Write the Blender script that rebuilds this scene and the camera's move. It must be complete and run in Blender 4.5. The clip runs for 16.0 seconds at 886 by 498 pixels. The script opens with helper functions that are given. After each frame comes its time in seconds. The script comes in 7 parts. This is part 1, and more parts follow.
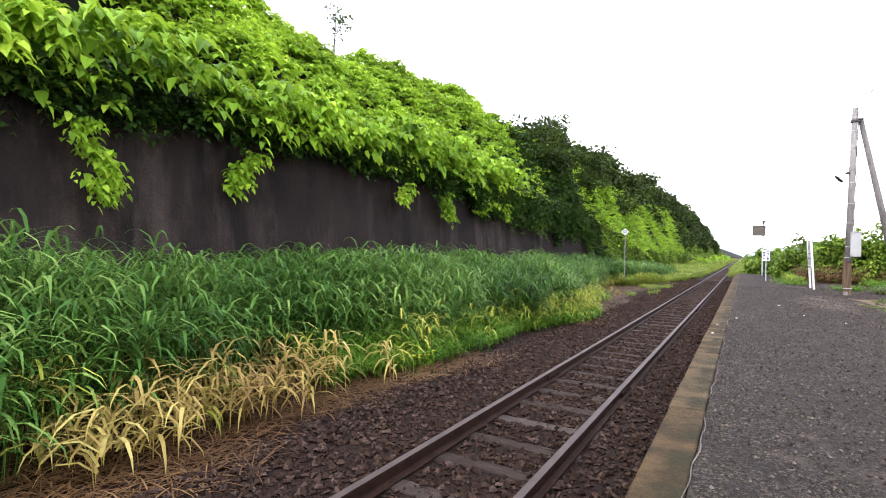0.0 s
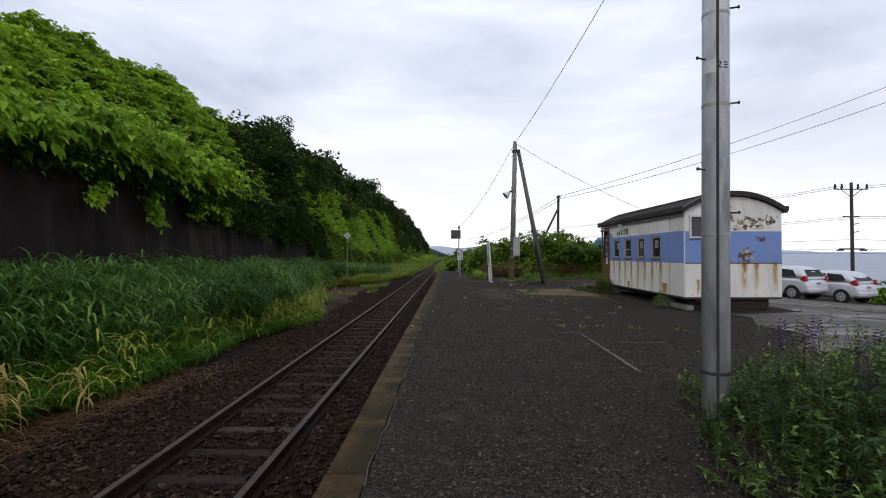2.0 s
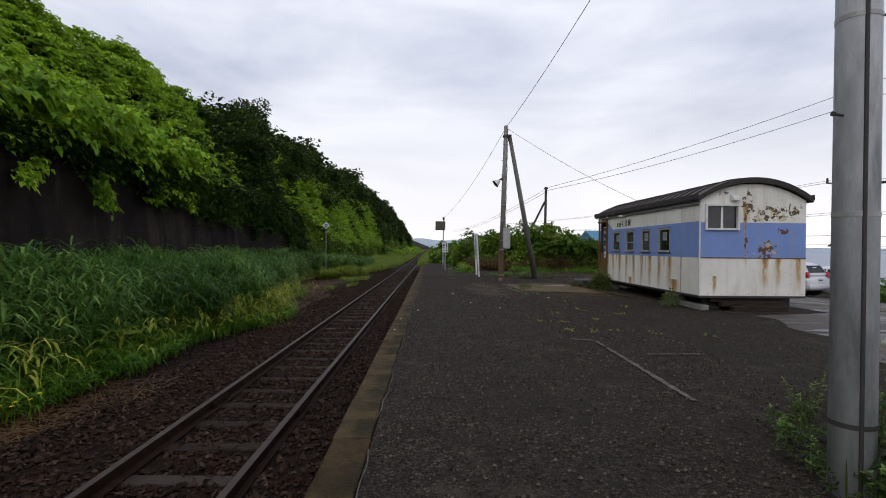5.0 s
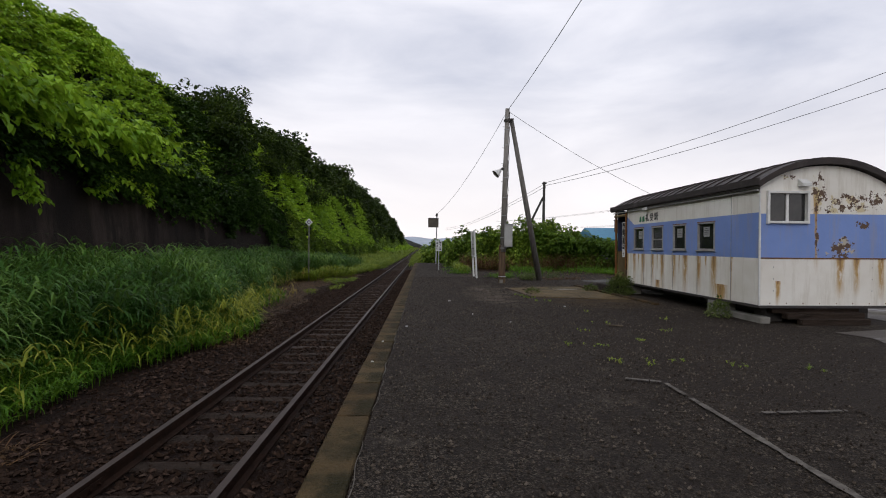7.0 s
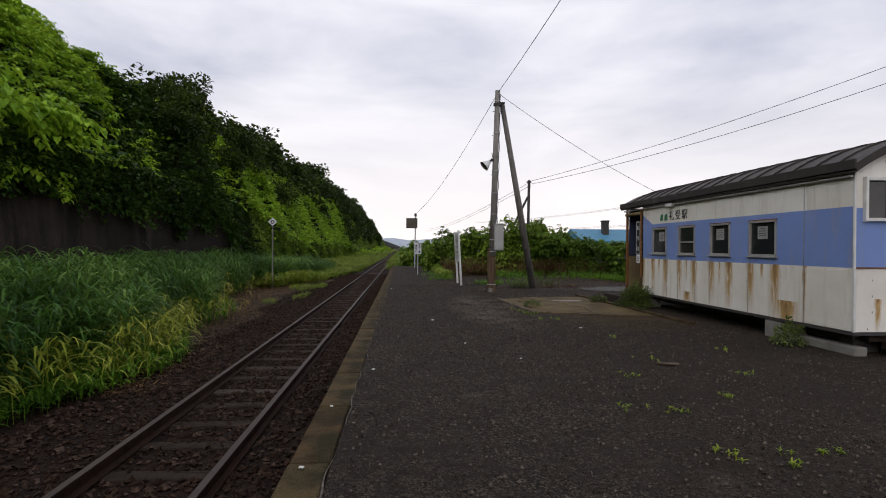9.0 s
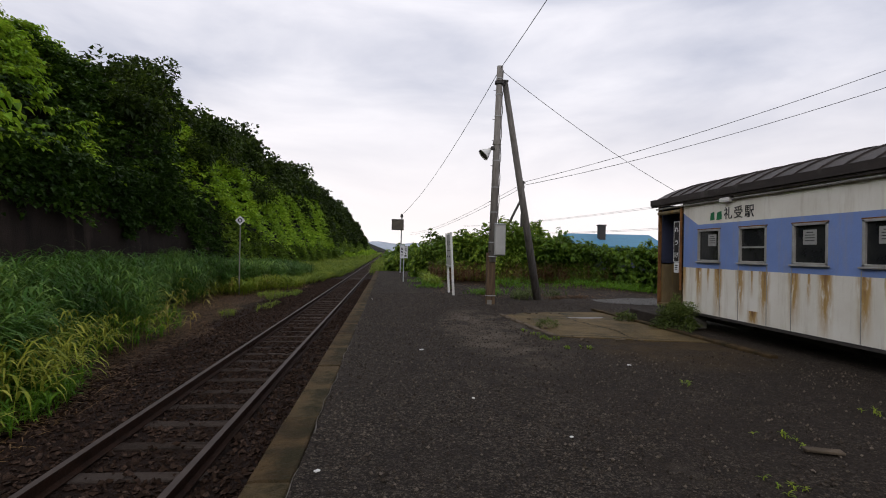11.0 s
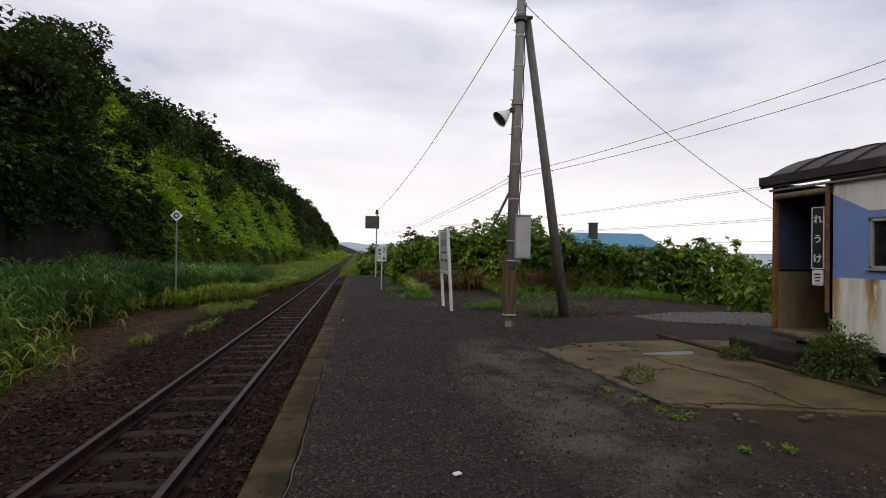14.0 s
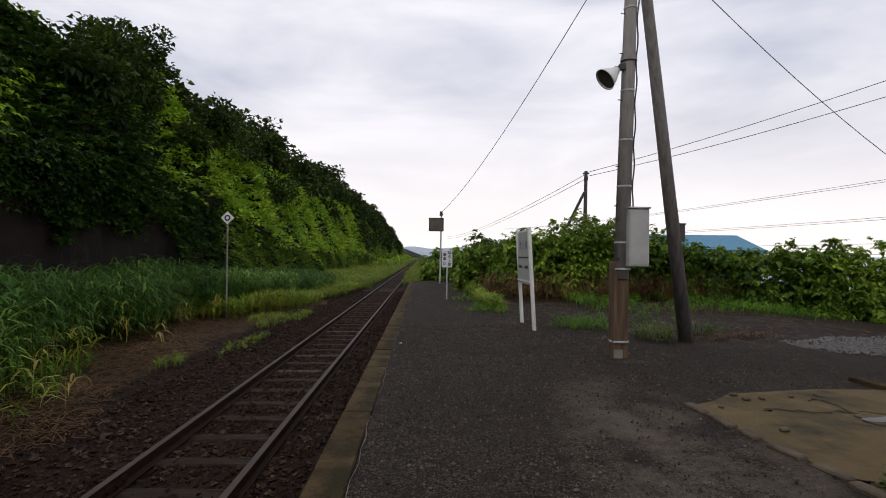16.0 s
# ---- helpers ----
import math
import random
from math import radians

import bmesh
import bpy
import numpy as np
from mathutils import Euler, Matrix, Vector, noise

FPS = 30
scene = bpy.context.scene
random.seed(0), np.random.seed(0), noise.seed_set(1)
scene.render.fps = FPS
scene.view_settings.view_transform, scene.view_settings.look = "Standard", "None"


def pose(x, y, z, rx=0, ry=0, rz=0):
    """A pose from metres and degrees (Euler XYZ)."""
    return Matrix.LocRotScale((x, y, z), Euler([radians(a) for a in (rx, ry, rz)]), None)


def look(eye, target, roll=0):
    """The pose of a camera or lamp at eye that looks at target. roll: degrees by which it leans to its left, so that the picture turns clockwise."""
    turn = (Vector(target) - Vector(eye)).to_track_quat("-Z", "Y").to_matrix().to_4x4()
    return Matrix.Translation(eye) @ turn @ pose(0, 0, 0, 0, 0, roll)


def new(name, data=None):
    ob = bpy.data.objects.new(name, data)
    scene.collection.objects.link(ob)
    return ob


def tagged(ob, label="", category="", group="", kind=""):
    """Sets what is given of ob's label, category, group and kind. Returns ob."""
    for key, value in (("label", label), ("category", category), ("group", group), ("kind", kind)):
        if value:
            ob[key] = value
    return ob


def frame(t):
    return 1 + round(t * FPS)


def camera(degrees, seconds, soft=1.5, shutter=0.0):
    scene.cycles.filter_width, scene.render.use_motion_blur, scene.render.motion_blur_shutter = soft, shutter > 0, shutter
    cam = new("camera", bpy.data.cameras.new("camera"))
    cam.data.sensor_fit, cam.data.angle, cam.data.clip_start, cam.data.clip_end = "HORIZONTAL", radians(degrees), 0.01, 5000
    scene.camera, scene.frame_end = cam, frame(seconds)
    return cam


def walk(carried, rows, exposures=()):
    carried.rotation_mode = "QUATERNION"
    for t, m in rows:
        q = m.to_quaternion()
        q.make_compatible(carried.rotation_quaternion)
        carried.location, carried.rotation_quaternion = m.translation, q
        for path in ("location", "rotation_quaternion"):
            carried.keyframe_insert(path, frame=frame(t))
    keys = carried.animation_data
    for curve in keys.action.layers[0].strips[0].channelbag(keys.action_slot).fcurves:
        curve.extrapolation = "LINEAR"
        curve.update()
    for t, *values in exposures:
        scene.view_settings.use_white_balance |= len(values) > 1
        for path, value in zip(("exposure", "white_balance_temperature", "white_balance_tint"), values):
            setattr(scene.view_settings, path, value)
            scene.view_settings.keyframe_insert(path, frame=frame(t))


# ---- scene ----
cam = camera(81.8, 16.0, soft=1.0)
PATH = [
    (0, (1.418, 0.149, 1.314), (0.403, 1.873, 1.322), 1.1),
    (0.5, (1.529, -0.209, 1.403), (0.861, 1.676, 1.425), 0.3),
    (1, (1.619, -0.317, 1.43), (1.284, 1.655, 1.453), -0.0),
    (1.5, (1.671, -0.338, 1.433), (1.547, 1.658, 1.457), 0.0),
    (2, (1.69, -0.358, 1.44), (1.669, 1.642, 1.464), -0.0),
    (2.5, (1.679, -0.371, 1.439), (1.701, 1.629, 1.463), 0.1),
    (3, (1.637, -0.316, 1.433), (1.66, 1.684, 1.448), 0.2),
    (3.5, (1.618, -0.107, 1.413), (1.654, 1.893, 1.412), 0.2),
    (4, (1.615, 0.262, 1.418), (1.652, 2.261, 1.413), 0.3),
    (6.5, (1.532, 3.084, 1.394), (1.601, 5.083, 1.387), 0.6),
    (7, (1.585, 3.741, 1.415), (1.661, 5.74, 1.403), 0.4),
    (7.5, (1.589, 4.41, 1.452), (1.667, 6.408, 1.444), 0.5),
    (8, (1.604, 5.079, 1.449), (1.704, 7.076, 1.442), 0.6),
    (8.5, (1.592, 5.784, 1.456), (1.693, 7.781, 1.454), 0.4),
    (9, (1.63, 6.474, 1.475), (1.79, 8.467, 1.469), 0.4),
    (11.5, (1.74, 9.879, 1.458), (1.953, 11.867, 1.47), 1.0),
    (12, (1.724, 10.567, 1.452), (1.938, 12.555, 1.459), 1.0),
    (12.5, (1.666, 11.25, 1.466), (1.882, 13.239, 1.479), 0.9),
    (13, (1.65, 11.958, 1.465), (1.874, 13.946, 1.471), 0.9),
    (13.5, (1.598, 12.66, 1.487), (1.887, 14.639, 1.498), 0.8),
    (14, (1.585, 13.342, 1.495), (1.909, 15.316, 1.509), 0.7),
    (14.5, (1.583, 13.999, 1.508), (1.906, 15.973, 1.525), 0.7),
    (15, (1.552, 14.638, 1.506), (1.763, 16.627, 1.524), 0.9),
    (15.5, (1.541, 15.222, 1.522), (1.617, 17.221, 1.546), 0.7),
    (16, (1.636, 15.733, 1.517), (1.713, 17.731, 1.544), 0.6),
]
walk(cam, [(t, look(eye, target, roll)) for t, eye, target, roll in PATH],
     exposures=[(0.0, 2.15, 6250, 16), (0.5, 1.40, 6200, 14), (1.0, 0.48, 6050, 11), (1.5, 0.22, 6100, 10), (2.0, 0.1, 6150, 10), (2.5, 0.0, 6150, 10),
                (4.2, 0.0, 6200, 10), (6.5, 0.0, 6430, 11), (9.0, 0.02, 6560, 12), (16.0, 0.03, 6600, 12)])

# ---- light ----
world = bpy.data.worlds.new("overcast")
scene.world = world
world.use_nodes = True
wn, wl = world.node_tree.nodes, world.node_tree.links
wn.clear()
SUN_EL, SUN_AZ = 32.0, -150.0       # degrees; azimuth from +y towards +x
w_out = wn.new("ShaderNodeOutputWorld")
w_bg = wn.new("ShaderNodeBackground")
w_sky = wn.new("ShaderNodeTexSky")
w_sky.sky_type = 'NISHITA'
w_sky.sun_disc = False
w_sky.sun_elevation, w_sky.sun_rotation = radians(SUN_EL), radians(SUN_AZ)
w_sky.dust_density = 3.0
w_tc = wn.new("ShaderNodeTexCoord")
w_map = wn.new("ShaderNodeMapping")
w_map.inputs["Scale"].default_value = (1.0, 1.0, 3.2)
w_no = wn.new("ShaderNodeTexNoise")
w_no.inputs["Scale"].default_value = 2.1
w_no.inputs["Detail"].default_value = 7.0
w_no.inputs["Roughness"].default_value = 0.52
w_no.inputs["Distortion"].default_value = 0.35
w_rp = wn.new("ShaderNodeValToRGB")
w_rp.color_ramp.elements[0].position = 0.30
w_rp.color_ramp.elements[0].color = (5.1, 5.5, 6.7, 1)
w_rp.color_ramp.elements[1].position = 0.66
w_rp.color_ramp.elements[1].color = (9.8, 9.8, 10.4, 1)
w_sep = wn.new("ShaderNodeSeparateXYZ")
w_hr = wn.new("ShaderNodeValToRGB")          # paler, warmer air towards the horizon
w_hr.color_ramp.elements[0].position = 0.0
w_hr.color_ramp.elements[0].color = (1, 1, 1, 1)
w_hr.color_ramp.elements[1].position = 0.30
w_hr.color_ramp.elements[1].color = (0, 0, 0, 1)
w_m1 = wn.new("ShaderNodeMix"); w_m1.data_type = 'RGBA'
w_m1.inputs[7].default_value = (11.4, 10.8, 10.6, 1)
w_m2 = wn.new("ShaderNodeMix"); w_m2.data_type = 'RGBA'
w_m2.inputs[0].default_value = 0.94
wl.new(w_tc.outputs["Generated"], w_map.inputs["Vector"])
wl.new(w_map.outputs["Vector"], w_no.inputs["Vector"])
wl.new(w_no.outputs["Fac"], w_rp.inputs["Fac"])
wl.new(w_tc.outputs["Generated"], w_sep.inputs[0])
wl.new(w_sep.outputs["Z"], w_hr.inputs["Fac"])
w_zr = wn.new("ShaderNodeValToRGB")          # thinner, brighter cloud overhead
w_zr.color_ramp.elements[0].position = 0.30
w_zr.color_ramp.elements[0].color = (1, 1, 1, 1)
w_zr.color_ramp.elements[1].position = 0.72
w_zr.color_ramp.elements[1].color = (1.12, 1.12, 1.12, 1)
w_m3 = wn.new("ShaderNodeMix"); w_m3.data_type = 'RGBA'; w_m3.blend_type = 'MULTIPLY'
w_m3.inputs[0].default_value = 1.0
wl.new(w_sep.outputs["Z"], w_zr.inputs["Fac"])
wl.new(w_zr.outputs["Color"], w_m3.inputs[7])
wl.new(w_hr.outputs["Color"], w_m1.inputs[0])
wl.new(w_rp.outputs["Color"], w_m1.inputs[6])
wl.new(w_sky.outputs["Color"], w_m2.inputs[6])
wl.new(w_m1.outputs[2], w_m3.inputs[6])
wl.new(w_m3.outputs[2], w_m2.inputs[7])
wl.new(w_m2.outputs[2], w_bg.inputs["Color"])
w_bg.inputs["Strength"].default_value = 0.1
wl.new(w_bg.outputs[0], w_out.inputs[0])
sun = bpy.data.lights.new("sun", 'SUN')
sun.energy, sun.angle, sun.color = 0.6, radians(40), (1.0, 0.96, 0.9)
sun_ob = new("sun", sun)
sd = Vector((math.sin(radians(SUN_AZ)) * math.cos(radians(SUN_EL)), math.cos(radians(SUN_AZ)) * math.cos(radians(SUN_EL)), math.sin(radians(SUN_EL))))
sun_ob.matrix_world = look(sd * 50, (0, 0, 0))

# ---- materials ----
RNG = np.random.default_rng(7)


class NT:
    """A short way to wire a node material."""
    def __init__(self, name):
        self.mat = bpy.data.materials.new(name)
        self.mat.use_nodes = True
        self.n, self.l = self.mat.node_tree.nodes, self.mat.node_tree.links
        self.bsdf = self.n["Principled BSDF"]
        self.out = self.n["Material Output"]

    def node(self, kind, **kw):
        nd = self.n.new(kind)
        for k, v in kw.items():
            nd.inputs[k].default_value = v
        return nd

    def link(self, a, b):
        self.l.new(a, b)

    def coords(self, scale=(1, 1, 1), kind="Object"):
        tc = self.n.new("ShaderNodeTexCoord")
        mp = self.n.new("ShaderNodeMapping")
        mp.inputs["Scale"].default_value = scale
        self.link(tc.outputs[kind], mp.inputs["Vector"])
        return mp.outputs["Vector"]

    def noise(self, scale, detail=5.0, rough=0.6, vec=None, lo=0.35, hi=0.65):
        nz = self.node("ShaderNodeTexNoise", Scale=scale, Detail=detail, Roughness=rough)
        if vec is not None:
            self.link(vec, nz.inputs["Vector"])
        mr = self.node("ShaderNodeMapRange")
        mr.inputs["From Min"].default_value, mr.inputs["From Max"].default_value = lo, hi
        self.link(nz.outputs["Fac"], mr.inputs["Value"])
        return mr.outputs["Result"]

    def mix(self, fac, a, b, blend='MIX'):
        mx = self.n.new("ShaderNodeMix")
        mx.data_type, mx.blend_type, mx.clamp_factor = 'RGBA', blend, True
        for sock, v in ((mx.inputs[0], fac), (mx.inputs[6], a), (mx.inputs[7], b)):
            if isinstance(v, (int, float)):
                sock.default_value = v
            elif isinstance(v, tuple):
                sock.default_value = (*v, 1) if len(v) == 3 else v
            else:
                self.link(v, sock)
        return mx.outputs[2]

    def math(self, op, a, b=0.0, clamp=False):
        m = self.n.new("ShaderNodeMath")
        m.operation, m.use_clamp = op, clamp
        for sock, v in ((m.inputs[0], a), (m.inputs[1], b)):
            if isinstance(v, (int, float)):
                sock.default_value = v
            else:
                self.link(v, sock)
        return m.outputs[0]

    def bump(self, height, strength=0.4, dist=0.02):
        b = self.n.new("ShaderNodeBump")
        b.inputs["Strength"].default_value, b.inputs["Distance"].default_value = strength, dist
        self.link(height, b.inputs["Height"])
        self.link(b.outputs[0], self.bsdf.inputs["Normal"])

    def colour(self, c):
        if isinstance(c, tuple):
            self.bsdf.inputs["Base Color"].default_value = (*c, 1)
        else:
            self.link(c, self.bsdf.inputs["Base Color"])

    def rough(self, r):
        if isinstance(r, (int, float)):
            self.bsdf.inputs["Roughness"].default_value = r
        else:
            self.link(r, self.bsdf.inputs["Roughness"])

    def metal(self, v):
        self.bsdf.inputs["Metallic"].default_value = v


def surface(name, a, b, scale=6.0, fine=60.0, rough=0.85, bump=0.3, dist=0.01, metal=0.0, spots=None, vec_scale=(1, 1, 1), spot_scale=2.0, spot_lo=0.55, spot_hi=0.7, each=None):
    """Two colours mixed by a coarse and a fine grain, with stains of a third."""
    m = NT(name)
    v = m.coords(vec_scale)
    coarse, grain = m.noise(scale, vec=v), m.noise(fine, 4, vec=v, lo=0.3, hi=0.7)
    c = m.mix(coarse, a, b)
    c = m.mix(m.math('MULTIPLY', grain, 0.45), c, tuple(x * 0.55 for x in a))
    if each:                                # pieces of one kind differ in shade
        oi = m.n.new("ShaderNodeObjectInfo")
        c = m.mix(m.math('MULTIPLY', m.math('SUBTRACT', oi.outputs["Random"], each[1], True), 0.6 / (1.0 - each[1]), True), c, each[0])
    if spots:
        c = m.mix(m.noise(spot_scale, 6, 0.65, v, spot_lo, spot_hi), c, spots)
    m.colour(c)
    m.rough(rough)
    m.metal(metal)
    m.bsdf.inputs["Specular IOR Level"].default_value = 0.12 if rough > 0.7 else 0.4
    m.bump(m.math('ADD', grain, m.math('MULTIPLY', coarse, 0.6)), bump, dist)
    return m.mat


def leafy(name, dark, mid, light, through_light=0.35, rough=0.55, patch=0.35):
    """Leaves: each its own shade, with drifts of lighter and darker growth; some light passes through."""
    m = NT(name)
    geo = m.n.new("ShaderNodeNewGeometry")
    rp = m.n.new("ShaderNodeValToRGB")
    e = rp.color_ramp.elements
    e[0].color, e[1].color = (*dark, 1), (*light, 1)
    x = e.new(0.55); x.color = (*mid, 1)
    drift = m.noise(patch, 3, 0.5, m.coords())
    f = m.math('ADD', m.math('MULTIPLY', geo.outputs["Random Per Island"], 0.55), m.math('MULTIPLY', drift, 0.45))
    m.link(f, rp.inputs["Fac"])
    m.colour(rp.outputs["Color"])
    m.rough(rough)
    m.bsdf.inputs["Specular IOR Level"].default_value = 0.14
    tr = m.n.new("ShaderNodeBsdfTranslucent")
    m.link(m.mix(0.5, rp.outputs["Color"], light), tr.inputs["Color"])
    ms = m.n.new("ShaderNodeMixShader")
    ms.inputs[0].default_value = through_light
    m.link(m.bsdf.outputs[0], ms.inputs[1])
    m.link(tr.outputs[0], ms.inputs[2])
    m.link(ms.outputs[0], m.out.inputs["Surface"])
    return m.mat


M = {}
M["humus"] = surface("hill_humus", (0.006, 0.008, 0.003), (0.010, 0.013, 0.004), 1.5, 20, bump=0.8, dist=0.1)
M["soil"] = surface("soil", (0.030, 0.018, 0.010), (0.018, 0.013, 0.006), 1.5, 30, bump=0.6, dist=0.05)
M["ballast"] = surface("ballast", (0.030, 0.015, 0.009), (0.011, 0.006, 0.004), 5, 28, bump=1.0, dist=0.04)
M["coping"] = surface("coping_concrete", (0.108, 0.070, 0.031), (0.026, 0.018, 0.009), 3.4, 38, bump=1.0, dist=0.02, spots=(0.030, 0.026, 0.011), spot_scale=2.4, spot_lo=0.47, spot_hi=0.62, each=((0.115, 0.085, 0.043), 0.5))
M["concrete"] = surface("concrete", (0.26, 0.25, 0.225), (0.17, 0.16, 0.14), 3.0, 60, bump=0.4, dist=0.01)
M["old_slab"] = surface("old_slab", (0.148, 0.104, 0.046), (0.078, 0.056, 0.023), 1.6, 40, rough=0.75, bump=0.6, dist=0.015, spots=(0.03, 0.028, 0.013), spot_scale=1.3, spot_lo=0.5, spot_hi=0.68)
M["rail_side"] = surface("rail_rust", (0.036, 0.017, 0.010), (0.016, 0.009, 0.006), 12, 120, bump=0.4, dist=0.004, metal=0.3, rough=0.8)
M["rail_top"] = surface("rail_running_surface", (0.056, 0.038, 0.030), (0.032, 0.021, 0.016), 4, 80, bump=0.15, dist=0.002, metal=0.15, rough=0.66)
M["steel"] = surface("galvanised_steel", (0.48, 0.49, 0.50), (0.32, 0.33, 0.34), 3, 60, bump=0.15, dist=0.003, metal=0.1, rough=0.6, spots=(0.21, 0.215, 0.22), spot_scale=2.5, vec_scale=(3, 3, 0.5))
M["dark_iron"] = surface("dark_iron", (0.035, 0.033, 0.032), (0.055, 0.045, 0.04), 8, 90, bump=0.2, dist=0.003, rough=0.7)
M["rust"] = surface("rusty_steel", (0.24, 0.11, 0.04), (0.10, 0.05, 0.025), 7, 70, bump=0.5, dist=0.004, rough=0.9)
M["pole_conc"] = surface("pole_concrete", (0.27, 0.255, 0.235), (0.18, 0.165, 0.15), 2.5, 60, bump=0.3, dist=0.006, spots=(0.14, 0.12, 0.10), vec_scale=(4, 4, 0.7))
M["pole_wood"] = surface("weathered_pole_wood", (0.22, 0.205, 0.19), (0.12, 0.11, 0.10), 3.0, 90, bump=0.6, dist=0.006, vec_scale=(6, 6, 0.4))
M["post_wood"] = surface("old_brown_post", (0.17, 0.115, 0.07), (0.075, 0.05, 0.033), 3.0, 80, bump=0.6, dist=0.006, vec_scale=(6, 6, 0.4))
M["white"] = surface("white_paint", (0.72, 0.72, 0.70), (0.60, 0.60, 0.57), 6, 90, bump=0.1, dist=0.002, rough=0.55, spots=(0.48, 0.45, 0.38), spot_lo=0.6, spot_hi=0.75)
M["black"] = surface("black_paint", (0.012, 0.012, 0.013), (0.02, 0.02, 0.02), 6, 90, bump=0.1, dist=0.002, rough=0.5)
M["green_paint"] = surface("green_letter_paint", (0.01, 0.20, 0.075), (0.012, 0.16, 0.06), 6, 90, bump=0.05, rough=0.5)
M["sign_white"] = surface("sign_white", (0.68, 0.69, 0.69), (0.58, 0.59, 0.6), 5, 60, bump=0.05, rough=0.5)
M["box_grey"] = surface("cabinet_grey", (0.42, 0.42, 0.405), (0.34, 0.34, 0.32), 3, 70, bump=0.1, dist=0.002, rough=0.6)
M["alu"] = surface("window_aluminium", (0.42, 0.42, 0.40), (0.30, 0.29, 0.27), 5, 80, bump=0.1, dist=0.002, metal=0.3, rough=0.5)
M["roof"] = surface("roof_sheet", (0.034, 0.024, 0.020), (0.018, 0.013, 0.011), 4, 60, bump=0.3, dist=0.004, rough=0.64, spots=(0.06, 0.05, 0.046), spot_scale=3)
M["wire"] = surface("wire", (0.03, 0.03, 0.032), (0.04, 0.04, 0.042), 6, 60, bump=0.0, rough=0.6)
M["wire_pale"] = surface("wire_aluminium", (0.28, 0.28, 0.29), (0.22, 0.22, 0.23), 6, 60, bump=0.0, rough=0.6)
M["tyre"] = surface("tyre", (0.02, 0.02, 0.02), (0.03, 0.03, 0.03), 9, 90, bump=0.2, rough=0.8)
M["car_paint"] = surface("silver_car_paint", (0.66, 0.67, 0.69), (0.60, 0.61, 0.63), 9, 400, bump=0.0, metal=0.35, rough=0.28)
M["red_lamp"] = surface("red_lamp_plastic", (0.35, 0.012, 0.018), (0.30, 0.01, 0.012), 9, 90, bump=0.0, rough=0.2)
M["blue_roof"] = surface("blue_roof_sheet", (0.06, 0.23, 0.36), (0.05, 0.18, 0.29), 3, 40, bump=0.1, rough=0.6)
M["plate"] = surface("enamel_plate_dark", (0.10, 0.085, 0.06), (0.06, 0.05, 0.04), 5, 60, bump=0.1, rough=0.6)
M["line_paint"] = surface("worn_white_line", (0.15, 0.135, 0.115), (0.05, 0.043, 0.036), 14, 60, bump=0.2, rough=0.8)
# white paper darkened in its colour, as dimmed by the window pane
M["paper"] = surface("glass_dimmed_paper", (0.36, 0.36, 0.35), (0.28, 0.28, 0.27), 8, 60, bump=0.0, rough=0.8)


def wall_material():
    m = NT("stained_wall_concrete")
    streak = m.noise(1.0, 6, 0.65, m.coords((1, 1.05, 0.22)), 0.52, 0.72)
    blot = m.noise(0.5, 6, 0.6, m.coords())
    grain = m.noise(22, 5, 0.6, m.coords(), 0.3, 0.7)
    c = m.mix(blot, (0.014, 0.010, 0.0085), (0.027, 0.020, 0.017))
    c = m.mix(m.math('MULTIPLY', streak, 0.6), c, (0.088, 0.068, 0.056))
    c = m.mix(m.noise(1.1, 7, 0.7, m.coords((1, 0.9, 0.25)), 0.5, 0.62), c, (0.011, 0.009, 0.008))
    c = m.mix(m.math('MULTIPLY', grain, 0.5), c, (0.011, 0.009, 0.008))
    m.colour(c)
    m.rough(0.9)
    m.bsdf.inputs["Specular IOR Level"].default_value = 0.1
    m.bump(m.math('ADD', grain, m.math('MULTIPLY', streak, 0.5)), 0.6, 0.03)
    return m.mat


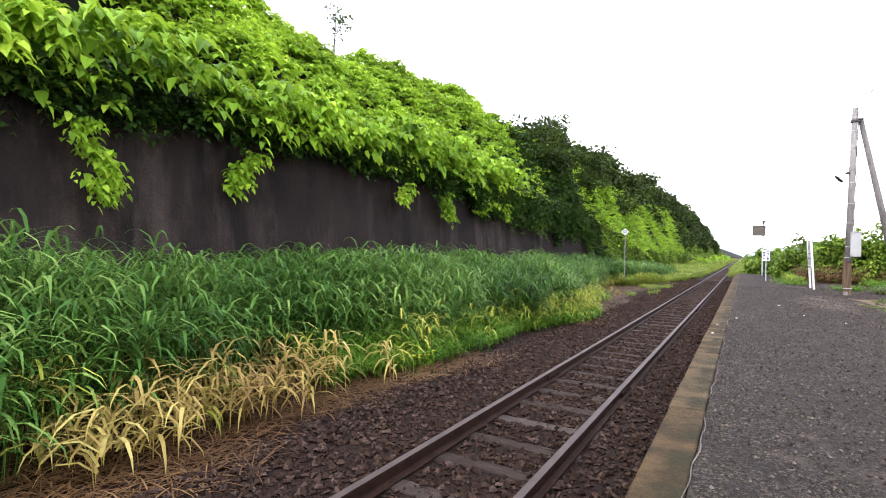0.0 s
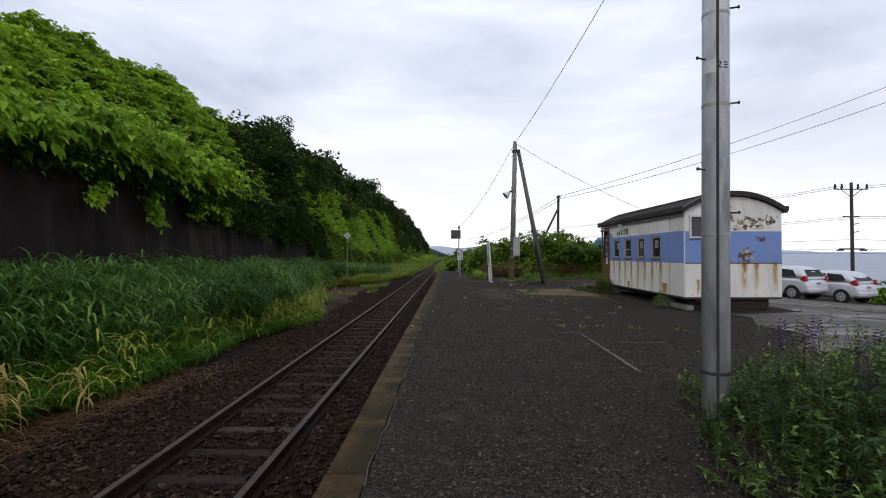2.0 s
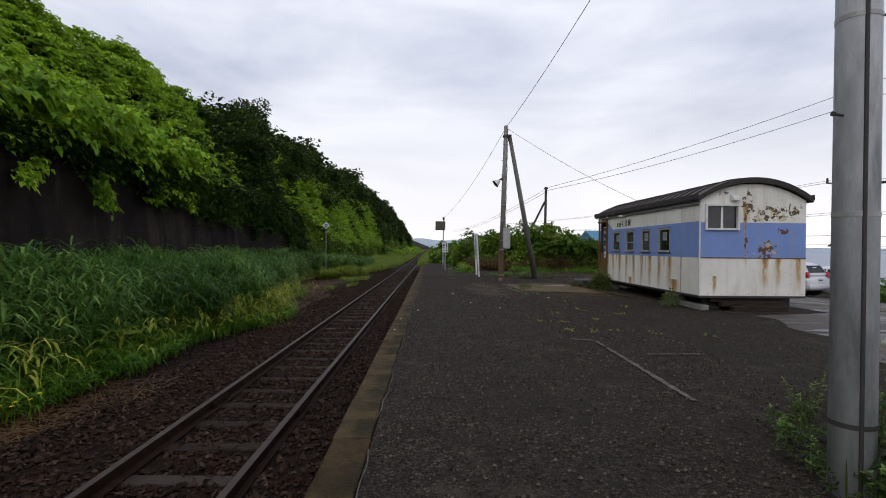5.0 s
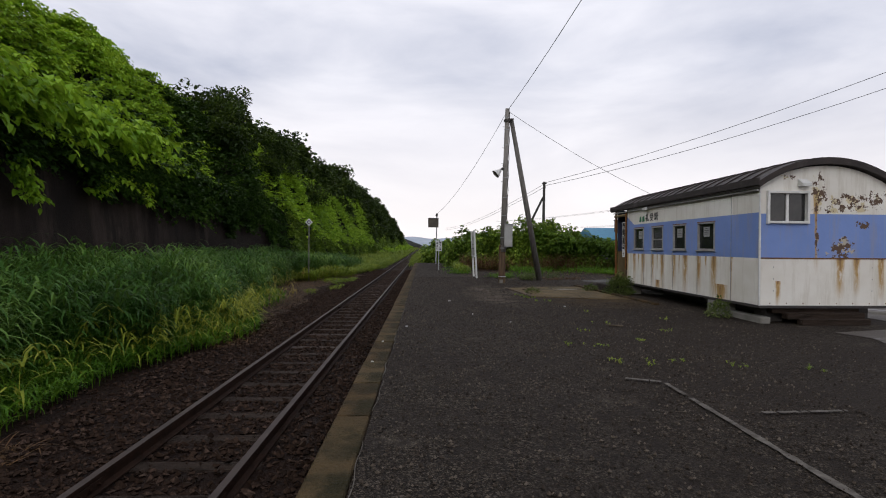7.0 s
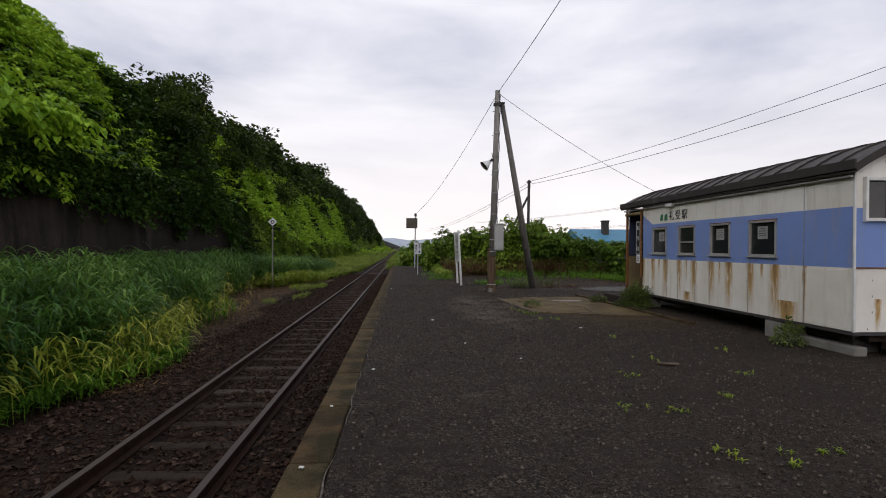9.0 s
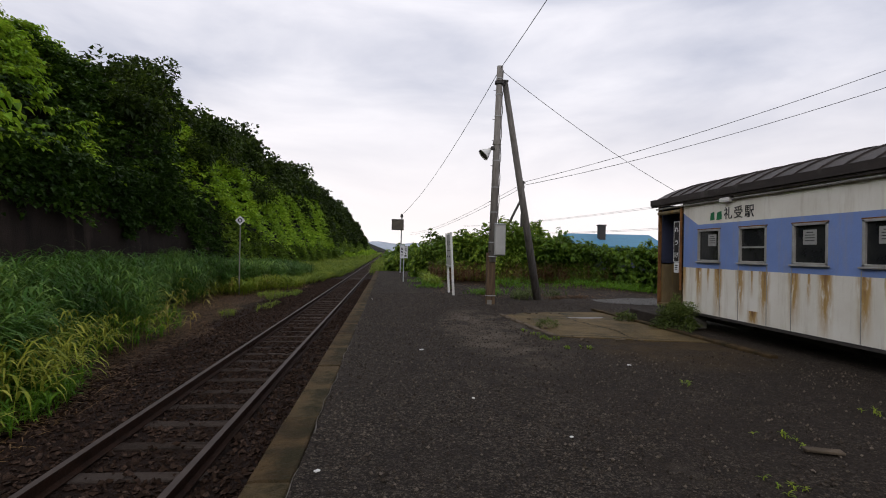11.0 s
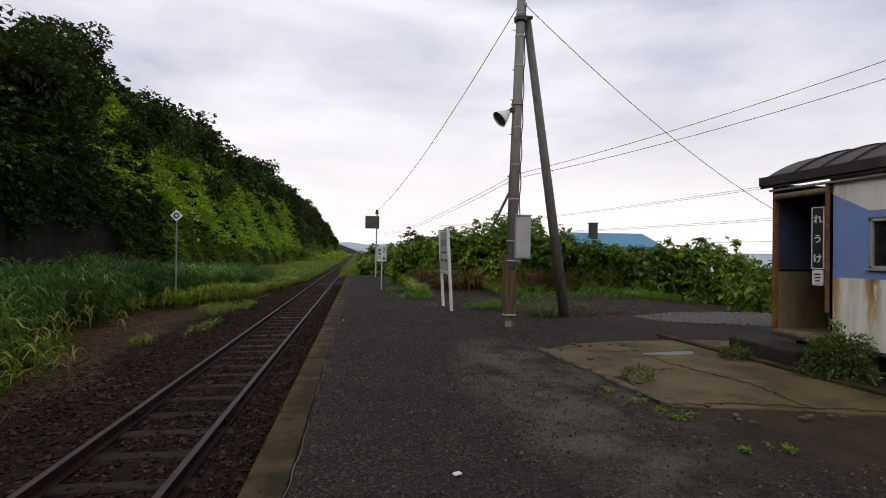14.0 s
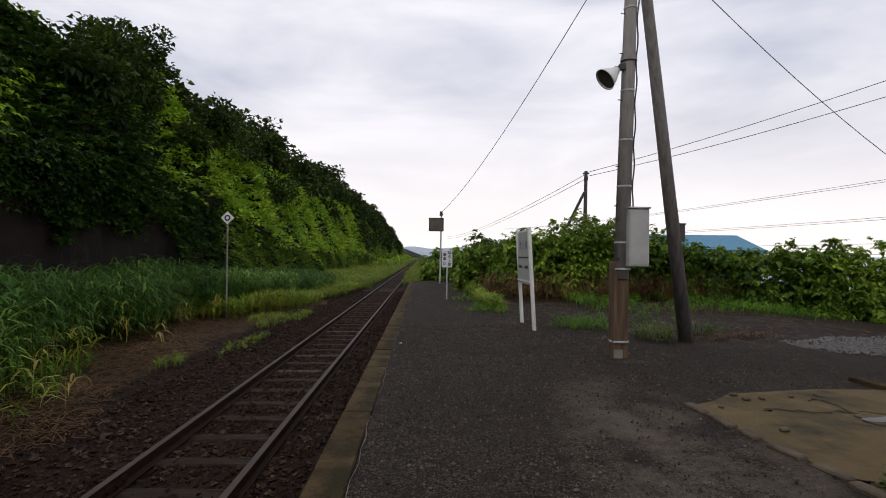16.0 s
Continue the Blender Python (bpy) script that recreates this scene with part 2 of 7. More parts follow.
def gravel_material():
    """Fine dark chippings: every stone its own shade, black gaps, brown drifts of earth."""
    m = NT("dark_platform_gravel")
    v = m.coords()
    big, mid = m.noise(0.30, 5, 0.6, v), m.noise(1.6, 6, 0.7, v)
    c = m.mix(mid, (0.108, 0.086, 0.065), (0.062, 0.047, 0.035))
    c = m.mix(m.math('MULTIPLY', big, 0.6), c, (0.098, 0.074, 0.048))
    sx = m.n.new("ShaderNodeSeparateXYZ")
    m.link(v, sx.inputs[0])
    yard = m.math('DIVIDE', m.math('SUBTRACT', m.math('ADD', sx.outputs["X"], m.math('MULTIPLY', mid, 1.5)), 3.7, True), 2.0, True)
    c = m.mix(m.math('MULTIPLY', yard, 0.85), c, (0.052, 0.035, 0.021))
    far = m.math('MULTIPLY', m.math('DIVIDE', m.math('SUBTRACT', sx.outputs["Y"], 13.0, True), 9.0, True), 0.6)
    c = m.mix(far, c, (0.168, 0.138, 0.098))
    dx = m.math('DIVIDE', m.math('SUBTRACT', sx.outputs["X"], 3.75), 0.95)
    dy = m.math('DIVIDE', m.math('SUBTRACT', sx.outputs["Y"], 18.8), 3.4)
    dusty = m.math('SUBTRACT', 1.25, m.math('ADD', m.math('MULTIPLY', dx, dx), m.math('MULTIPLY', dy, dy)), True)
    ex = m.math('DIVIDE', m.math('SUBTRACT', sx.outputs["X"], 6.2), 1.5)
    ey = m.math('DIVIDE', m.math('SUBTRACT', sx.outputs["Y"], 16.9), 1.7)
    earth = m.math('SUBTRACT', 1.2, m.math('ADD', m.math('MULTIPLY', ex, ex), m.math('MULTIPLY', ey, ey)), True)
    hgt = None
    for sc, pick, lo, gain, tone in ((40.0, 0, 0.50, 1.5, (0.20, 0.170, 0.138)), (85.0, 1, 0.55, 1.6, (0.18, 0.150, 0.120))):
        vo = m.node("ShaderNodeTexVoronoi", Scale=sc)
        m.link(v, vo.inputs["Vector"])
        sp = m.n.new("ShaderNodeSeparateColor")
        m.link(vo.outputs["Color"], sp.inputs[0])
        c = m.mix(m.math('MULTIPLY', m.math('SUBTRACT', sp.outputs[pick], lo, True), gain, True), c, tone)
        gap = m.math('MULTIPLY', m.math('SUBTRACT', vo.outputs["Distance"], 0.38, True), 2.6, True)
        c = m.mix(gap, c, (0.016, 0.013, 0.010))
        hgt = vo.outputs["Distance"] if hgt is None else m.math('ADD', hgt, vo.outputs["Distance"])
    c = m.mix(m.math('MULTIPLY', m.noise(24, 4, 0.7, v, 0.48, 0.60), 0.92), c, (0.020, 0.016, 0.013))
    c = m.mix(m.math('MULTIPLY', m.noise(0.75, 6, 0.7, v, 0.58, 0.74), 0.5), c, (0.19, 0.158, 0.124))
    damp = m.math('MULTIPLY', m.noise(0.55, 6, 0.68, v, 0.46, 0.62), 0.62)
    c = m.mix(damp, c, (0.034, 0.027, 0.022))
    c = m.mix(m.math('MULTIPLY', m.noise(3.6, 6, 0.72, v, 0.50, 0.62), 0.70), c, (0.026, 0.021, 0.018))
    c = m.mix(m.math('MULTIPLY', earth, m.noise(1.5, 6, 0.7, v, 0.30, 0.58)), c, m.mix(mid, (0.098, 0.068, 0.034), (0.062, 0.042, 0.021)))
    c = m.mix(m.math('MULTIPLY', m.math('MULTIPLY', dusty, m.noise(1.3, 6, 0.7, v, 0.40, 0.60)), 0.5), c, (0.23, 0.192, 0.146))
    c = m.mix(m.math('MULTIPLY', m.math('MULTIPLY', yard, m.math('SUBTRACT', 1.0, m.math('DIVIDE', m.math('SUBTRACT', sx.outputs["Y"], 12.0, True), 6.0, True))), 0.45), c, (0.030, 0.021, 0.014))
    m.colour(c)
    m.rough(0.9)
    m.bsdf.inputs["Specular IOR Level"].default_value = 0.12
    m.bump(m.math('SUBTRACT', m.math('MULTIPLY', mid, 0.4), hgt), 1.0, 0.025)
    return m.mat


def water_material():
    m = NT("sea_water")
    m.colour(m.mix(m.noise(0.01, 4, 0.6, m.coords((1, 1, 1))), (0.20, 0.235, 0.29), (0.25, 0.28, 0.335)))
    m.rough(0.45)
    m.bump(m.noise(0.2, 5, 0.6, m.coords()), 0.3, 0.3)
    return m.mat


def glass_dark():
    m = NT("dim_window_glass")
    m.colour(m.mix(m.noise(3, 4, 0.6, m.coords()), (0.012, 0.014, 0.016), (0.03, 0.03, 0.03)))
    m.rough(0.08)
    return m.mat


def wet_asphalt():
    """Old asphalt after rain: mud-brown, with sheets of water that shine."""
    m = NT("damp_asphalt")
    v = m.coords()
    wet = m.noise(0.55, 6, 0.62, m.coords((0.7, 1.5, 1)), 0.47, 0.62)
    grain = m.noise(90, 4, 0.6, v, 0.3, 0.7)
    c = m.mix(m.noise(0.9, 6, 0.65, v), (0.082, 0.066, 0.052), (0.050, 0.039, 0.031))
    c = m.mix(m.math('MULTIPLY', grain, 0.5), c, (0.040, 0.034, 0.030))
    c = m.mix(m.math('MULTIPLY', wet, 0.6), c, (0.042, 0.036, 0.032))
    m.colour(c)
    m.rough(m.mix(wet, (0.75, 0.75, 0.75), (0.30, 0.30, 0.30)))
    m.bsdf.inputs["Specular IOR Level"].default_value = 0.45
    m.bump(grain, 0.35, 0.008)
    return m.mat


M["wet_asphalt"] = wet_asphalt()
M["wall"] = wall_material()
M["gravel"] = gravel_material()
M["sea"] = water_material()
M["glass"] = glass_dark()
M["sleeper"] = surface("old_sleeper_wood", (0.062, 0.043, 0.032), (0.020, 0.014, 0.010), 3.0, 40, bump=0.9, dist=0.01, vec_scale=(0.8, 8, 8), spots=(0.085, 0.068, 0.057), each=((0.115, 0.092, 0.078), 0.68))
# haze of the air is painted into the far hills' pale blue-grey
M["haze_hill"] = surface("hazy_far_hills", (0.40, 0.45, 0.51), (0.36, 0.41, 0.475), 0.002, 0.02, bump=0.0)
M["stone"] = surface("ballast_stone", (0.08, 0.052, 0.038), (0.04, 0.026, 0.02), 3.0, 50, bump=0.3, dist=0.005)

# ---- mesh helpers ----


def put(ob, parent=None):
    if parent is not None:
        ob.parent = parent
    return ob


def tri_mesh(name, verts, faces, mat, smooth=False):
    """One object out of arrays of corners and triangles or quads."""
    me = bpy.data.meshes.new(name)
    verts, faces = np.asarray(verts, np.float32), np.asarray(faces, np.int32)
    k = faces.shape[1]
    me.vertices.add(len(verts))
    me.vertices.foreach_set("co", verts.ravel())
    me.loops.add(faces.size)
    me.loops.foreach_set("vertex_index", faces.ravel())
    me.polygons.add(len(faces))
    me.polygons.foreach_set("loop_start", np.arange(0, faces.size, k, dtype=np.int32))
    me.polygons.foreach_set("use_smooth", np.full(len(faces), smooth))
    me.materials.append(mat)
    me.update(calc_edges=True)
    return new(name, me)


def bm_object(name, bm, mats, smooth=False):
    me = bpy.data.meshes.new(name)
    bm.to_mesh(me)
    bm.free()
    for m in (mats if isinstance(mats, (list, tuple)) else [mats]):
        me.materials.append(m)
    if smooth:
        for p in me.polygons:
            p.use_smooth = True
    return new(name, me)


def part(name, bm, material, parent, label="", smooth=False):
    ob = bm_object(name, bm, material, smooth)
    ob.parent = parent
    if label:
        ob["label"] = label
    return ob


def thing(name, label, category, group="", at=(0, 0, 0), turn=0.0):
    ob = new(name)
    ob.matrix_world = pose(*at, 0, 0, turn)
    return tagged(ob, label, category, group)


def box(size, at=(0, 0, 0), bevel=0.0, rot=None, segs=1):
    bm = bmesh.new()
    bmesh.ops.create_cube(bm, size=1.0)
    bmesh.ops.scale(bm, vec=size, verts=bm.verts)
    if bevel:
        bmesh.ops.bevel(bm, geom=list(bm.edges), offset=bevel, segments=segs, affect='EDGES', profile=0.5)
    if rot is not None:
        bmesh.ops.transform(bm, matrix=rot, verts=bm.verts)
    bmesh.ops.translate(bm, vec=at, verts=bm.verts)
    return bm


def tube(p, q, r0, r1=None, seg=12, bm=None, bend=None):
    """A tapered round bar from p to q."""
    r1 = r0 if r1 is None else r1
    bm = bm or bmesh.new()
    p, q = Vector(p), Vector(q)
    d = q - p
    m = Matrix.Translation((p + q) / 2) @ d.to_track_quat('Z', 'Y').to_matrix().to_4x4()
    bmesh.ops.create_cone(bm, cap_ends=True, cap_tris=False, segments=seg, radius1=r0, radius2=r1, depth=d.length, matrix=m)
    return bm


def merge(*bms):
    out = bmesh.new()
    tmp = bpy.data.meshes.new("tmp")
    for b in bms:
        b.to_mesh(tmp)
        out.from_mesh(tmp)
        b.free()
    bpy.data.meshes.remove(tmp)
    return out


def prism(pts, axis, lo, hi, bevel=0.0):
    """A flat outline pushed from lo to hi along an axis (0 x, 1 y, 2 z)."""
    bm = bmesh.new()

    def at(p, v):
        c = list(p)
        c.insert(axis, v)
        return c
    vs = [bm.verts.new(at(p, lo)) for p in pts]
    f = bm.faces.new(vs)
    r = bmesh.ops.extrude_face_region(bm, geom=[f])
    sh = [0, 0, 0]
    sh[axis] = hi - lo
    bmesh.ops.translate(bm, vec=sh, verts=[g for g in r["geom"] if isinstance(g, bmesh.types.BMVert)])
    bmesh.ops.recalc_face_normals(bm, faces=bm.faces)
    if bevel:
        bmesh.ops.bevel(bm, geom=list(bm.edges), offset=bevel, segments=1, affect='EDGES', profile=0.5)
    return bm


def wire(name, pts, r, mat, label, sag=0.0, steps=14):
    """A hanging wire through two ends, as a thin round bar."""
    a, b = Vector(pts[0]), Vector(pts[1])
    bm = bmesh.new()
    last = None
    for i in range(steps + 1):
        s = i / steps
        c = a.lerp(b, s) - Vector((0, 0, sag * 4 * s * (1 - s)))
        ring = [bm.verts.new(c + Vector((r * math.cos(k), 0, r * math.sin(k))) if abs((b - a).y) > abs((b - a).x) else c + Vector((0, r * math.cos(k), r * math.sin(k)))) for k in (0.5, 2.6, 4.7)]
        if last:
            for k in range(3):
                bm.faces.new((last[k], last[(k + 1) % 3], ring[(k + 1) % 3], ring[k]))
        last = ring
    return tagged(bm_object(name, bm, mat), label, "wire", "overhead wires")


def words(text, size, mat, m, parent, name="lettering", depth=0.004, label="", spacing=1.0, bold=0.0):
    """Letters in the built-in font, as a mesh, centred on m and facing its +z."""
    cu = bpy.data.curves.new("letters", 'FONT')
    cu.body, cu.size, cu.extrude, cu.align_x, cu.align_y = text, size, depth, 'CENTER', 'CENTER'
    cu.space_character, cu.offset = spacing, bold
    tmp = new("letters", cu)
    me = bpy.data.meshes.new_from_object(tmp.evaluated_get(bpy.context.evaluated_depsgraph_get()))
    bpy.data.objects.remove(tmp)
    bpy.data.curves.remove(cu)
    me.materials.clear()
    me.materials.append(mat)
    ob = new(name, me)
    ob.matrix_world = m
    if parent is not None:
        ob.parent = parent
        ob.matrix_parent_inverse = Matrix.Identity(4)
    if label:
        ob["label"] = label
    return ob


# ---- ground, hill, sea ----
def smooth_step(a, b, x):
    t = np.clip((x - a) / (b - a), 0, 1)
    return t * t * (3 - 2 * t)


def waves(x, y):
    return (np.sin(x * 0.9 + 1.3 * np.sin(y * 0.31)) + np.sin(y * 0.77 + 0.9 * np.sin(x * 0.53)) + 0.7 * np.sin(1.9 * x + 0.8 * y)) / 2.7


def crest(y):
    """Height of the hill's shoulder along the line."""
    return 9.75 + 1.1 * smooth_step(15, 30, y) - 0.25 * smooth_step(31, 36, y) + 0.7 * np.exp(-((y - 40.5) / 4.5) ** 2) + 2.0 * smooth_step(66, 115, y) - 5.0 * smooth_step(170, 360, y)


def hill(x, y):
    top = 3.7 - 2.4 * smooth_step(36, 60, y)
    c = crest(y)
    s = np.clip((-8.75 - x) / 6.0, 0, None)
    z = top + (c - top) * np.minimum(s, 1.0) ** 0.9 + np.clip(s - 1, 0, None) * 1.2
    return np.minimum(z, c + 1.0)


def ground_height(x, y):
    z = np.zeros_like(x)
    left = smooth_step(0.9, 0.7, x)
    z = z * (1 - left) - 0.74 * left
    far = smooth_step(46.2, 47.0, y) * smooth_step(0.6, 1.0, x)
    z = z - 0.62 * far
    z = np.where(x < -2.2, -0.74 + 0.09 * smooth_step(-2.2, -3.4, x), z)
    z = np.where(x < -8.7, hill(x, y), z)
    lot = np.clip(x - 10.8, 0, None)
    z = np.where(x > 10.8, z - 0.085 * np.minimum(lot, 14) - 0.10 * np.clip(lot - 14, 0, 130), z)
    bank = np.clip(y - 60, 0, None) * smooth_step(2.0, 8.0, x)
    z = np.where(x > 2.0, z - 0.02 * np.minimum(bank, 300), z)
    return z - 0.02


def line(*spans):
    out = []
    for a, b, n in spans:
        out += list(np.linspace(a, b, n, endpoint=False))
    return np.array(out + [spans[-1][1]])


gx = np.concatenate([line((-3500, -200, 8), (-200, -40, 10), (-40, -16, 12), (-16, -8.8, 18)), [-8.7, -8.69], line((-8.4, -2.2, 18), (-2.2, 0.7, 6)), [0.72, 0.88, 0.9], line((1.1, 11, 24), (11, 40, 24), (40, 160, 14), (160, 3500, 8))])
gy = line((-3500, -60, 8), (-60, -6, 10), (-6, 46, 60), (46, 48, 8), (48, 120, 30), (120, 400, 24), (400, 4400, 10))
GX, GY = np.meshgrid(gx, gy)
GZ = ground_height(GX, GY)
near_hill = (GX < -8.9) & (GX > -40) & (GY < 330)
GZ = np.where(near_hill, GZ + 0.35 * waves(GX, GY), GZ)
nx_, ny_ = len(gx), len(gy)
idx = np.arange(nx_ * ny_).reshape(ny_, nx_)
quads = np.stack([idx[:-1, :-1], idx[:-1, 1:], idx[1:, 1:], idx[1:, :-1]], -1).reshape(-1, 4)
ground = tri_mesh("ground", np.stack([GX, GY, GZ], -1).reshape(-1, 3), quads, M["soil"], True)
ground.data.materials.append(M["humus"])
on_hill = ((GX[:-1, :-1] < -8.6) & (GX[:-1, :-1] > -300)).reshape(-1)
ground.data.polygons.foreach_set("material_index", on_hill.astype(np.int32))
tagged(ground, "dark soil and scrub ground rising to a steep hillside", "ground", kind="structure")

sea_z = -14.0
tagged(bm_object("water", box((9000, 9000, 0.2), (0, 0, sea_z - 0.1)), M["sea"]), "grey-blue calm sea under cloud", "sea", kind="structure")

# far shore across the bay
far_pts = []
for i in range(121):
    a = radians(-28 + i * 0.75)
    h = 62 + 26 * math.sin(i * 0.13 + 0.6) + 12 * math.sin(i * 0.41) + 6 * math.sin(i * 1.1)
    h *= 0.25 + 0.75 * (1 - float(smooth_step(0.30, 0.52, np.array(a))))
    h = h if a < 0.62 else 0.5
    for k, (d, z) in enumerate(((3900, sea_z - 2), (4020, h * 0.6), (4150, h + 20), (4400, sea_z))):
        far_pts.append((d * math.sin(a), d * math.cos(a), z))
fq = [(i * 4 + k, i * 4 + 4 + k, i * 4 + 5 + k, i * 4 + 1 + k) for i in range(120) for k in range(3)]
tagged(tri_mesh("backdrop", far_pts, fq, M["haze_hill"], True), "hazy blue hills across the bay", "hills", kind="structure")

# ---- track ----
RAIL_Z, SLEEPER_Z = -0.50, -0.645
bed = prism([(-4.1, -0.95), (-3.5, -0.70), (-2.6, -0.645), (-1.6, -0.622), (-1.30, -0.630), (-1.20, -0.665), (0.07, -0.665), (0.17, -0.630), (0.42, -0.625), (0.885, -0.66), (0.885, -0.95)], 1, -8, 220)
tagged(bm_object("track_bed", bed, M["ballast"]), "brown stone ballast bed of a single railway track", "track bed", kind="structure")


def rail_profile():
    half = [(0.0, 0.0), (0.033, -0.002), (0.0345, -0.012), (0.0335, -0.036), (0.009, -0.046), (0.008, -0.116), (0.055, -0.13), (0.061, -0.134), (0.061, -0.145)]
    return half + [(-x, z) for x, z in reversed(half[1:])]


for rx in (0.0, -1.133):
    rail = prism([(rx + px, RAIL_Z + pz) for px, pz in rail_profile()], 1, -8, 260)
    for f in rail.faces:
        c = f.calc_center_median()
        f.material_index = 1 if c.z > RAIL_Z - 0.006 else 0
    ob = tagged(bm_object("rail", rail, [M["rail_side"], M["rail_top"]]), "rust-brown steel rail with a worn running top", "rail", "rails of the track")
    for jy in (7.6, 20.1, 32.6):
        plate = merge(*[box((0.016, 0.50, 0.075), (rx + s * 0.026, jy + (0.3 if rx < -1 else 0), RAIL_Z - 0.083), 0.004) for s in (-1, 1)],
                      *[tube((rx - 0.06, jy + (0.3 if rx < -1 else 0) + k, RAIL_Z - 0.083), (rx + 0.06, jy + (0.3 if rx < -1 else 0) + k, RAIL_Z - 0.083), 0.014, seg=6) for k in (-0.18, -0.07, 0.07, 0.18)])
        part("fishplate", plate, M["rail_side"], ob, "bolted rusty joint plate")

sl = box((2.1, 0.2, 0.14), (0, 0, 0), 0.012)
sl_me = bpy.data.meshes.new("sleeper")
sl.to_mesh(sl_me)
sl.free()
sl_me.materials.append(M["sleeper"])
rs = random.Random(4)
ys = -4.0
while ys < 62:
    ob = new("sleeper", sl_me)
    ob.matrix_world = pose(-0.566 + rs.uniform(-0.03, 0.03), ys + rs.uniform(-0.03, 0.03), SLEEPER_Z - 0.07 + rs.uniform(-0.012, 0.006), 0, rs.uniform(-0.5, 0.5), rs.uniform(-1.5, 1.5))
    tagged(ob, "dark weathered wooden sleeper bedded in ballast", "sleeper", "sleepers under the rails")
    ys += 0.70
far_sl = merge(*[box((2.1, 0.2, 0.14), (-0.566, y, SLEEPER_Z - 0.07)) for y in np.arange(62.5, 200, 0.72)])
tagged(bm_object("far_sleepers", far_sl, M["sleeper"]), "row of dark wooden sleepers farther along the track", "sleepers", kind="stuff")

# ---- platform ----
PE, PC, PEND = 0.872, 1.162, 46.2
plat = merge(box((0.5, PEND + 8, 0.9), (PC + 0.26, PEND / 2 - 4, -0.48)), box((0.25, PEND + 8, 0.80), (PE + 0.165, PEND / 2 - 4, -0.52)))
tagged(bm_object("platform", plat, M["concrete"]), "low concrete station platform wall beside the track", "platform", kind="structure")
platform = bpy.data.objects["platform"]
# gravel top, slightly uneven, one sheet from the coping to the yard
px_ = np.concatenate([np.linspace(PC + 0.004, 4.6, 22), np.linspace(4.8, 10.6, 18)])
py_ = np.linspace(-8, PEND, 140)
PX, PY = np.meshgrid(px_, py_)
edge_far = 4.3 + 10 * smooth_step(33, 26, PY)
PXc = np.minimum(PX, edge_far)
PZ = 0.004 + 0.012 * waves(PXc * 2.1, PY * 1.7) * smooth_step(1.2, 1.8, PXc)
ii = np.arange(PX.size).reshape(PX.shape)
pq = np.stack([ii[:-1, :-1], ii[:-1, 1:], ii[1:, 1:], ii[1:, :-1]], -1).reshape(-1, 4)
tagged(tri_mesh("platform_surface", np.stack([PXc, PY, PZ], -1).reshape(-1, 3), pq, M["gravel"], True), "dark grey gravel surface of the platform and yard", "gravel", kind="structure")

# ---- retaining wall ----
wall_y = (-14, 39.5)
wbm = prism([(-8.15, -1.0), (-8.62, 3.7), (-8.62, 3.82), (-9.2, 3.82), (-9.2, -1.0)], 1, *wall_y)
tagged(bm_object("wall_retaining", wbm, M["wall"]), "tall dark stained concrete retaining wall below the hillside", "wall", kind="structure")

# ---- growing things ----
M["leaf_hill"] = leafy("knotweed_leaf", (0.016, 0.055, 0.004), (0.195, 0.360, 0.020), (0.450, 0.610, 0.050), 0.32)
# dark leaf colour for creeper, and for shade painted into the lower foliage
M["leaf_vine_shade"] = leafy("creeper_and_shade_leaf", (0.005, 0.014, 0.002), (0.020, 0.050, 0.006), (0.085, 0.155, 0.018), 0.18)
M["leaf_tree"] = leafy("dark_tree_leaf", (0.005, 0.012, 0.002), (0.020, 0.040, 0.006), (0.098, 0.145, 0.020), 0.18)
M["leaf_hedge"] = leafy("hedge_leaf", (0.010, 0.026, 0.003), (0.070, 0.138, 0.012), (0.290, 0.390, 0.045), 0.25)
M["reed"] = leafy("reed_leaf", (0.006, 0.028, 0.004), (0.044, 0.122, 0.014), (0.215, 0.335, 0.070), 0.25)
M["herb"] = leafy("low_green_herb", (0.016, 0.058, 0.004), (0.068, 0.165, 0.010), (0.185, 0.315, 0.024), 0.32)
M["straw"] = leafy("dying_straw_grass", (0.17, 0.095, 0.035), (0.34, 0.26, 0.07), (0.50, 0.45, 0.14), 0.30)
M["litter"] = leafy("dead_brown_stalks", (0.038, 0.020, 0.010), (0.105, 0.055, 0.022), (0.21, 0.13, 0.055), 0.12)
M["yellow_grass"] = leafy("yellow_green_grass", (0.060, 0.110, 0.010), (0.150, 0.230, 0.020), (0.330, 0.360, 0.045), 0.30)
M["yellow_reed"] = leafy("yellowing_reed_leaf", (0.110, 0.150, 0.014), (0.250, 0.290, 0.028), (0.450, 0.430, 0.080), 0.28)
M["weed"] = leafy("mugwort_leaf", (0.006, 0.013, 0.002), (0.050, 0.086, 0.012), (0.230, 0.270, 0.085), 0.22)
M["lupin"] = leafy("faded_lupin_bloom", (0.020, 0.010, 0.030), (0.050, 0.026, 0.078), (0.13, 0.085, 0.14), 0.2)
M["bark"] = surface("bark", (0.05, 0.04, 0.033), (0.03, 0.025, 0.02), 6, 60, bump=0.8, dist=0.02)


def unit(v):
    return v / np.maximum(np.linalg.norm(v, axis=-1, keepdims=True), 1e-6)


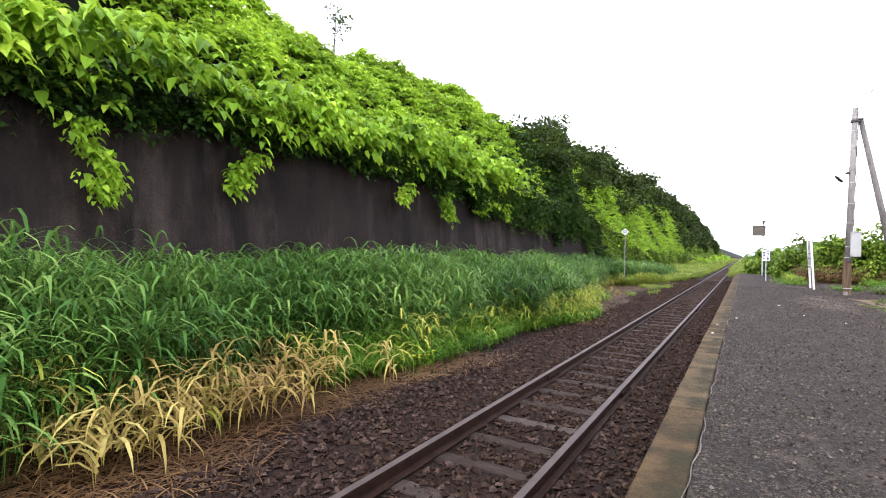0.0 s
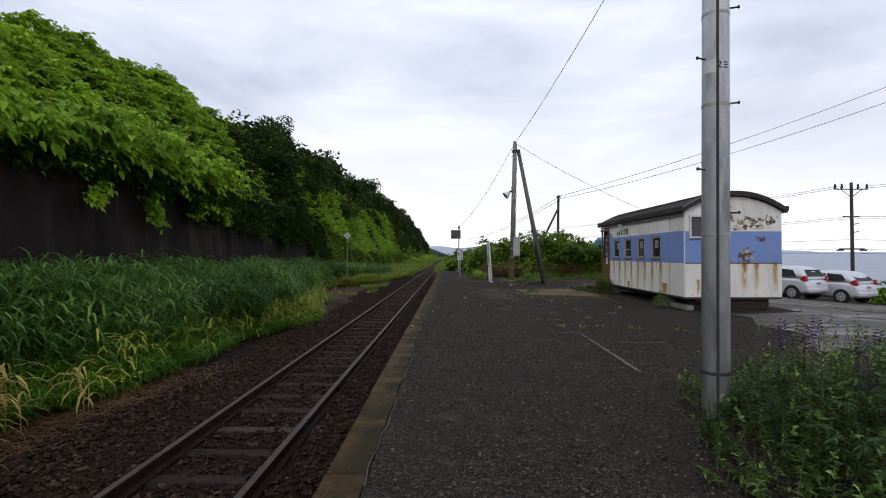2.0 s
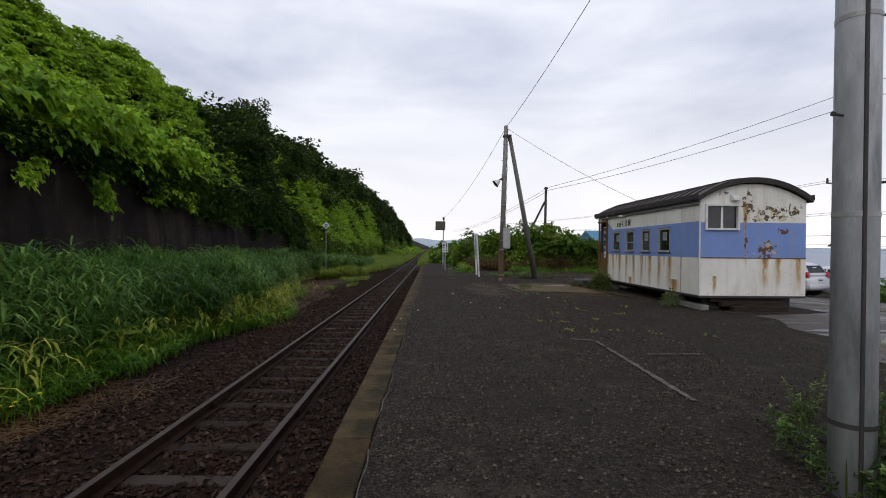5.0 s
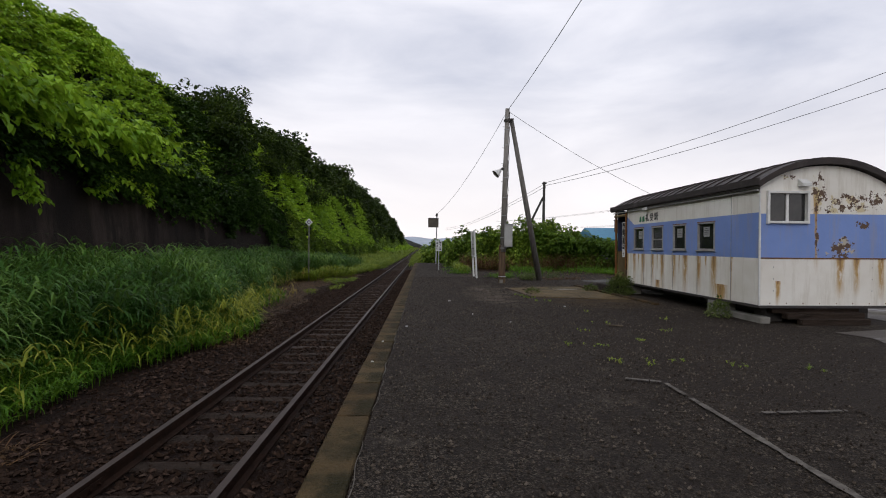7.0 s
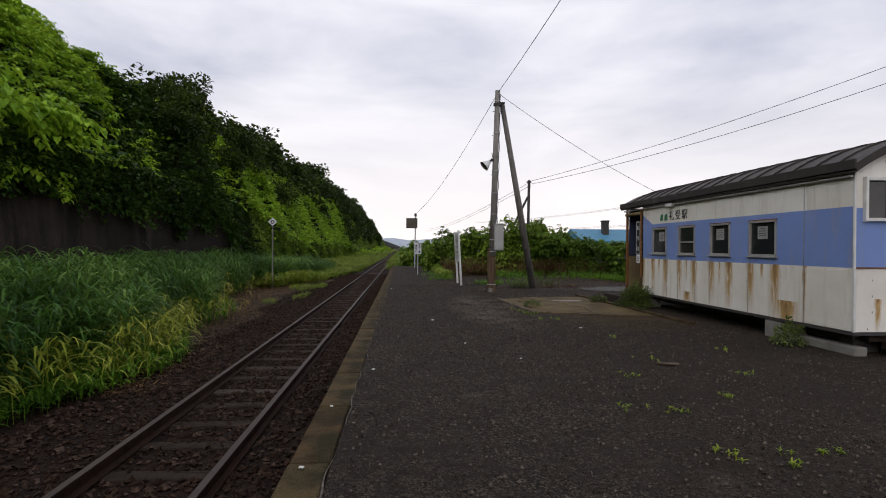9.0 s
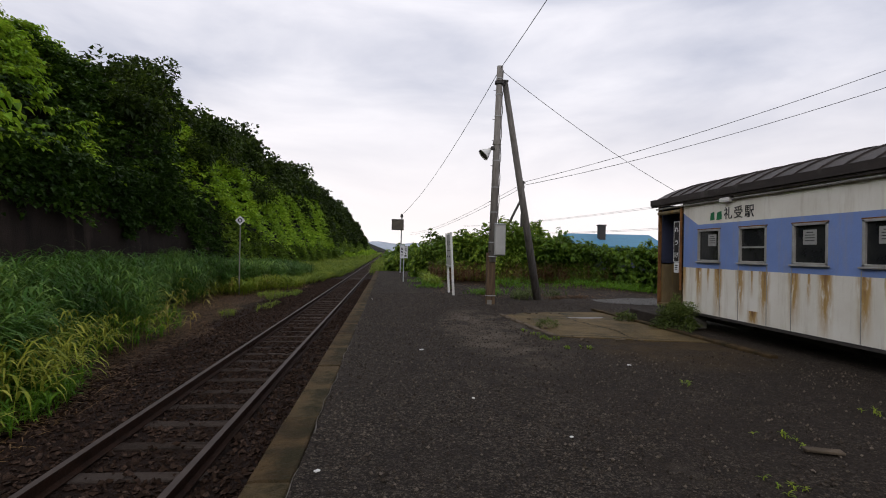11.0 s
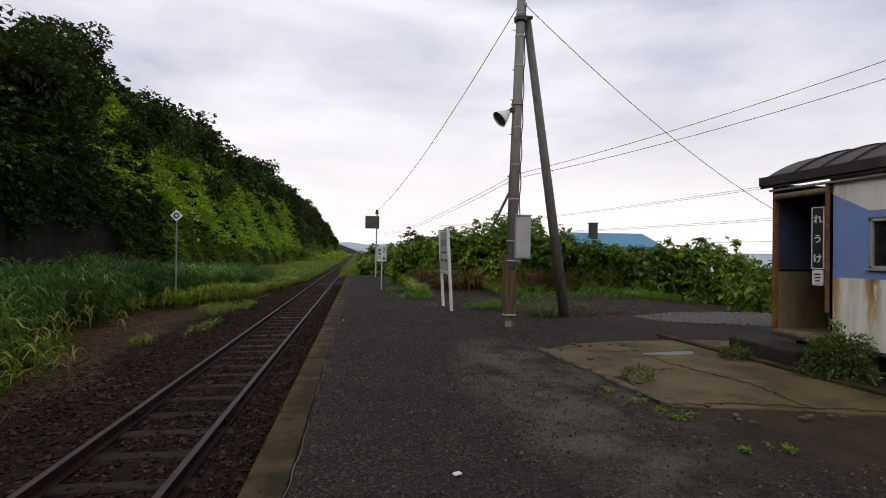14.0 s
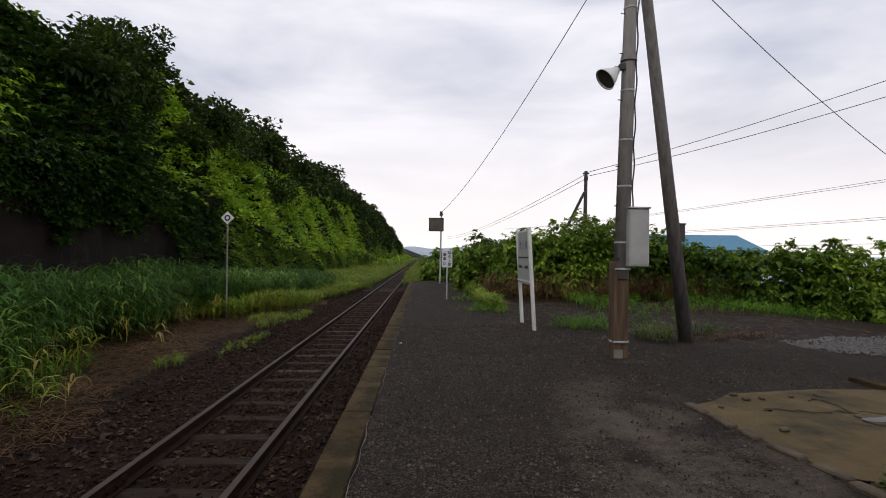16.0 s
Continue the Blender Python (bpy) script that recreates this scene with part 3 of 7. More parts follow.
def leaves(name, P, D, L, W, mat, droop=0.25, fold=0.18, rng=RNG, fine=False):
    """Many leaves: base P, heading D, length L, width W; each a folded, drooping blade."""
    n = len(P)
    D = unit(D)
    up = np.tile((0.0, 0.0, 1.0), (n, 1)) + rng.normal(0, 0.28, (n, 3))
    side = unit(np.cross(D, up))
    nor = unit(np.cross(side, D))
    L, W = np.broadcast_to(L, n)[:, None], np.broadcast_to(W, n)[:, None]
    dz = np.array((0.0, 0.0, -1.0))
    tip = P + D * L * (1 - 0.15 * droop) + dz * L * droop
    if fine:
        m1 = P + D * L * 0.28
        m2 = P + D * L * 0.66 + dz * L * droop * 0.40
        lift = nor * W * fold
        v = np.stack([P, m1 - side * W * 0.5 + lift, m1, m1 + side * W * 0.5 + lift, m2 - side * W * 0.36 + lift * 0.7, m2, m2 + side * W * 0.36 + lift * 0.7, tip], 1)
        f = np.array([[0, 2, 1], [0, 3, 2], [1, 2, 5], [1, 5, 4], [2, 3, 6], [2, 6, 5], [4, 5, 7], [5, 6, 7]])
        k = 8
    else:
        mid = P + D * L * 0.42
        v = np.stack([P, mid - side * W * 0.5 + nor * W * fold, mid, mid + side * W * 0.5 + nor * W * fold, tip], 1)
        f = np.array([[0, 2, 1], [0, 3, 2], [1, 2, 4], [2, 3, 4]])
        k = 5
    F = (np.arange(n)[:, None, None] * k + f[None]).reshape(-1, 3)
    return tri_mesh(name, v.reshape(-1, 3), F, mat)


def blade_arrays(B, ang, L, W, e0, e1, rng=RNG):
    """Arching grass blades: base, heading, length, width, first and last slope (radians)."""
    n = len(B)
    s = np.array((0.0, 0.28, 0.55, 0.8, 1.0))
    wid = np.array((0.75, 1.0, 0.85, 0.5))
    hd = np.stack([np.cos(ang), np.sin(ang), np.zeros(n)], -1)
    sd = np.stack([-np.sin(ang), np.cos(ang), np.zeros(n)], -1)
    pts, p, last = [], B.copy(), 0.0
    for i, k in enumerate(s):
        e = e0 + (e1 - e0) * (k + last) / 2
        p = p + (hd * np.cos(e)[:, None] + np.array((0, 0, 1.0)) * np.sin(e)[:, None]) * (L * (k - last))[:, None]
        last = k
        if i < 4:
            pts += [p - sd * (W * wid[i] / 2)[:, None], p + sd * (W * wid[i] / 2)[:, None]]
        else:
            pts.append(p)
    v = np.stack(pts, 1)
    f = np.array([[0, 1, 3], [0, 3, 2], [2, 3, 5], [2, 5, 4], [4, 5, 7], [4, 7, 6], [6, 7, 8]])
    F = (np.arange(n)[:, None, None] * 9 + f[None]).reshape(-1, 3)
    return v.reshape(-1, 3), F


def blades(name, B, ang, L, W, e0, e1, mat):
    v, f = blade_arrays(B, ang, L, W, e0, e1)
    return tri_mesh(name, v, f, mat)


def reeds(name, xy, z0, h, mat, per=7, wide=0.022, leaf=0.55, rng=RNG, hang=(-1.3, -0.1)):
    """Reed plants: an upright stem with arching leaves up its length."""
    n = len(xy)
    base = np.column_stack([xy, np.broadcast_to(z0, n)])
    h = np.broadcast_to(h, n)
    tilt = rng.normal(0, 0.07, (n, 2))
    sv, sf = blade_arrays(base, rng.uniform(0, 6.28, n), h * 0.95, np.full(n, 0.011), np.full(n, 1.50), rng.uniform(1.1, 1.45, n))
    k = rng.uniform(0.25, 1.0, (n, per))
    B = base[:, None, :] + np.concatenate([tilt[:, None, :] * (k * h[:, None])[..., None], (k * h[:, None] * 0.9)[..., None]], -1)
    m = n * per
    lv, lf = blade_arrays(B.reshape(-1, 3), rng.uniform(0, 6.28, m), leaf * rng.uniform(0.6, 1.25, m), wide * rng.uniform(0.7, 1.3, m), rng.uniform(0.75, 1.35, m), rng.uniform(hang[0], hang[1], m))
    return tri_mesh(name, np.concatenate([sv, lv]), np.concatenate([sf, lf + len(sv)]), mat)


def scatter(n, x0, x1, y0, y1, power=1.0, rng=RNG):
    """Random places, thicker towards y0 with power above 1."""
    return np.column_stack([rng.uniform(x0, x1, n), y0 + (y1 - y0) * rng.uniform(0, 1, n) ** power])


def edge_x(y):
    """Where the growth on the track's far side stops."""
    y = np.asarray(y, float)
    return -3.25 + 0.75 * np.exp(-((y - 15.0) / 4.0) ** 2) - 1.85 * np.exp(-((y - 30.0) / 6.0) ** 2) + 0.25 * np.sin(y * 0.9) + 0.3 * smooth_step(30, 40, y)


# tall reeds before the wall
xy = scatter(13500, -8.2, -3.0, -3, 46, 1.35)
xy = xy[xy[:, 0] < edge_x(xy[:, 1]) - 0.75 + 0.3 * waves(xy[:, 0] * 2, xy[:, 1] * 2)]
hh = 2.34 * (0.80 + 0.13 * waves(xy[:, 0] * 1.3, xy[:, 1]) + RNG.normal(0, 0.06, len(xy)))
hh *= 0.62 + 0.18 * smooth_step(18, 26, xy[:, 1]) + (0.38 - 0.18 * smooth_step(18, 26, xy[:, 1])) * smooth_step(edge_x(xy[:, 1]) - 0.6, edge_x(xy[:, 1]) - 2.2, xy[:, 0])
hh *= 1 - 0.35 * smooth_step(30, 46, xy[:, 1])
tagged(reeds("reed_bed", xy, -0.66, hh, M["reed"], 7, 0.036, 0.66, hang=(-1.5, -0.5)), "dense tall green reeds growing below the concrete wall", "reeds", kind="stuff")

# low bright herbs in front of the reeds
xy = scatter(5200, -4.8, -2.2, 5.5, 34, 1.2)
ok = (xy[:, 0] < edge_x(xy[:, 1])) & (xy[:, 0] > edge_x(xy[:, 1]) - 1.5) & ((xy[:, 1] < 17) | (RNG.uniform(0, 1, len(xy)) < 0.25))
xy = xy[ok]
hh = 0.28 + 0.42 * smooth_step(edge_x(xy[:, 1]), edge_x(xy[:, 1]) - 1.1, xy[:, 0]) * RNG.uniform(0.6, 1.2, len(xy))
tagged(reeds("green_herbs", xy, -0.67, hh, M["herb"], 9, 0.02, 0.26), "low bright green weeds at the edge of the reeds", "weeds", kind="stuff")

# far verge: short yellow-green grass along the line
xy = np.concatenate([scatter(11000, -8.5, -2.4, 33, 120, 1.3), scatter(3600, -2.9, -1.75, 46, 120)])
ok = xy[:, 0] < edge_x(xy[:, 1]) + 0.3 + 1.3 * smooth_step(40, 56, xy[:, 1])
xy = xy[ok]
tagged(reeds("verge_grass", xy, -0.68, 0.55 + 0.3 * waves(xy[:, 0], xy[:, 1]), M["yellow_grass"], 6, 0.03, 0.5), "short yellow-green grass along the far track verge", "grass", kind="stuff")
xy = np.concatenate([scatter(4200, 1.0, 9, 47, 120, 1.4), scatter(1800, 2.6, 3.9, 30, 47), scatter(900, 0.25, 1.2, 52, 110)])
xy = xy[~((xy[:, 1] < 47) & (xy[:, 0] < 3.5))]
tagged(reeds("end_grass", xy, -0.05 - 0.6 * smooth_step(46, 47, xy[:, 1]), 0.35 + 0.6 * smooth_step(46, 60, xy[:, 1]), M["yellow_grass"], 6, 0.03, 0.4), "yellow-green grass beyond the end of the platform", "grass", kind="stuff")

# dying straw-coloured grass by the track
xy = np.concatenate([scatter(70, -5.8, -4.2, 1.4, 4.2), scatter(95, -4.7, -3.0, 2.2, 5.6), scatter(4, -3.2, -2.6, 6.2, 8.0), scatter(8, -6.2, -3.2, 19, 30), scatter(16, -6.4, -3.6, 30, 37)])
xy = xy[xy[:, 0] < edge_x(xy[:, 1]) + 0.25]
tagged(reeds("straw_grass", xy, -0.67, RNG.uniform(0.35, 0.95, len(xy)), M["straw"], 9, 0.032, 0.6, hang=(-1.7, -1.2)), "dying yellow straw grass beside the ballast", "dry grass", kind="stuff")

xy = np.concatenate([scatter(320, -6.6, -2.4, 2, 34, 1.1), scatter(230, -5.2, -2.2, 12.0, 21.0)])
xy = xy[(xy[:, 0] < edge_x(xy[:, 1]) - 0.05) & (xy[:, 0] > edge_x(xy[:, 1]) - 1.1)]
tagged(reeds("yellowing_reeds", xy, -0.67, RNG.uniform(0.45, 1.1, len(xy)), M["yellow_reed"], 8, 0.030, 0.55, hang=(-1.6, -0.9)), "yellowing reed stems at the edge of the bed", "reeds", kind="stuff")

# flat brown litter on the ballast's edge
xy = np.concatenate([scatter(9000, -5.0, -2.2, 1.0, 9.0), scatter(26000, -6.4, -2.0, 14, 40)])
xy = xy[(xy[:, 0] < np.maximum(edge_x(xy[:, 1]) + 0.75, -3.3 * (xy[:, 1] > 20) - 9 * (xy[:, 1] <= 20)) + 0.3 * waves(xy[:, 0] * 3, xy[:, 1] * 3))]
n = len(xy)
tagged(blades("dead_stalks", np.column_stack([xy, -0.66 + RNG.uniform(0, 0.05, n)]), RNG.uniform(0, 6.28, n), RNG.uniform(0.12, 0.45, n), RNG.uniform(0.008, 0.018, n), RNG.uniform(0.0, 0.5, n), RNG.uniform(-0.5, 0.0, n), M["litter"]), "flattened dead brown stalks on the ground", "dead grass", kind="stuff")
xy = scatter(700, -4.0, -2.3, 24, 36)
tagged(reeds("yellow_tufts", xy[waves(xy[:, 0] * 2, xy[:, 1] * 1.3) > 0.25], -0.68, 0.18, M["yellow_grass"], 7, 0.014, 0.2), "small yellow-green moss and grass tufts", "grass", kind="stuff")


def shoots(P, N, reach, per, L, rng=RNG):
    """Shoots that lean out from a surface, with leaves set along them: base, heading and length of every leaf."""
    n = len(P)
    out = unit(N + rng.normal(0, 0.38, (n, 3)))
    k = np.linspace(0.15, 1.0, per)
    bow = np.array((0, 0, -1.0))
    reach = np.broadcast_to(reach, n)
    pos = P[:, None, :] + out[:, None, :] * (reach[:, None] * k)[..., None] + bow * (reach[:, None] * 0.45 * k ** 2)[..., None]
    sidev = unit(np.cross(out, np.array((0, 0, 1.0))))
    sgn = np.where(np.arange(per) % 2 == 0, 1.0, -1.0)
    d = out[:, None, :] * 0.55 + sidev[:, None, :] * sgn[None, :, None] * 0.9 + rng.normal(0, 0.3, (n, per, 3)) + np.array((0, 0, -0.12))
    ln = L * rng.uniform(0.65, 1.25, (n, per)) * (0.75 + 0.35 * (1 - k))[None]
    return pos.reshape(-1, 3), d.reshape(-1, 3), ln.reshape(-1)


def slope_points(n, y0, y1, s0, s1, power=1.0, rng=RNG):
    """Places and outward headings on the hillside, s 0 at the wall's top and 1 at the shoulder."""
    y = y0 + (y1 - y0) * rng.uniform(0, 1, n) ** power
    s = rng.uniform(s0, s1, n)
    x = -8.75 - 6.0 * s
    z = hill(x, y) + 0.35 * waves(x, y)
    N = np.tile((0.74, 0.0, 0.67), (n, 1))
    return np.column_stack([x, y, z]), N


# knotweed over the hillside: near, then farther growth with larger clumps
P, N = slope_points(10500, -4, 34, 0.0, 1.12, 1.1)
bulge = 0.32 * waves(P[:, 0] * 1.5, P[:, 1] * 1.25) + 0.6 * waves(P[:, 0] * 3.3 + 2.0, P[:, 1] * 2.7)
keep = bulge > -0.24
P, N, bulge = P[keep], N[keep], bulge[keep]
P = P + N * (0.35 + bulge * 0.65)[:, None]
# low shoots become creeper; the darker leaf also paints in their shade
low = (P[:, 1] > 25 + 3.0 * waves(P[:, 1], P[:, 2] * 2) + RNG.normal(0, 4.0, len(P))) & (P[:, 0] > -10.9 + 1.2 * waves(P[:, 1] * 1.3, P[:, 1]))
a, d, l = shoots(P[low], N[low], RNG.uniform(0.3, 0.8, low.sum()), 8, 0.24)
tagged(leaves("shaded_hillside_creeper", a, d + np.array((0.15, 0, -0.25)), l, l * 0.78, M["leaf_vine_shade"], 0.42, fine=True), "dark green creeper curtain on the lower hillside, shade in its leaf colour", "shrubs", kind="stuff")
P, N = P[~low], N[~low]
a, d, l = shoots(P, N, RNG.uniform(0.35, 0.95, len(P)), 8, 0.245)
tagged(leaves("hillside_knotweed", a, d + np.array((0.15, 0, -0.25)), l, l * 0.74, M["leaf_hill"], 0.42, fine=True), "dense green knotweed covering the steep hillside", "shrubs", kind="stuff")
P, N = slope_points(4600, 30, 110, 0.0, 0.75, 1.3)
P = P + N * (0.7 + 0.6 * waves(P[:, 0], P[:, 1]))[:, None]
# nearer bank likewise: creeper whose dark leaf colour carries the shade
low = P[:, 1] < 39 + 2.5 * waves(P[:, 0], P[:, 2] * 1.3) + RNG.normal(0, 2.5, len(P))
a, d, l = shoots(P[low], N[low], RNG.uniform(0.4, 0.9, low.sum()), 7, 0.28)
tagged(leaves("shaded_bank_creeper", a, d, l, l * 0.78, M["leaf_vine_shade"]), "dark creeper covering the bank, shade in its leaf colour", "shrubs", kind="stuff")
P, N = P[~low], N[~low]
a, d, l = shoots(P, N, RNG.uniform(0.5, 1.1, len(P)), 7, 0.36)
tagged(leaves("far_hillside_knotweed", a, d, l, l * 0.72, M["leaf_hill"]), "green knotweed and vines on the hillside farther on", "shrubs", kind="stuff")

# dark creepers above and over the wall's edge; their colour paints the overhang's shade
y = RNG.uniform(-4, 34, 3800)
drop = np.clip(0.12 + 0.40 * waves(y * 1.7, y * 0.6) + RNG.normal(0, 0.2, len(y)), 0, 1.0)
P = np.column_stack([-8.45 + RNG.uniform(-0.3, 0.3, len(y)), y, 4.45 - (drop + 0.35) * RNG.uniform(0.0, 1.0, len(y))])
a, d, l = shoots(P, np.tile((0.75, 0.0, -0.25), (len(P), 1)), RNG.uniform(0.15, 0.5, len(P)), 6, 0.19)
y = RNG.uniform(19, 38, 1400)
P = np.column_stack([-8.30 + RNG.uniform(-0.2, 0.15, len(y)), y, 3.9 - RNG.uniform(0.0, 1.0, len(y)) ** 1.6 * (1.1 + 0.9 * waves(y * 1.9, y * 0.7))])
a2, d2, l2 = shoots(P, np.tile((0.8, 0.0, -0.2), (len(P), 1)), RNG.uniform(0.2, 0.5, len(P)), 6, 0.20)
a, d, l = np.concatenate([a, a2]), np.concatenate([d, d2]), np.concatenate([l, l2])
tagged(leaves("wall_creeper_shade", a, d, l, l * 0.8, M["leaf_vine_shade"]), "creeper over the concrete wall's top, coloured dark for the overhang's shade", "creeper", kind="stuff")
y = -4 + 27 * RNG.uniform(0, 1, 620) ** 1.15
P = np.column_stack([-8.35 + RNG.uniform(-0.3, 0.2, len(y)), y, 4.68 + 0.35 * smooth_step(9, 18, y) + RNG.uniform(-0.3, 0.5, len(y)) + 0.42 * waves(y * 1.5, y * 2)])
a, d, l = shoots(P, np.tile((0.85, 0.0, 0.15), (len(P), 1)), RNG.uniform(0.4, 1.05, len(P)), 8, 0.30)
tagged(leaves("overhanging_knotweed", a, d + np.array((0.2, 0, -0.35)), l, l * 0.74, M["leaf_hill"], 0.5, fine=True), "arching green knotweed shoots overhanging the wall", "shrubs", kind="stuff")

# single hanging sprays on the wall's face
for vy, vz, ln in ((4.6, 3.5, 1.35), (7.6, 3.5, 0.95), (13.9, 3.5, 0.6), (16.6, 3.5, 0.95), (19.6, 3.6, 0.6), (22.0, 3.6, 0.7)):
    k = np.linspace(0, 1, int(60 * ln))
    P = np.column_stack([-8.22 - 0.1 * k * 0 + RNG.normal(0, 0.08, len(k)), vy + 0.22 * np.sin(k * 4 + vy) + RNG.normal(0, 0.15, len(k)), vz - ln * k])
    a, d, l = shoots(P, np.tile((0.9, 0.0, -0.1), (len(P), 1)), 0.25, 4, 0.17)
    tagged(leaves("hanging_vine", a, d + np.array((0.2, 0, -0.4)), l, l * 0.8, M["leaf_hill"], 0.4, fine=True), "green vine hanging down the dark wall", "vine", "vines on the wall")

# creeper over the wall's far end, down to the ground
n = 5200
y = 30.0 + 85 * RNG.uniform(0, 1, n) ** 1.7
z = RNG.uniform(0, 1, n)
zz = -0.5 + z * (hill(np.full(n, -8.8), y) + 0.9)
P = np.column_stack([-8.0 - 0.6 * z + 0.35 * waves(y, zz * 2), y, zz])
keep = zz > (2.3 + 0.9 * waves(y * 2.3, y)) * smooth_step(38.5, 35.5, y)
P = P[keep]
a, d, l = shoots(P, np.tile((0.85, 0.0, 0.25), (len(P), 1)), RNG.uniform(0.2, 0.5, len(P)), 6, 0.23)
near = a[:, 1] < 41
tagged(leaves("wall_end_creeper", a[near], d[near], l[near], l[near] * 0.8, M["leaf_vine_shade"]), "dark leafy creeper over the far end of the wall", "creeper", kind="stuff")
a, d, l = a[~near], d[~near], l[~near]
tagged(leaves("bank_creeper", a, d, l, l * 0.8, M["leaf_hedge"]), "leafy green creeper over the far end of the wall", "creeper", kind="stuff")


def crown_points(n, c, r, rng=RNG):
    """Places on a lumpy crown, thinner inside, with gaps."""
    lobes = rng.normal(0, 1, (15, 3))
    lobes = unit(lobes) * np.array(r) * rng.uniform(0.35, 0.92, (15, 1))
    which = rng.integers(0, 15, n)
    v = unit(rng.normal(0, 1, (n, 3))) * (rng.uniform(0.35, 1.0, n) ** 0.5)[:, None] * np.array(r) * 0.34
    return np.array(c) + lobes[which] + v, unit(v + np.array((0, 0, 0.15)))


def tree(at, height, r, n, leaf, label, seed):
    rg = np.random.default_rng(seed)
    ob = thing("tree", label, "tree", "trees on the hillside")
    b = Vector(at)
    top = b + Vector((rg.normal(0, 0.2), rg.normal(0, 0.2), height * 0.62))
    bm = tube(b - Vector((0, 0, 0.5)), top, 0.14, 0.07, 8)
    for k in range(6):
        s = b.lerp(top, 0.45 + 0.1 * k)
        e = s + Vector((rg.uniform(-1, 1) * r[0] * 0.7, rg.uniform(-1, 1) * r[1] * 0.7, height * rg.uniform(0.12, 0.32)))
        tube(s, e, 0.05, 0.018, 6, bm)
    part("trunk", bm, M["bark"], ob)
    c = (at[0], at[1], at[2] + height * 0.68)
    P, N = crown_points(n, c, r, rg)
    cr = leaves("crown", P, N + rg.normal(0, 0.5, (n, 3)), leaf * rg.uniform(0.6, 1.3, n), leaf * 0.6, M["leaf_tree"], rng=rg)
    cr.parent = ob
    return ob


tree_rows = [(-10.4, 36.0, 4.5, 1.8), (-11.6, 38.6, 4.3, 1.9), (-9.8, 33.2, 3.6, 1.5), (-12.8, 42.5, 4.2, 2.0), (-10.8, 45.5, 4.2, 2.1), (-9.6, 40.5, 3.4, 1.5), (-11.5, 51.0, 4.6, 2.4), (-10.0, 56.5, 5.0, 2.4)]
for i, (tx, ty, th, tr_) in enumerate(tree_rows):
    tz = float(hill(np.array(tx), np.array(ty)))
    tree((tx, ty, tz - 0.3), th, (tr_, tr_ * 1.05, th * 0.42), 2100, 0.29, "dark green broadleaf tree on the hillside above the track", 30 + i)

# the wood on the ridge farther on
rows, dirs, sizes = [], [], []
rw = np.random.default_rng(12)
for i in range(290):
    ty = 43 + 230 * rw.uniform(0, 1) ** 1.3
    s_low = 0.58 - 0.5 * float(smooth_step(58, 110, np.array(ty)))
    s = s_low + (1.2 - s_low) * rw.uniform(0, 1) ** 0.8
    tx = -8.6 - 6.5 * s
    tz = float(hill(np.array(tx), np.array(ty))) + rw.choice((0.1, 0.7, 1.3, 2.0, 3.0)) * float(smooth_step(38, 75, np.array(ty)))
    rr = rw.uniform(1.1, 2.5)
    P, N = crown_points(430, (tx, ty, tz), (rr, rr, rr * 0.9), rw)
    rows.append(P); dirs.append(N); sizes.append(np.full(len(P), 0.40 + 0.0024 * ty))
P, N, S = np.concatenate(rows), np.concatenate(dirs), np.concatenate(sizes)
tagged(leaves("ridge_wood", P, N + rw.normal(0, 0.5, P.shape), S * rw.uniform(0.6, 1.3, len(P)), S * 0.65, M["leaf_tree"], rng=rw), "dark broadleaf wood on the ridge along the line", "wood", kind="stuff")

P, N = slope_points(2600, 100, 340, -0.1, 0.8, 1.3)
a, d, l = shoots(P, N, 1.2, 5, 0.85)
tagged(leaves("distant_slope_shrubs", a, d, l, l * 0.75, M["leaf_hedge"]), "distant green shrubs on the slope along the line", "shrubs", kind="stuff")
xy = np.concatenate([scatter(1500, -8.6, -3.0, 100, 330, 1.3), scatter(1500, 0.4, 14, 75, 330, 1.3), scatter(400, -3.0, -1.8, 100, 300)])
tagged(reeds("distant_grass", xy, -0.75 - 0.02 * np.clip(xy[:, 1] - 60, 0, 300) * smooth_step(2.0, 8.0, xy[:, 0]), 0.9, M["yellow_grass"], 6, 0.14, 1.1), "distant yellow-green grass beside the line", "grass", kind="stuff")

# bare-topped sapling on the skyline
sap = thing("sapling", "thin sparse sapling standing on the hill's skyline", "tree")
sb = Vector((-14.2, 16.9, float(hill(np.array(-14.2), np.array(16.9)))))
bm = tube(sb, sb + Vector((0.1, 0, 2.3)), 0.04, 0.01, 6)
for k in range(7):
    st = sb + Vector((0.05, 0, 1.1 + 0.17 * k))
    tube(st, st + Vector((0.25 * math.sin(k * 2.2), 0.35 * math.cos(k * 2.2), 0.25)), 0.012, 0.005, 5, bm)
part("trunk", bm, M["bark"], sap)
P, N = crown_points(300, tuple(sb + Vector((0.1, 0, 1.85))), (0.55, 0.8, 0.75))
leaves("crown", P, N, 0.15, 0.10, M["leaf_tree"]).parent = sap

# ---- thicket between platform and sea ----


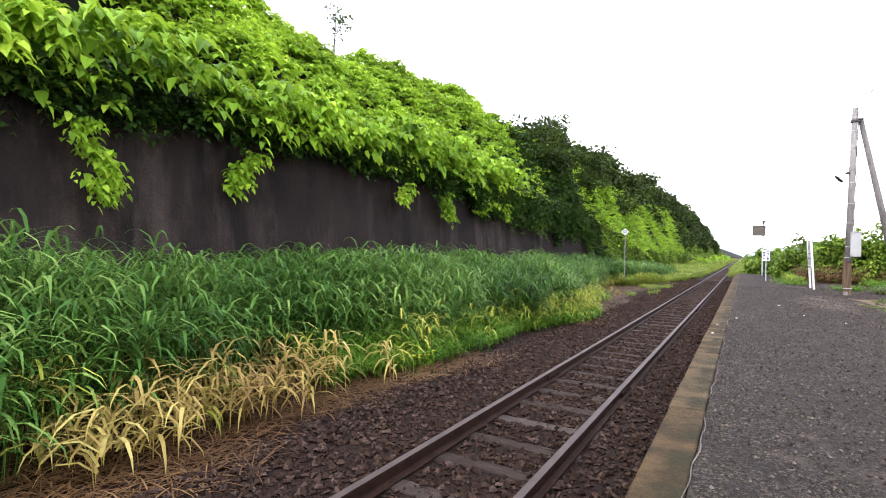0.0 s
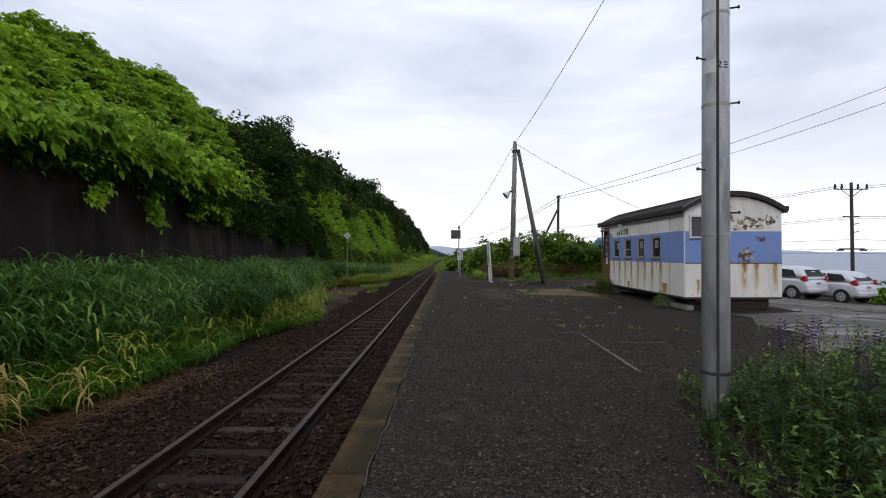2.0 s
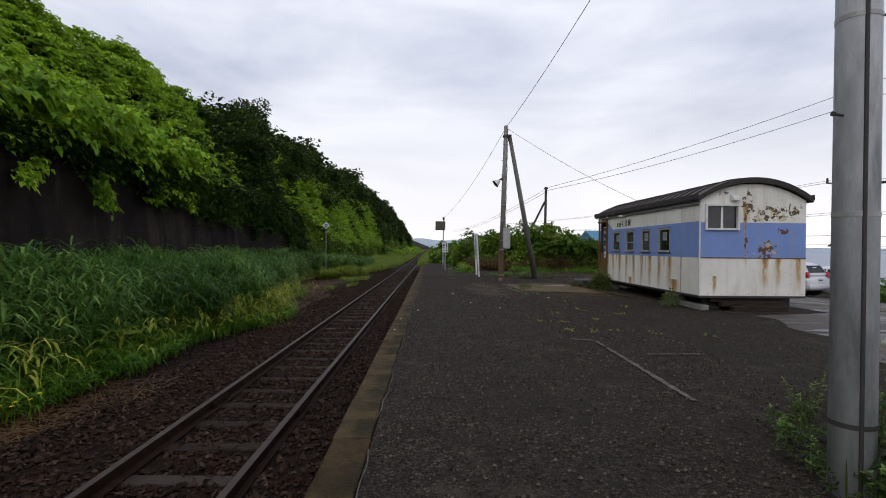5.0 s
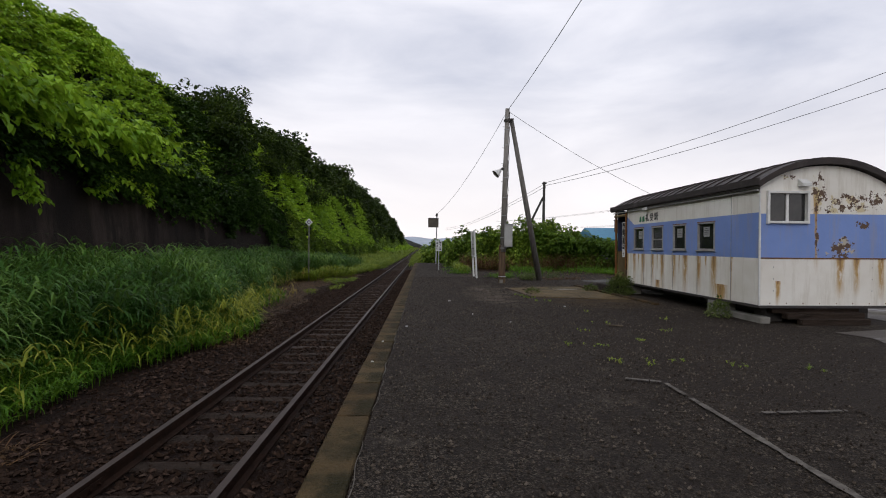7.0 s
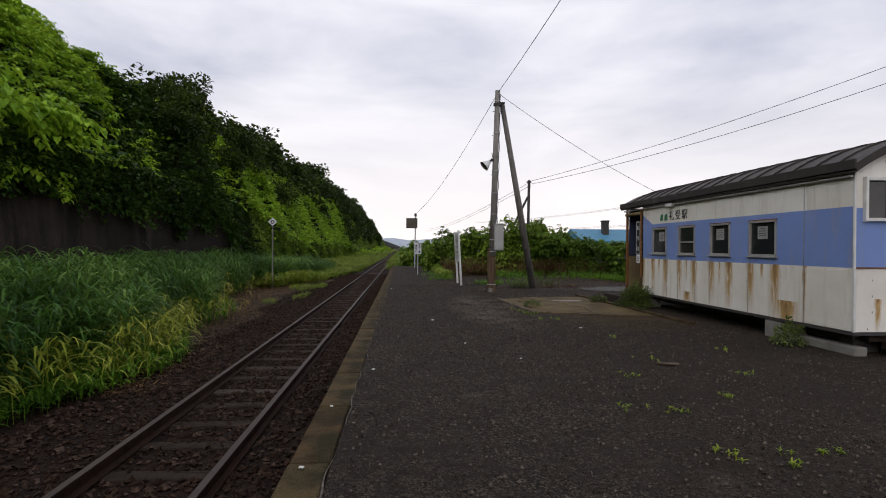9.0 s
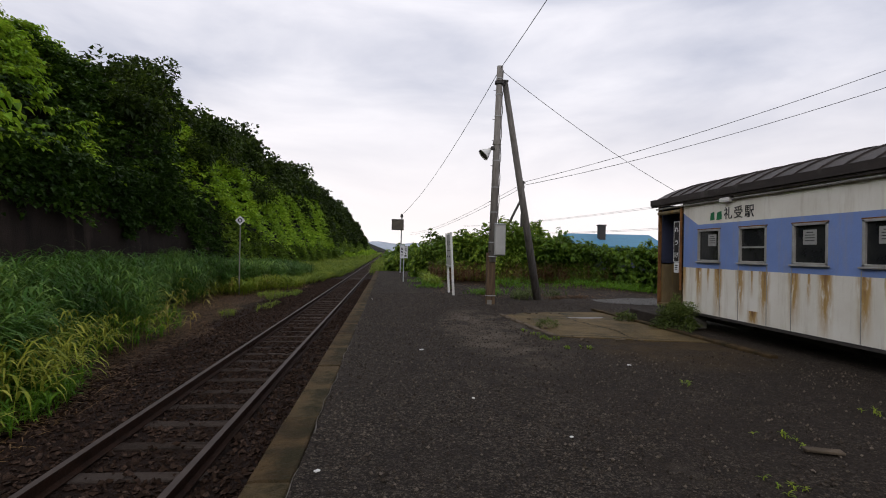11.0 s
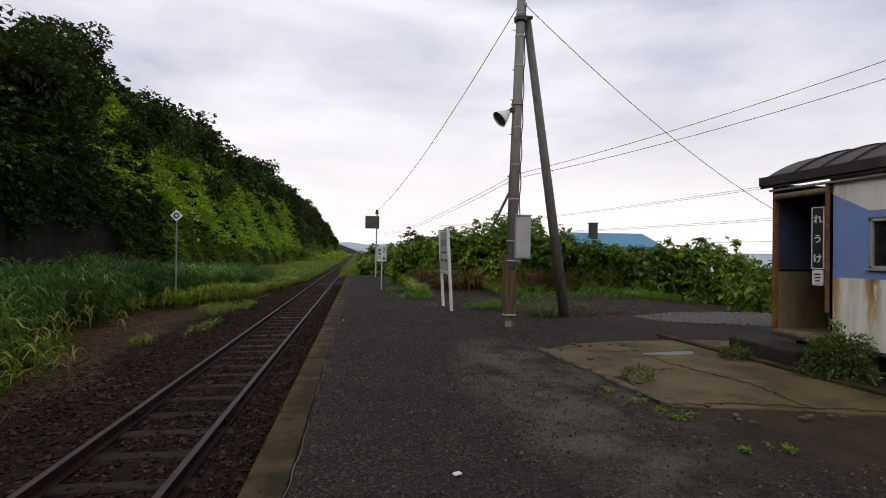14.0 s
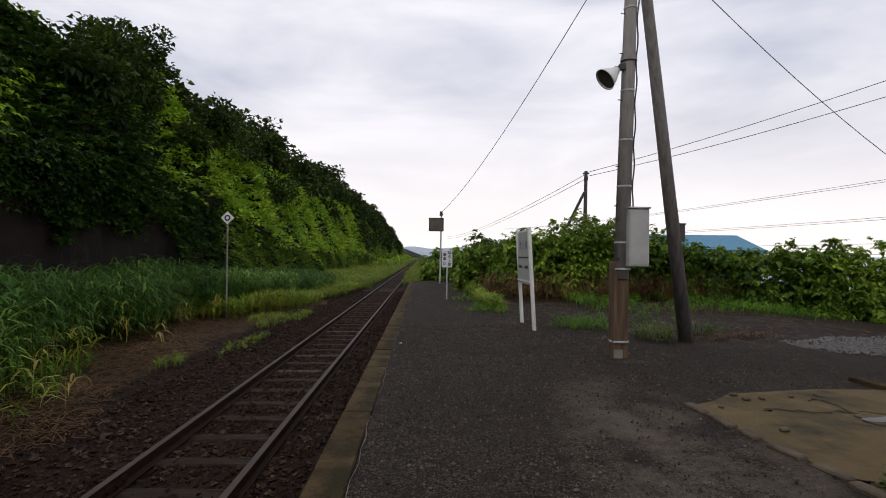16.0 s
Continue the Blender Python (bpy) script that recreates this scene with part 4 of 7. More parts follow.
def thicket(name, label, spots, n_per_m, leaf, mat, seed):
    rg = np.random.default_rng(seed)
    rows, dirs = [], []
    for cx, cy, rx_, ry_, hgt in spots:
        n = int(n_per_m * rx_ * ry_ * hgt)
        v = unit(rg.normal(0, 1, (n, 3)) + np.array((0, 0, 0.35)))
        v[:, 2] = np.abs(v[:, 2])
        lump = 1 + 0.16 * np.sin(v[:, 0] * 7 + cx) * np.sin(v[:, 1] * 6 + cy) + 0.10 * np.sin(v[:, 2] * 11 + cx * 3)
        p = v * np.array((rx_, ry_, hgt)) * (lump * rg.uniform(0.7, 1.0, n) ** 0.6)[:, None]
        gz = ground_height(np.array([cx]), np.array([cy]))[0]
        gap = np.sin(3.1 * p[:, 0] + 1.7 * np.sin(2.3 * p[:, 2]) + cx) * np.sin(2.9 * p[:, 1] + cy) + 0.6 * np.sin(4.4 * p[:, 2] + 2.1 * p[:, 0]) > -0.38
        rows.append(p[gap] + np.array((cx, cy, gz)))
        dirs.append(v[gap])
        q = rg.uniform(-1, 1, (n // 2, 3)) * np.array((rx_, ry_ * 0.7, 0.5)) + np.array((0, 0, 0.5))
        q[:, 2] *= hgt * 0.85
        rows.append(q + np.array((cx, cy, gz)))
        dirs.append(unit(rg.normal(0, 1, (n // 2, 3)) + np.array((0, -0.5, 0))))
    P, N = np.concatenate(rows), np.concatenate(dirs)
    a, d, l = shoots(P, N, rg.uniform(0.15, 0.45, len(P)), 6, leaf, rg)
    return tagged(leaves(name, a, d + np.array((0, 0, -0.2)), l, l * 0.72, mat, 0.4, rng=rg, fine=True), label, "thicket", "thickets beside the yard", "stuff")


thicket("knotweed_thicket", "tall green knotweed thicket behind the yard", [(4.6, 39, 1.4, 1.6, 2.2), (6.1, 37.0, 1.6, 1.6, 2.6), (7.7, 36.0, 1.5, 1.6, 2.9), (9.3, 36.2, 1.5, 1.7, 2.8), (10.9, 35.6, 1.5, 1.6, 2.5), (12.5, 35.2, 1.5, 1.5, 2.25)], 150, 0.205, M["leaf_hedge"], 51)
thicket("knotweed_thicket", "rounded green knotweed clump near the station hut", [(14.6, 33.4, 1.7, 1.5, 2.35), (16.4, 33.0, 1.7, 1.5, 2.5), (18.4, 32.6, 1.5, 1.3, 1.6)], 150, 0.21, M["leaf_hedge"], 52)
thicket("knotweed_thicket", "green shrubs beyond the far end of the platform", [(2.8, 50, 1.3, 2.5, 2.2), (5.2, 48, 1.9, 2.5, 3.1), (8.5, 47, 2.6, 2.5, 3.3), (12, 46, 3.0, 2.5, 3.3), (3.6, 58, 2.0, 4, 2.4), (6.5, 72, 3.5, 6, 2.9)], 42, 0.32, M["leaf_hedge"], 53)
thicket("track_bushes", "low green bushes beside the far track", [(-5.5, 105, 1.6, 4, 1.6), (-4.2, 128, 1.4, 5, 1.7), (-4.6, 150, 1.6, 6, 2.2), (-3.6, 175, 1.5, 6, 2.4), (2.6, 120, 1.4, 6, 1.3), (3.0, 150, 1.6, 8, 1.8)], 9, 0.5, M["leaf_hill"], 57)
thicket("shore_thicket", "green shrubs between the car park and the sea", [(14.0, 27.0, 1.2, 1.0, 1.5), (20.5, 31.0, 2.2, 1.3, 1.1), (26.0, 29.5, 2.6, 1.4, 1.2), (29.5, 26.5, 2.2, 1.6, 1.7), (24.2, 24.0, 1.0, 0.9, 1.3), (32, 33, 3, 1.6, 1.3)], 42, 0.28, M["leaf_hedge"], 54)

# dark shaded stems and litter under the thickets, and dead brush
xy = np.concatenate([scatter(420, 4.2, 13, 33.2, 35.0), scatter(260, 3.9, 6.6, 34.4, 37), scatter(160, 8.6, 10.6, 33.7, 34.6)])
tagged(reeds("dead_brush", xy, 0.0, RNG.uniform(0.3, 1.15, len(xy)), M["litter"], 6, 0.015, 0.35), "dead brown brush at the foot of the thicket", "dry brush", kind="stuff")
xy = np.concatenate([scatter(1250, 6.5, 20, 29.2, 33.8), scatter(60, 5.2, 7.6, 25.6, 29.5)])
xy = xy[(waves(xy[:, 0] * 1.2, xy[:, 1] * 1.5) > -0.35) & (xy[:, 1] > 29.4 - 0.16 * (xy[:, 0] - 6.5) * 0 + 0.2 * waves(xy[:, 0] * 2, xy[:, 1])) | (xy[:, 1] < 29)]
xy = xy[~((xy[:, 1] < 29.4) & (waves(xy[:, 0] * 3, xy[:, 1] * 2.2) < 0.2))]
tagged(reeds("grass_strip", xy, ground_height(xy[:, 0], xy[:, 1]), RNG.uniform(0.14, 0.42, len(xy)), M["herb"], 6, 0.018, 0.26), "green grass strip at the foot of the thicket", "grass", kind="stuff")


xy = np.concatenate([scatter(1500, 4.9, 11.5, 25.0, 32.5), scatter(400, 3.4, 4.6, 27, 34)])
n = len(xy)
tagged(blades("yard_litter", np.column_stack([xy, ground_height(xy[:, 0], xy[:, 1]) + 0.03]), RNG.uniform(0, 6.28, n), RNG.uniform(0.08, 0.32, n), RNG.uniform(0.008, 0.02, n), RNG.uniform(0.0, 0.5, n), RNG.uniform(-0.4, 0.0, n), M["litter"]), "flattened brown stalks before the thicket", "dead grass", kind="stuff")


def tufts(name, spots, h, mat, label, per=26, wide=0.014, leaf=0.2, spread=0.18):
    for cx, cy in spots:
        r = spread * RNG.uniform(0.7, 1.3)
        xy = np.column_stack([cx + RNG.normal(0, r, per), cy + RNG.normal(0, r, per)])
        tagged(reeds(name, xy, ground_height(xy[:, 0], xy[:, 1]) + 0.02, h * RNG.uniform(0.5, 1.15, per), mat, 6, wide, leaf), label, "weed", label.split(" ")[0] + " weeds on the yard", "stuff")


tufts("weed_tuft", ((6.05, 24.9), (5.9, 25.3), (6.3, 25.9), (7.2, 25.6)), 0.26, M["weed"], "green weed tuft at the foot of the brace pole", 34)
tufts("weed_tuft", ((5.1, 26.6), (5.3, 27.3), (3.5, 29.6), (3.6, 31.2), (3.4, 33.0), (3.75, 35.0)), 0.15, M["herb"], "green grass tuft at the platform's side", 60, spread=0.32)
tufts("rust_tuft", ((6.9, 25.0), (7.3, 25.2), (7.7, 25.3), (8.1, 25.4), (6.5, 26.2)), 0.11, M["litter"], "reddish dry weed tuft by the brace pole", 20, leaf=0.10)
tufts("weed_tuft", ((4.35, 18.1), (4.42, 17.85), (4.4, 17.55), (4.6, 17.6), (4.5, 16.8), (4.8, 16.75), (4.3, 18.5)), 0.05, M["yellow_grass"], "small yellow-green weed at the slab's broken edge", 6, 0.018, 0.058, 0.05)
tufts("weed_tuft", ((3.95, 9.9), (4.35, 9.75), (4.75, 9.9), (4.1, 10.9), (3.75, 11.0), (4.85, 11.3), (4.25, 12.2), (5.3, 9.7), (6.1, 9.5), (5.7, 12.2), (6.3, 13.6), (5.1, 14.6), (5.0, 13.0)), 0.045, M["yellow_grass"], "small pale green weed in the gravel", 6, 0.011, 0.05, 0.07)


def bush(name, label, cx, cy, rx_, ry_, hgt, count, leaf, seed):
    """A low bushy weed: small leaves over a loose dome of stems."""
    rg = np.random.default_rng(seed)
    v = unit(rg.normal(0, 1, (count, 3)) + np.array((0, 0, 0.3)))
    v[:, 2] = np.abs(v[:, 2])
    lump = 1 + 0.22 * np.sin(v[:, 0] * 6 + cx) * np.sin(v[:, 1] * 5 + cy) + 0.12 * np.sin(v[:, 2] * 13)
    p = v * np.array((rx_, ry_, hgt)) * (lump * rg.uniform(0.35, 1.0, count) ** 0.5)[:, None] + np.array((cx, cy, 0.02))
    ob = leaves(name, p, v + rg.normal(0, 0.5, p.shape) + np.array((0, 0, 0.3)), leaf * rg.uniform(0.6, 1.3, count), leaf * 0.4, M["weed"], 0.3, rng=rg)
    return tagged(ob, label, "weed", "bushy weeds beside the hut", "stuff")


bush("yard_bush", "dark green bushy weed by the hut's step", 7.46, 18.80, 0.40, 0.34, 0.60, 2600, 0.075, 81)
bush("yard_bush", "leafy green weed beside the hut's concrete block", 7.58, 13.9, 0.20, 0.18, 0.36, 700, 0.07, 82)
bush("yard_bush", "low dark weed against the kerb", 6.95, 19.95, 0.22, 0.16, 0.20, 600, 0.06, 83)
bush("yard_bush", "green weed at the edge of the cracked slab", 4.86, 18.95, 0.24, 0.14, 0.17, 420, 0.05, 84)

# weeds round the steel pole: mugwort, lupins with fingered leaves, and long grass
M["lupin_leaf"] = leafy("lupin_leaf", (0.004, 0.012, 0.003), (0.034, 0.068, 0.016), (0.150, 0.220, 0.060), 0.18)
M["seed_spike"] = leafy("pale_seed_spike", (0.060, 0.070, 0.030), (0.200, 0.210, 0.095), (0.400, 0.400, 0.240), 0.2)
M["pale_tip"] = leafy("pale_young_leaf", (0.050, 0.110, 0.020), (0.170, 0.270, 0.060), (0.380, 0.460, 0.160), 0.25)


def pole_weeds(n, x0, x1, y0, y1, rng):
    """Places in the weed bed, clear of the gravel's edge."""
    q = scatter(n, x0, x1, y0, y1, 1.0, rng)
    return q[q[:, 0] > 3.42 + 0.36 * np.clip(q[:, 1] - 3.0, 0, 9) + 0.15 * waves(q[:, 0] * 4, q[:, 1] * 5)]


def weed_height(q):
    """Low before the pole, taller towards the yard, in drifts."""
    h = (0.62 + 0.38 * smooth_step(3.7, 4.8, q[:, 0])) * (1 + 0.28 * waves(q[:, 0] * 3, q[:, 1] * 3))
    return h * np.where(q[:, 0] < 4.22 + 0.54 * (q[:, 1] - 4.15), 0.58, 1.0)


rg = np.random.default_rng(71)
xy = pole_weeds(760, 3.4, 7.2, 2.0, 5.4, rg)
n, per = len(xy), 40
hgt = rg.uniform(0.22, 0.78, n) * weed_height(xy)
k = rg.uniform(0.22, 1.0, (n, per))
lean = rg.normal(0, 0.12, (n, 2))
B = np.concatenate([(xy[:, None, :] + lean[:, None, :] * k[..., None]), (k * hgt[:, None])[..., None]], -1).reshape(-1, 3)
D = rg.normal(0, 1, B.shape) * np.array((1, 1, 0.3)) + np.array((0, 0, 0.45))
ll = np.repeat(rg.uniform(0.035, 0.085, n), per) * rg.uniform(0.6, 1.2, n * per) * (1.25 - 0.65 * k.reshape(-1))
tip = (k > 0.86).reshape(-1) & np.repeat(rg.uniform(0, 1, n) < 0.6, per)
tagged(leaves("mugwort_bed", B[~tip], D[~tip], ll[~tip] * 1.2, ll[~tip] * 0.32, M["weed"], 0.3, fine=True, rng=rg), "thick green mugwort and weeds round the steel pole", "weeds", kind="stuff")
tagged(leaves("young_mugwort_tips", B[tip], D[tip] + np.array((0, 0, 0.6)), ll[tip] * 1.0, ll[tip] * 0.40, M["pale_tip"], 0.2, fine=True, rng=rg), "pale young tips of the mugwort", "weeds", kind="stuff")
sv, sf = blade_arrays(np.column_stack([xy, np.zeros(n)]), rg.uniform(0, 6.28, n), hgt, np.full(n, 0.011), np.full(n, 1.5), np.full(n, 1.35))
tagged(tri_mesh("weed_stems", sv, sf, M["weed"]), "green stems of the weeds round the steel pole", "weeds", kind="stuff")
# fingered lupin leaves: eight leaflets round the end of a stalk
xy = pole_weeds(900, 4.0, 7.2, 1.9, 4.6, rg)
n = len(xy)
hz = rg.uniform(0.12, 0.62, n) * weed_height(xy)
an = (np.arange(8)[None] / 8 * 6.283 + rg.uniform(0, 6.28, n)[:, None])
tilt = rg.normal(0, 0.25, (n, 2))
D = np.stack([np.cos(an), np.sin(an), np.cos(an) * tilt[:, :1] + np.sin(an) * tilt[:, 1:] + 0.12], -1).reshape(-1, 3)
ll = np.repeat(rg.uniform(0.055, 0.11, n), 8)
tagged(leaves("lupin_leaves", np.repeat(np.column_stack([xy, hz]), 8, 0), D, ll, ll * 0.30, M["lupin_leaf"], 0.28, fine=True, rng=rg), "dark fingered lupin leaves among the weeds", "weeds", kind="stuff")
for i in range(34):
    fx, fy = rg.uniform(4.25, 6.8), rg.uniform(2.7, 4.9)
    if fx < 4.4 + 0.54 * (fy - 4.15):
        fx += 0.6
    bloom = i % 2 == 0
    h0 = rg.uniform(0.68, 1.12)
    ob = thing("lupin", "fading dark purple lupin spike among green weeds" if bloom else "pale green lupin spike gone to seed among weeds", "flower", "lupins round the steel pole")
    lx, ly = rg.normal(0, 0.05, 2)
    part("stem", tube((fx, fy, 0), (fx + lx, fy + ly, h0 * 0.62), 0.006, 0.005, 5), M["weed"], ob)
    m_ = 48 if bloom else 34
    kk = np.linspace(0, 1, m_)
    an = kk * 47 + rg.normal(0, 0.3, m_)
    rad = (0.052 if bloom else 0.036) * (1 - 0.65 * kk) + 0.008
    P = np.column_stack([fx + lx * (1 + 0.4 * kk) + 0.4 * rad * np.cos(an), fy + ly * (1 + 0.4 * kk) + 0.4 * rad * np.sin(an), h0 * 0.58 + kk * (0.24 if bloom else 0.32)])
    P[0, :2] = fx + lx, fy + ly
    D = np.column_stack([np.cos(an), np.sin(an), np.full(m_, 0.4 if bloom else 0.9)])
    leaves("bloom" if bloom else "seed_spike", P, D, rad * 1.1 + 0.014, 0.028 if bloom else 0.016, M["lupin"] if bloom else M["seed_spike"], rng=rg).parent = ob
xy = scatter(200, 3.6, 5.2, 5.4, 7.4)
n = len(xy)
tagged(blades("red_brown_litter", np.column_stack([xy, np.full(n, 0.015)]), RNG.uniform(0, 6.28, n), RNG.uniform(0.04, 0.14, n), np.full(n, 0.005), RNG.uniform(0, 0.2, n), RNG.uniform(-0.2, 0, n), M["bark"]), "dark dead stalks lying on the gravel", "dead grass", kind="stuff")

# one large butterbur leaf and yellow flowers in the verge
bb = thing("butterbur", "single broad yellow-green butterbur leaf in the verge", "plant")
part("stem", tube((-3.75, 10.4, -0.66), (-3.6, 10.3, -0.12), 0.012, 0.009, 6), M["herb"], bb)
a_ = np.linspace(0, 6.28, 15)[:-1]
lv = np.vstack([[(-3.6, 10.3, -0.12)], np.column_stack([-3.6 + 0.27 * np.cos(a_) * (1 + 0.08 * np.sin(3 * a_)), 10.3 + 0.2 * np.sin(a_), -0.09 + 0.03 * np.cos(2 * a_)])])
lf = [(0, 1 + i, 1 + (i + 1) % 14) for i in range(14)]
tri_mesh("leaf", lv, lf, M["yellow_grass"]).parent = bb
M["petal"] = surface("yellow_petal", (0.62, 0.50, 0.02), (0.55, 0.42, 0.02), 9, 60, bump=0)
for i in range(9):
    fx, fy = -3.05 + RNG.normal(0, 0.16), 7.0 + RNG.normal(0, 0.16)
    ob = thing("yellow_flower", "small yellow flower on a green stem", "flower", "yellow flowers by the track")
    hz = RNG.uniform(-0.42, -0.28)
    part("stem", tube((fx, fy, -0.67), (fx, fy, hz), 0.003, 0.003, 4), M["herb"], ob)
    an = np.linspace(0, 6.28, 8)[:-1]
    leaves("petals", np.tile((fx, fy, hz), (7, 1)), np.column_stack([np.cos(an), np.sin(an), np.full(7, 0.3)]), 0.035, 0.02, M["petal"]).parent = ob

# ballast stones
n = 56000
xy = scatter(n, -3.3, 0.86, -1, 46, 1.5)
xy = xy[(xy[:, 0] > -2.75 + 0.4 * waves(xy[:, 0] * 2, xy[:, 1])) | (RNG.uniform(0, 1, n) < 0.35)]
n = len(xy)
r = 0.014 + 0.030 * RNG.uniform(0, 1, n) ** 1.4
onto = (np.abs(((xy[:, 1] + 4.0) % 0.70) - 0.0) < 0.1) | (((xy[:, 1] + 4.0) % 0.70) > 0.6)
insl = onto & (np.abs(xy[:, 0] + 0.566) < 0.66)
okr = (np.abs(xy[:, 0]) > 0.09) & (np.abs(xy[:, 0] + 1.133) > 0.09) & (~insl | (RNG.uniform(0, 1, n) < 0.12))
outside = (xy[:, 0] < -1.25) | (xy[:, 0] > 0.12)
zb = np.where(outside, np.where(xy[:, 0] < -2.6, -0.645 - 0.06 * (-2.6 - xy[:, 0]), -0.622), np.where(insl, SLEEPER_Z + 0.012, -0.66))
o = np.array([(1, 0, 0), (-1, 0, 0), (0, 1, 0), (0, -1, 0), (0, 0, 1), (0, 0, -1)], float)
of = np.array([(0, 2, 4), (2, 1, 4), (1, 3, 4), (3, 0, 4), (2, 0, 5), (1, 2, 5), (3, 1, 5), (0, 3, 5)])
xy, r, zb = xy[okr], r[okr], zb[okr]
n = len(xy)
sv = o[None] * r[:, None, None] * RNG.uniform(0.55, 1.25, (n, 6, 3)) + RNG.normal(0, 0.3, (n, 6, 3)) * r[:, None, None]
sv[..., 2] *= 0.75
sv += np.column_stack([xy, zb + r * 0.25])[:, None, :]
sf = (np.arange(n)[:, None, None] * 6 + of[None]).reshape(-1, 3)


def stone_material():
    m = NT("ballast_stones")
    geo = m.n.new("ShaderNodeNewGeometry")
    rp = m.n.new("ShaderNodeValToRGB")
    e = rp.color_ramp.elements
    e[0].color, e[1].color = (0.011, 0.006, 0.004, 1), (0.098, 0.063, 0.046, 1)
    x = e.new(0.6); x.color = (0.044, 0.024, 0.015, 1)
    m.link(geo.outputs["Random Per Island"], rp.inputs["Fac"])
    m.colour(m.mix(m.noise(40, 4, 0.6, m.coords()), rp.outputs["Color"], (0.018, 0.011, 0.007)))
    m.rough(0.9)
    m.bsdf.inputs["Specular IOR Level"].default_value = 0.12
    return m.mat


M["stones"] = stone_material()
tagged(tri_mesh("ballast_stones", sv.reshape(-1, 3), sf, M["stones"]), "loose brown ballast stones between the rails", "ballast", kind="stuff")

# ---- coping stones along the platform's edge ----
cop_rng = random.Random(9)
cy = -6.0
while cy < PEND:
    ln = cop_rng.choice((1.0, 1.25, 1.25, 2.0, 2.5))
    ln = min(ln, PEND - cy)
    bm = box((PC - PE - 0.012, ln - 0.012, 0.16), (0, 0, 0), 0.012)
    ob = part("coping_stone", bm, M["coping"], platform)
    ob.matrix_world = pose((PE + PC) / 2 - 0.004 + cop_rng.uniform(-0.006, 0.006), cy + ln / 2, -0.078 + cop_rng.uniform(-0.004, 0.008), cop_rng.uniform(-0.25, 0.25), cop_rng.uniform(-0.6, 0.6), cop_rng.uniform(-0.15, 0.15))
    cy += ln
# frayed line of sealant between coping and gravel
sv, sf = [], []
for i in range(700):
    y0 = -5 + i * 0.073
    w = 0.003 + 0.004 * max(0.0, math.sin(i * 0.37) * math.sin(i * 0.113 + 1))
    x0 = PC + 0.006 + 0.012 * math.sin(i * 0.21) + 0.008 * math.sin(i * 0.83)
    sv += [(x0 - w, y0, 0.016), (x0 + w, y0, 0.016)]
    if i and not (i // 9) % 4 == 3:
        k = len(sv)
        sf.append((k - 4, k - 3, k - 1, k - 2))
seam = tri_mesh("sealant", sv, sf, M["line_paint"])
seam.parent = platform
seam["label"] = "frayed pale joint between coping and gravel"

# ---- station hut, an old goods-van body ----
HX0, HX1, HY0, HY1, HY2 = 7.85, 10.37, 13.05, 19.30, 20.28
HZ0, HZ1, APEX = 0.34, 2.60, 2.99


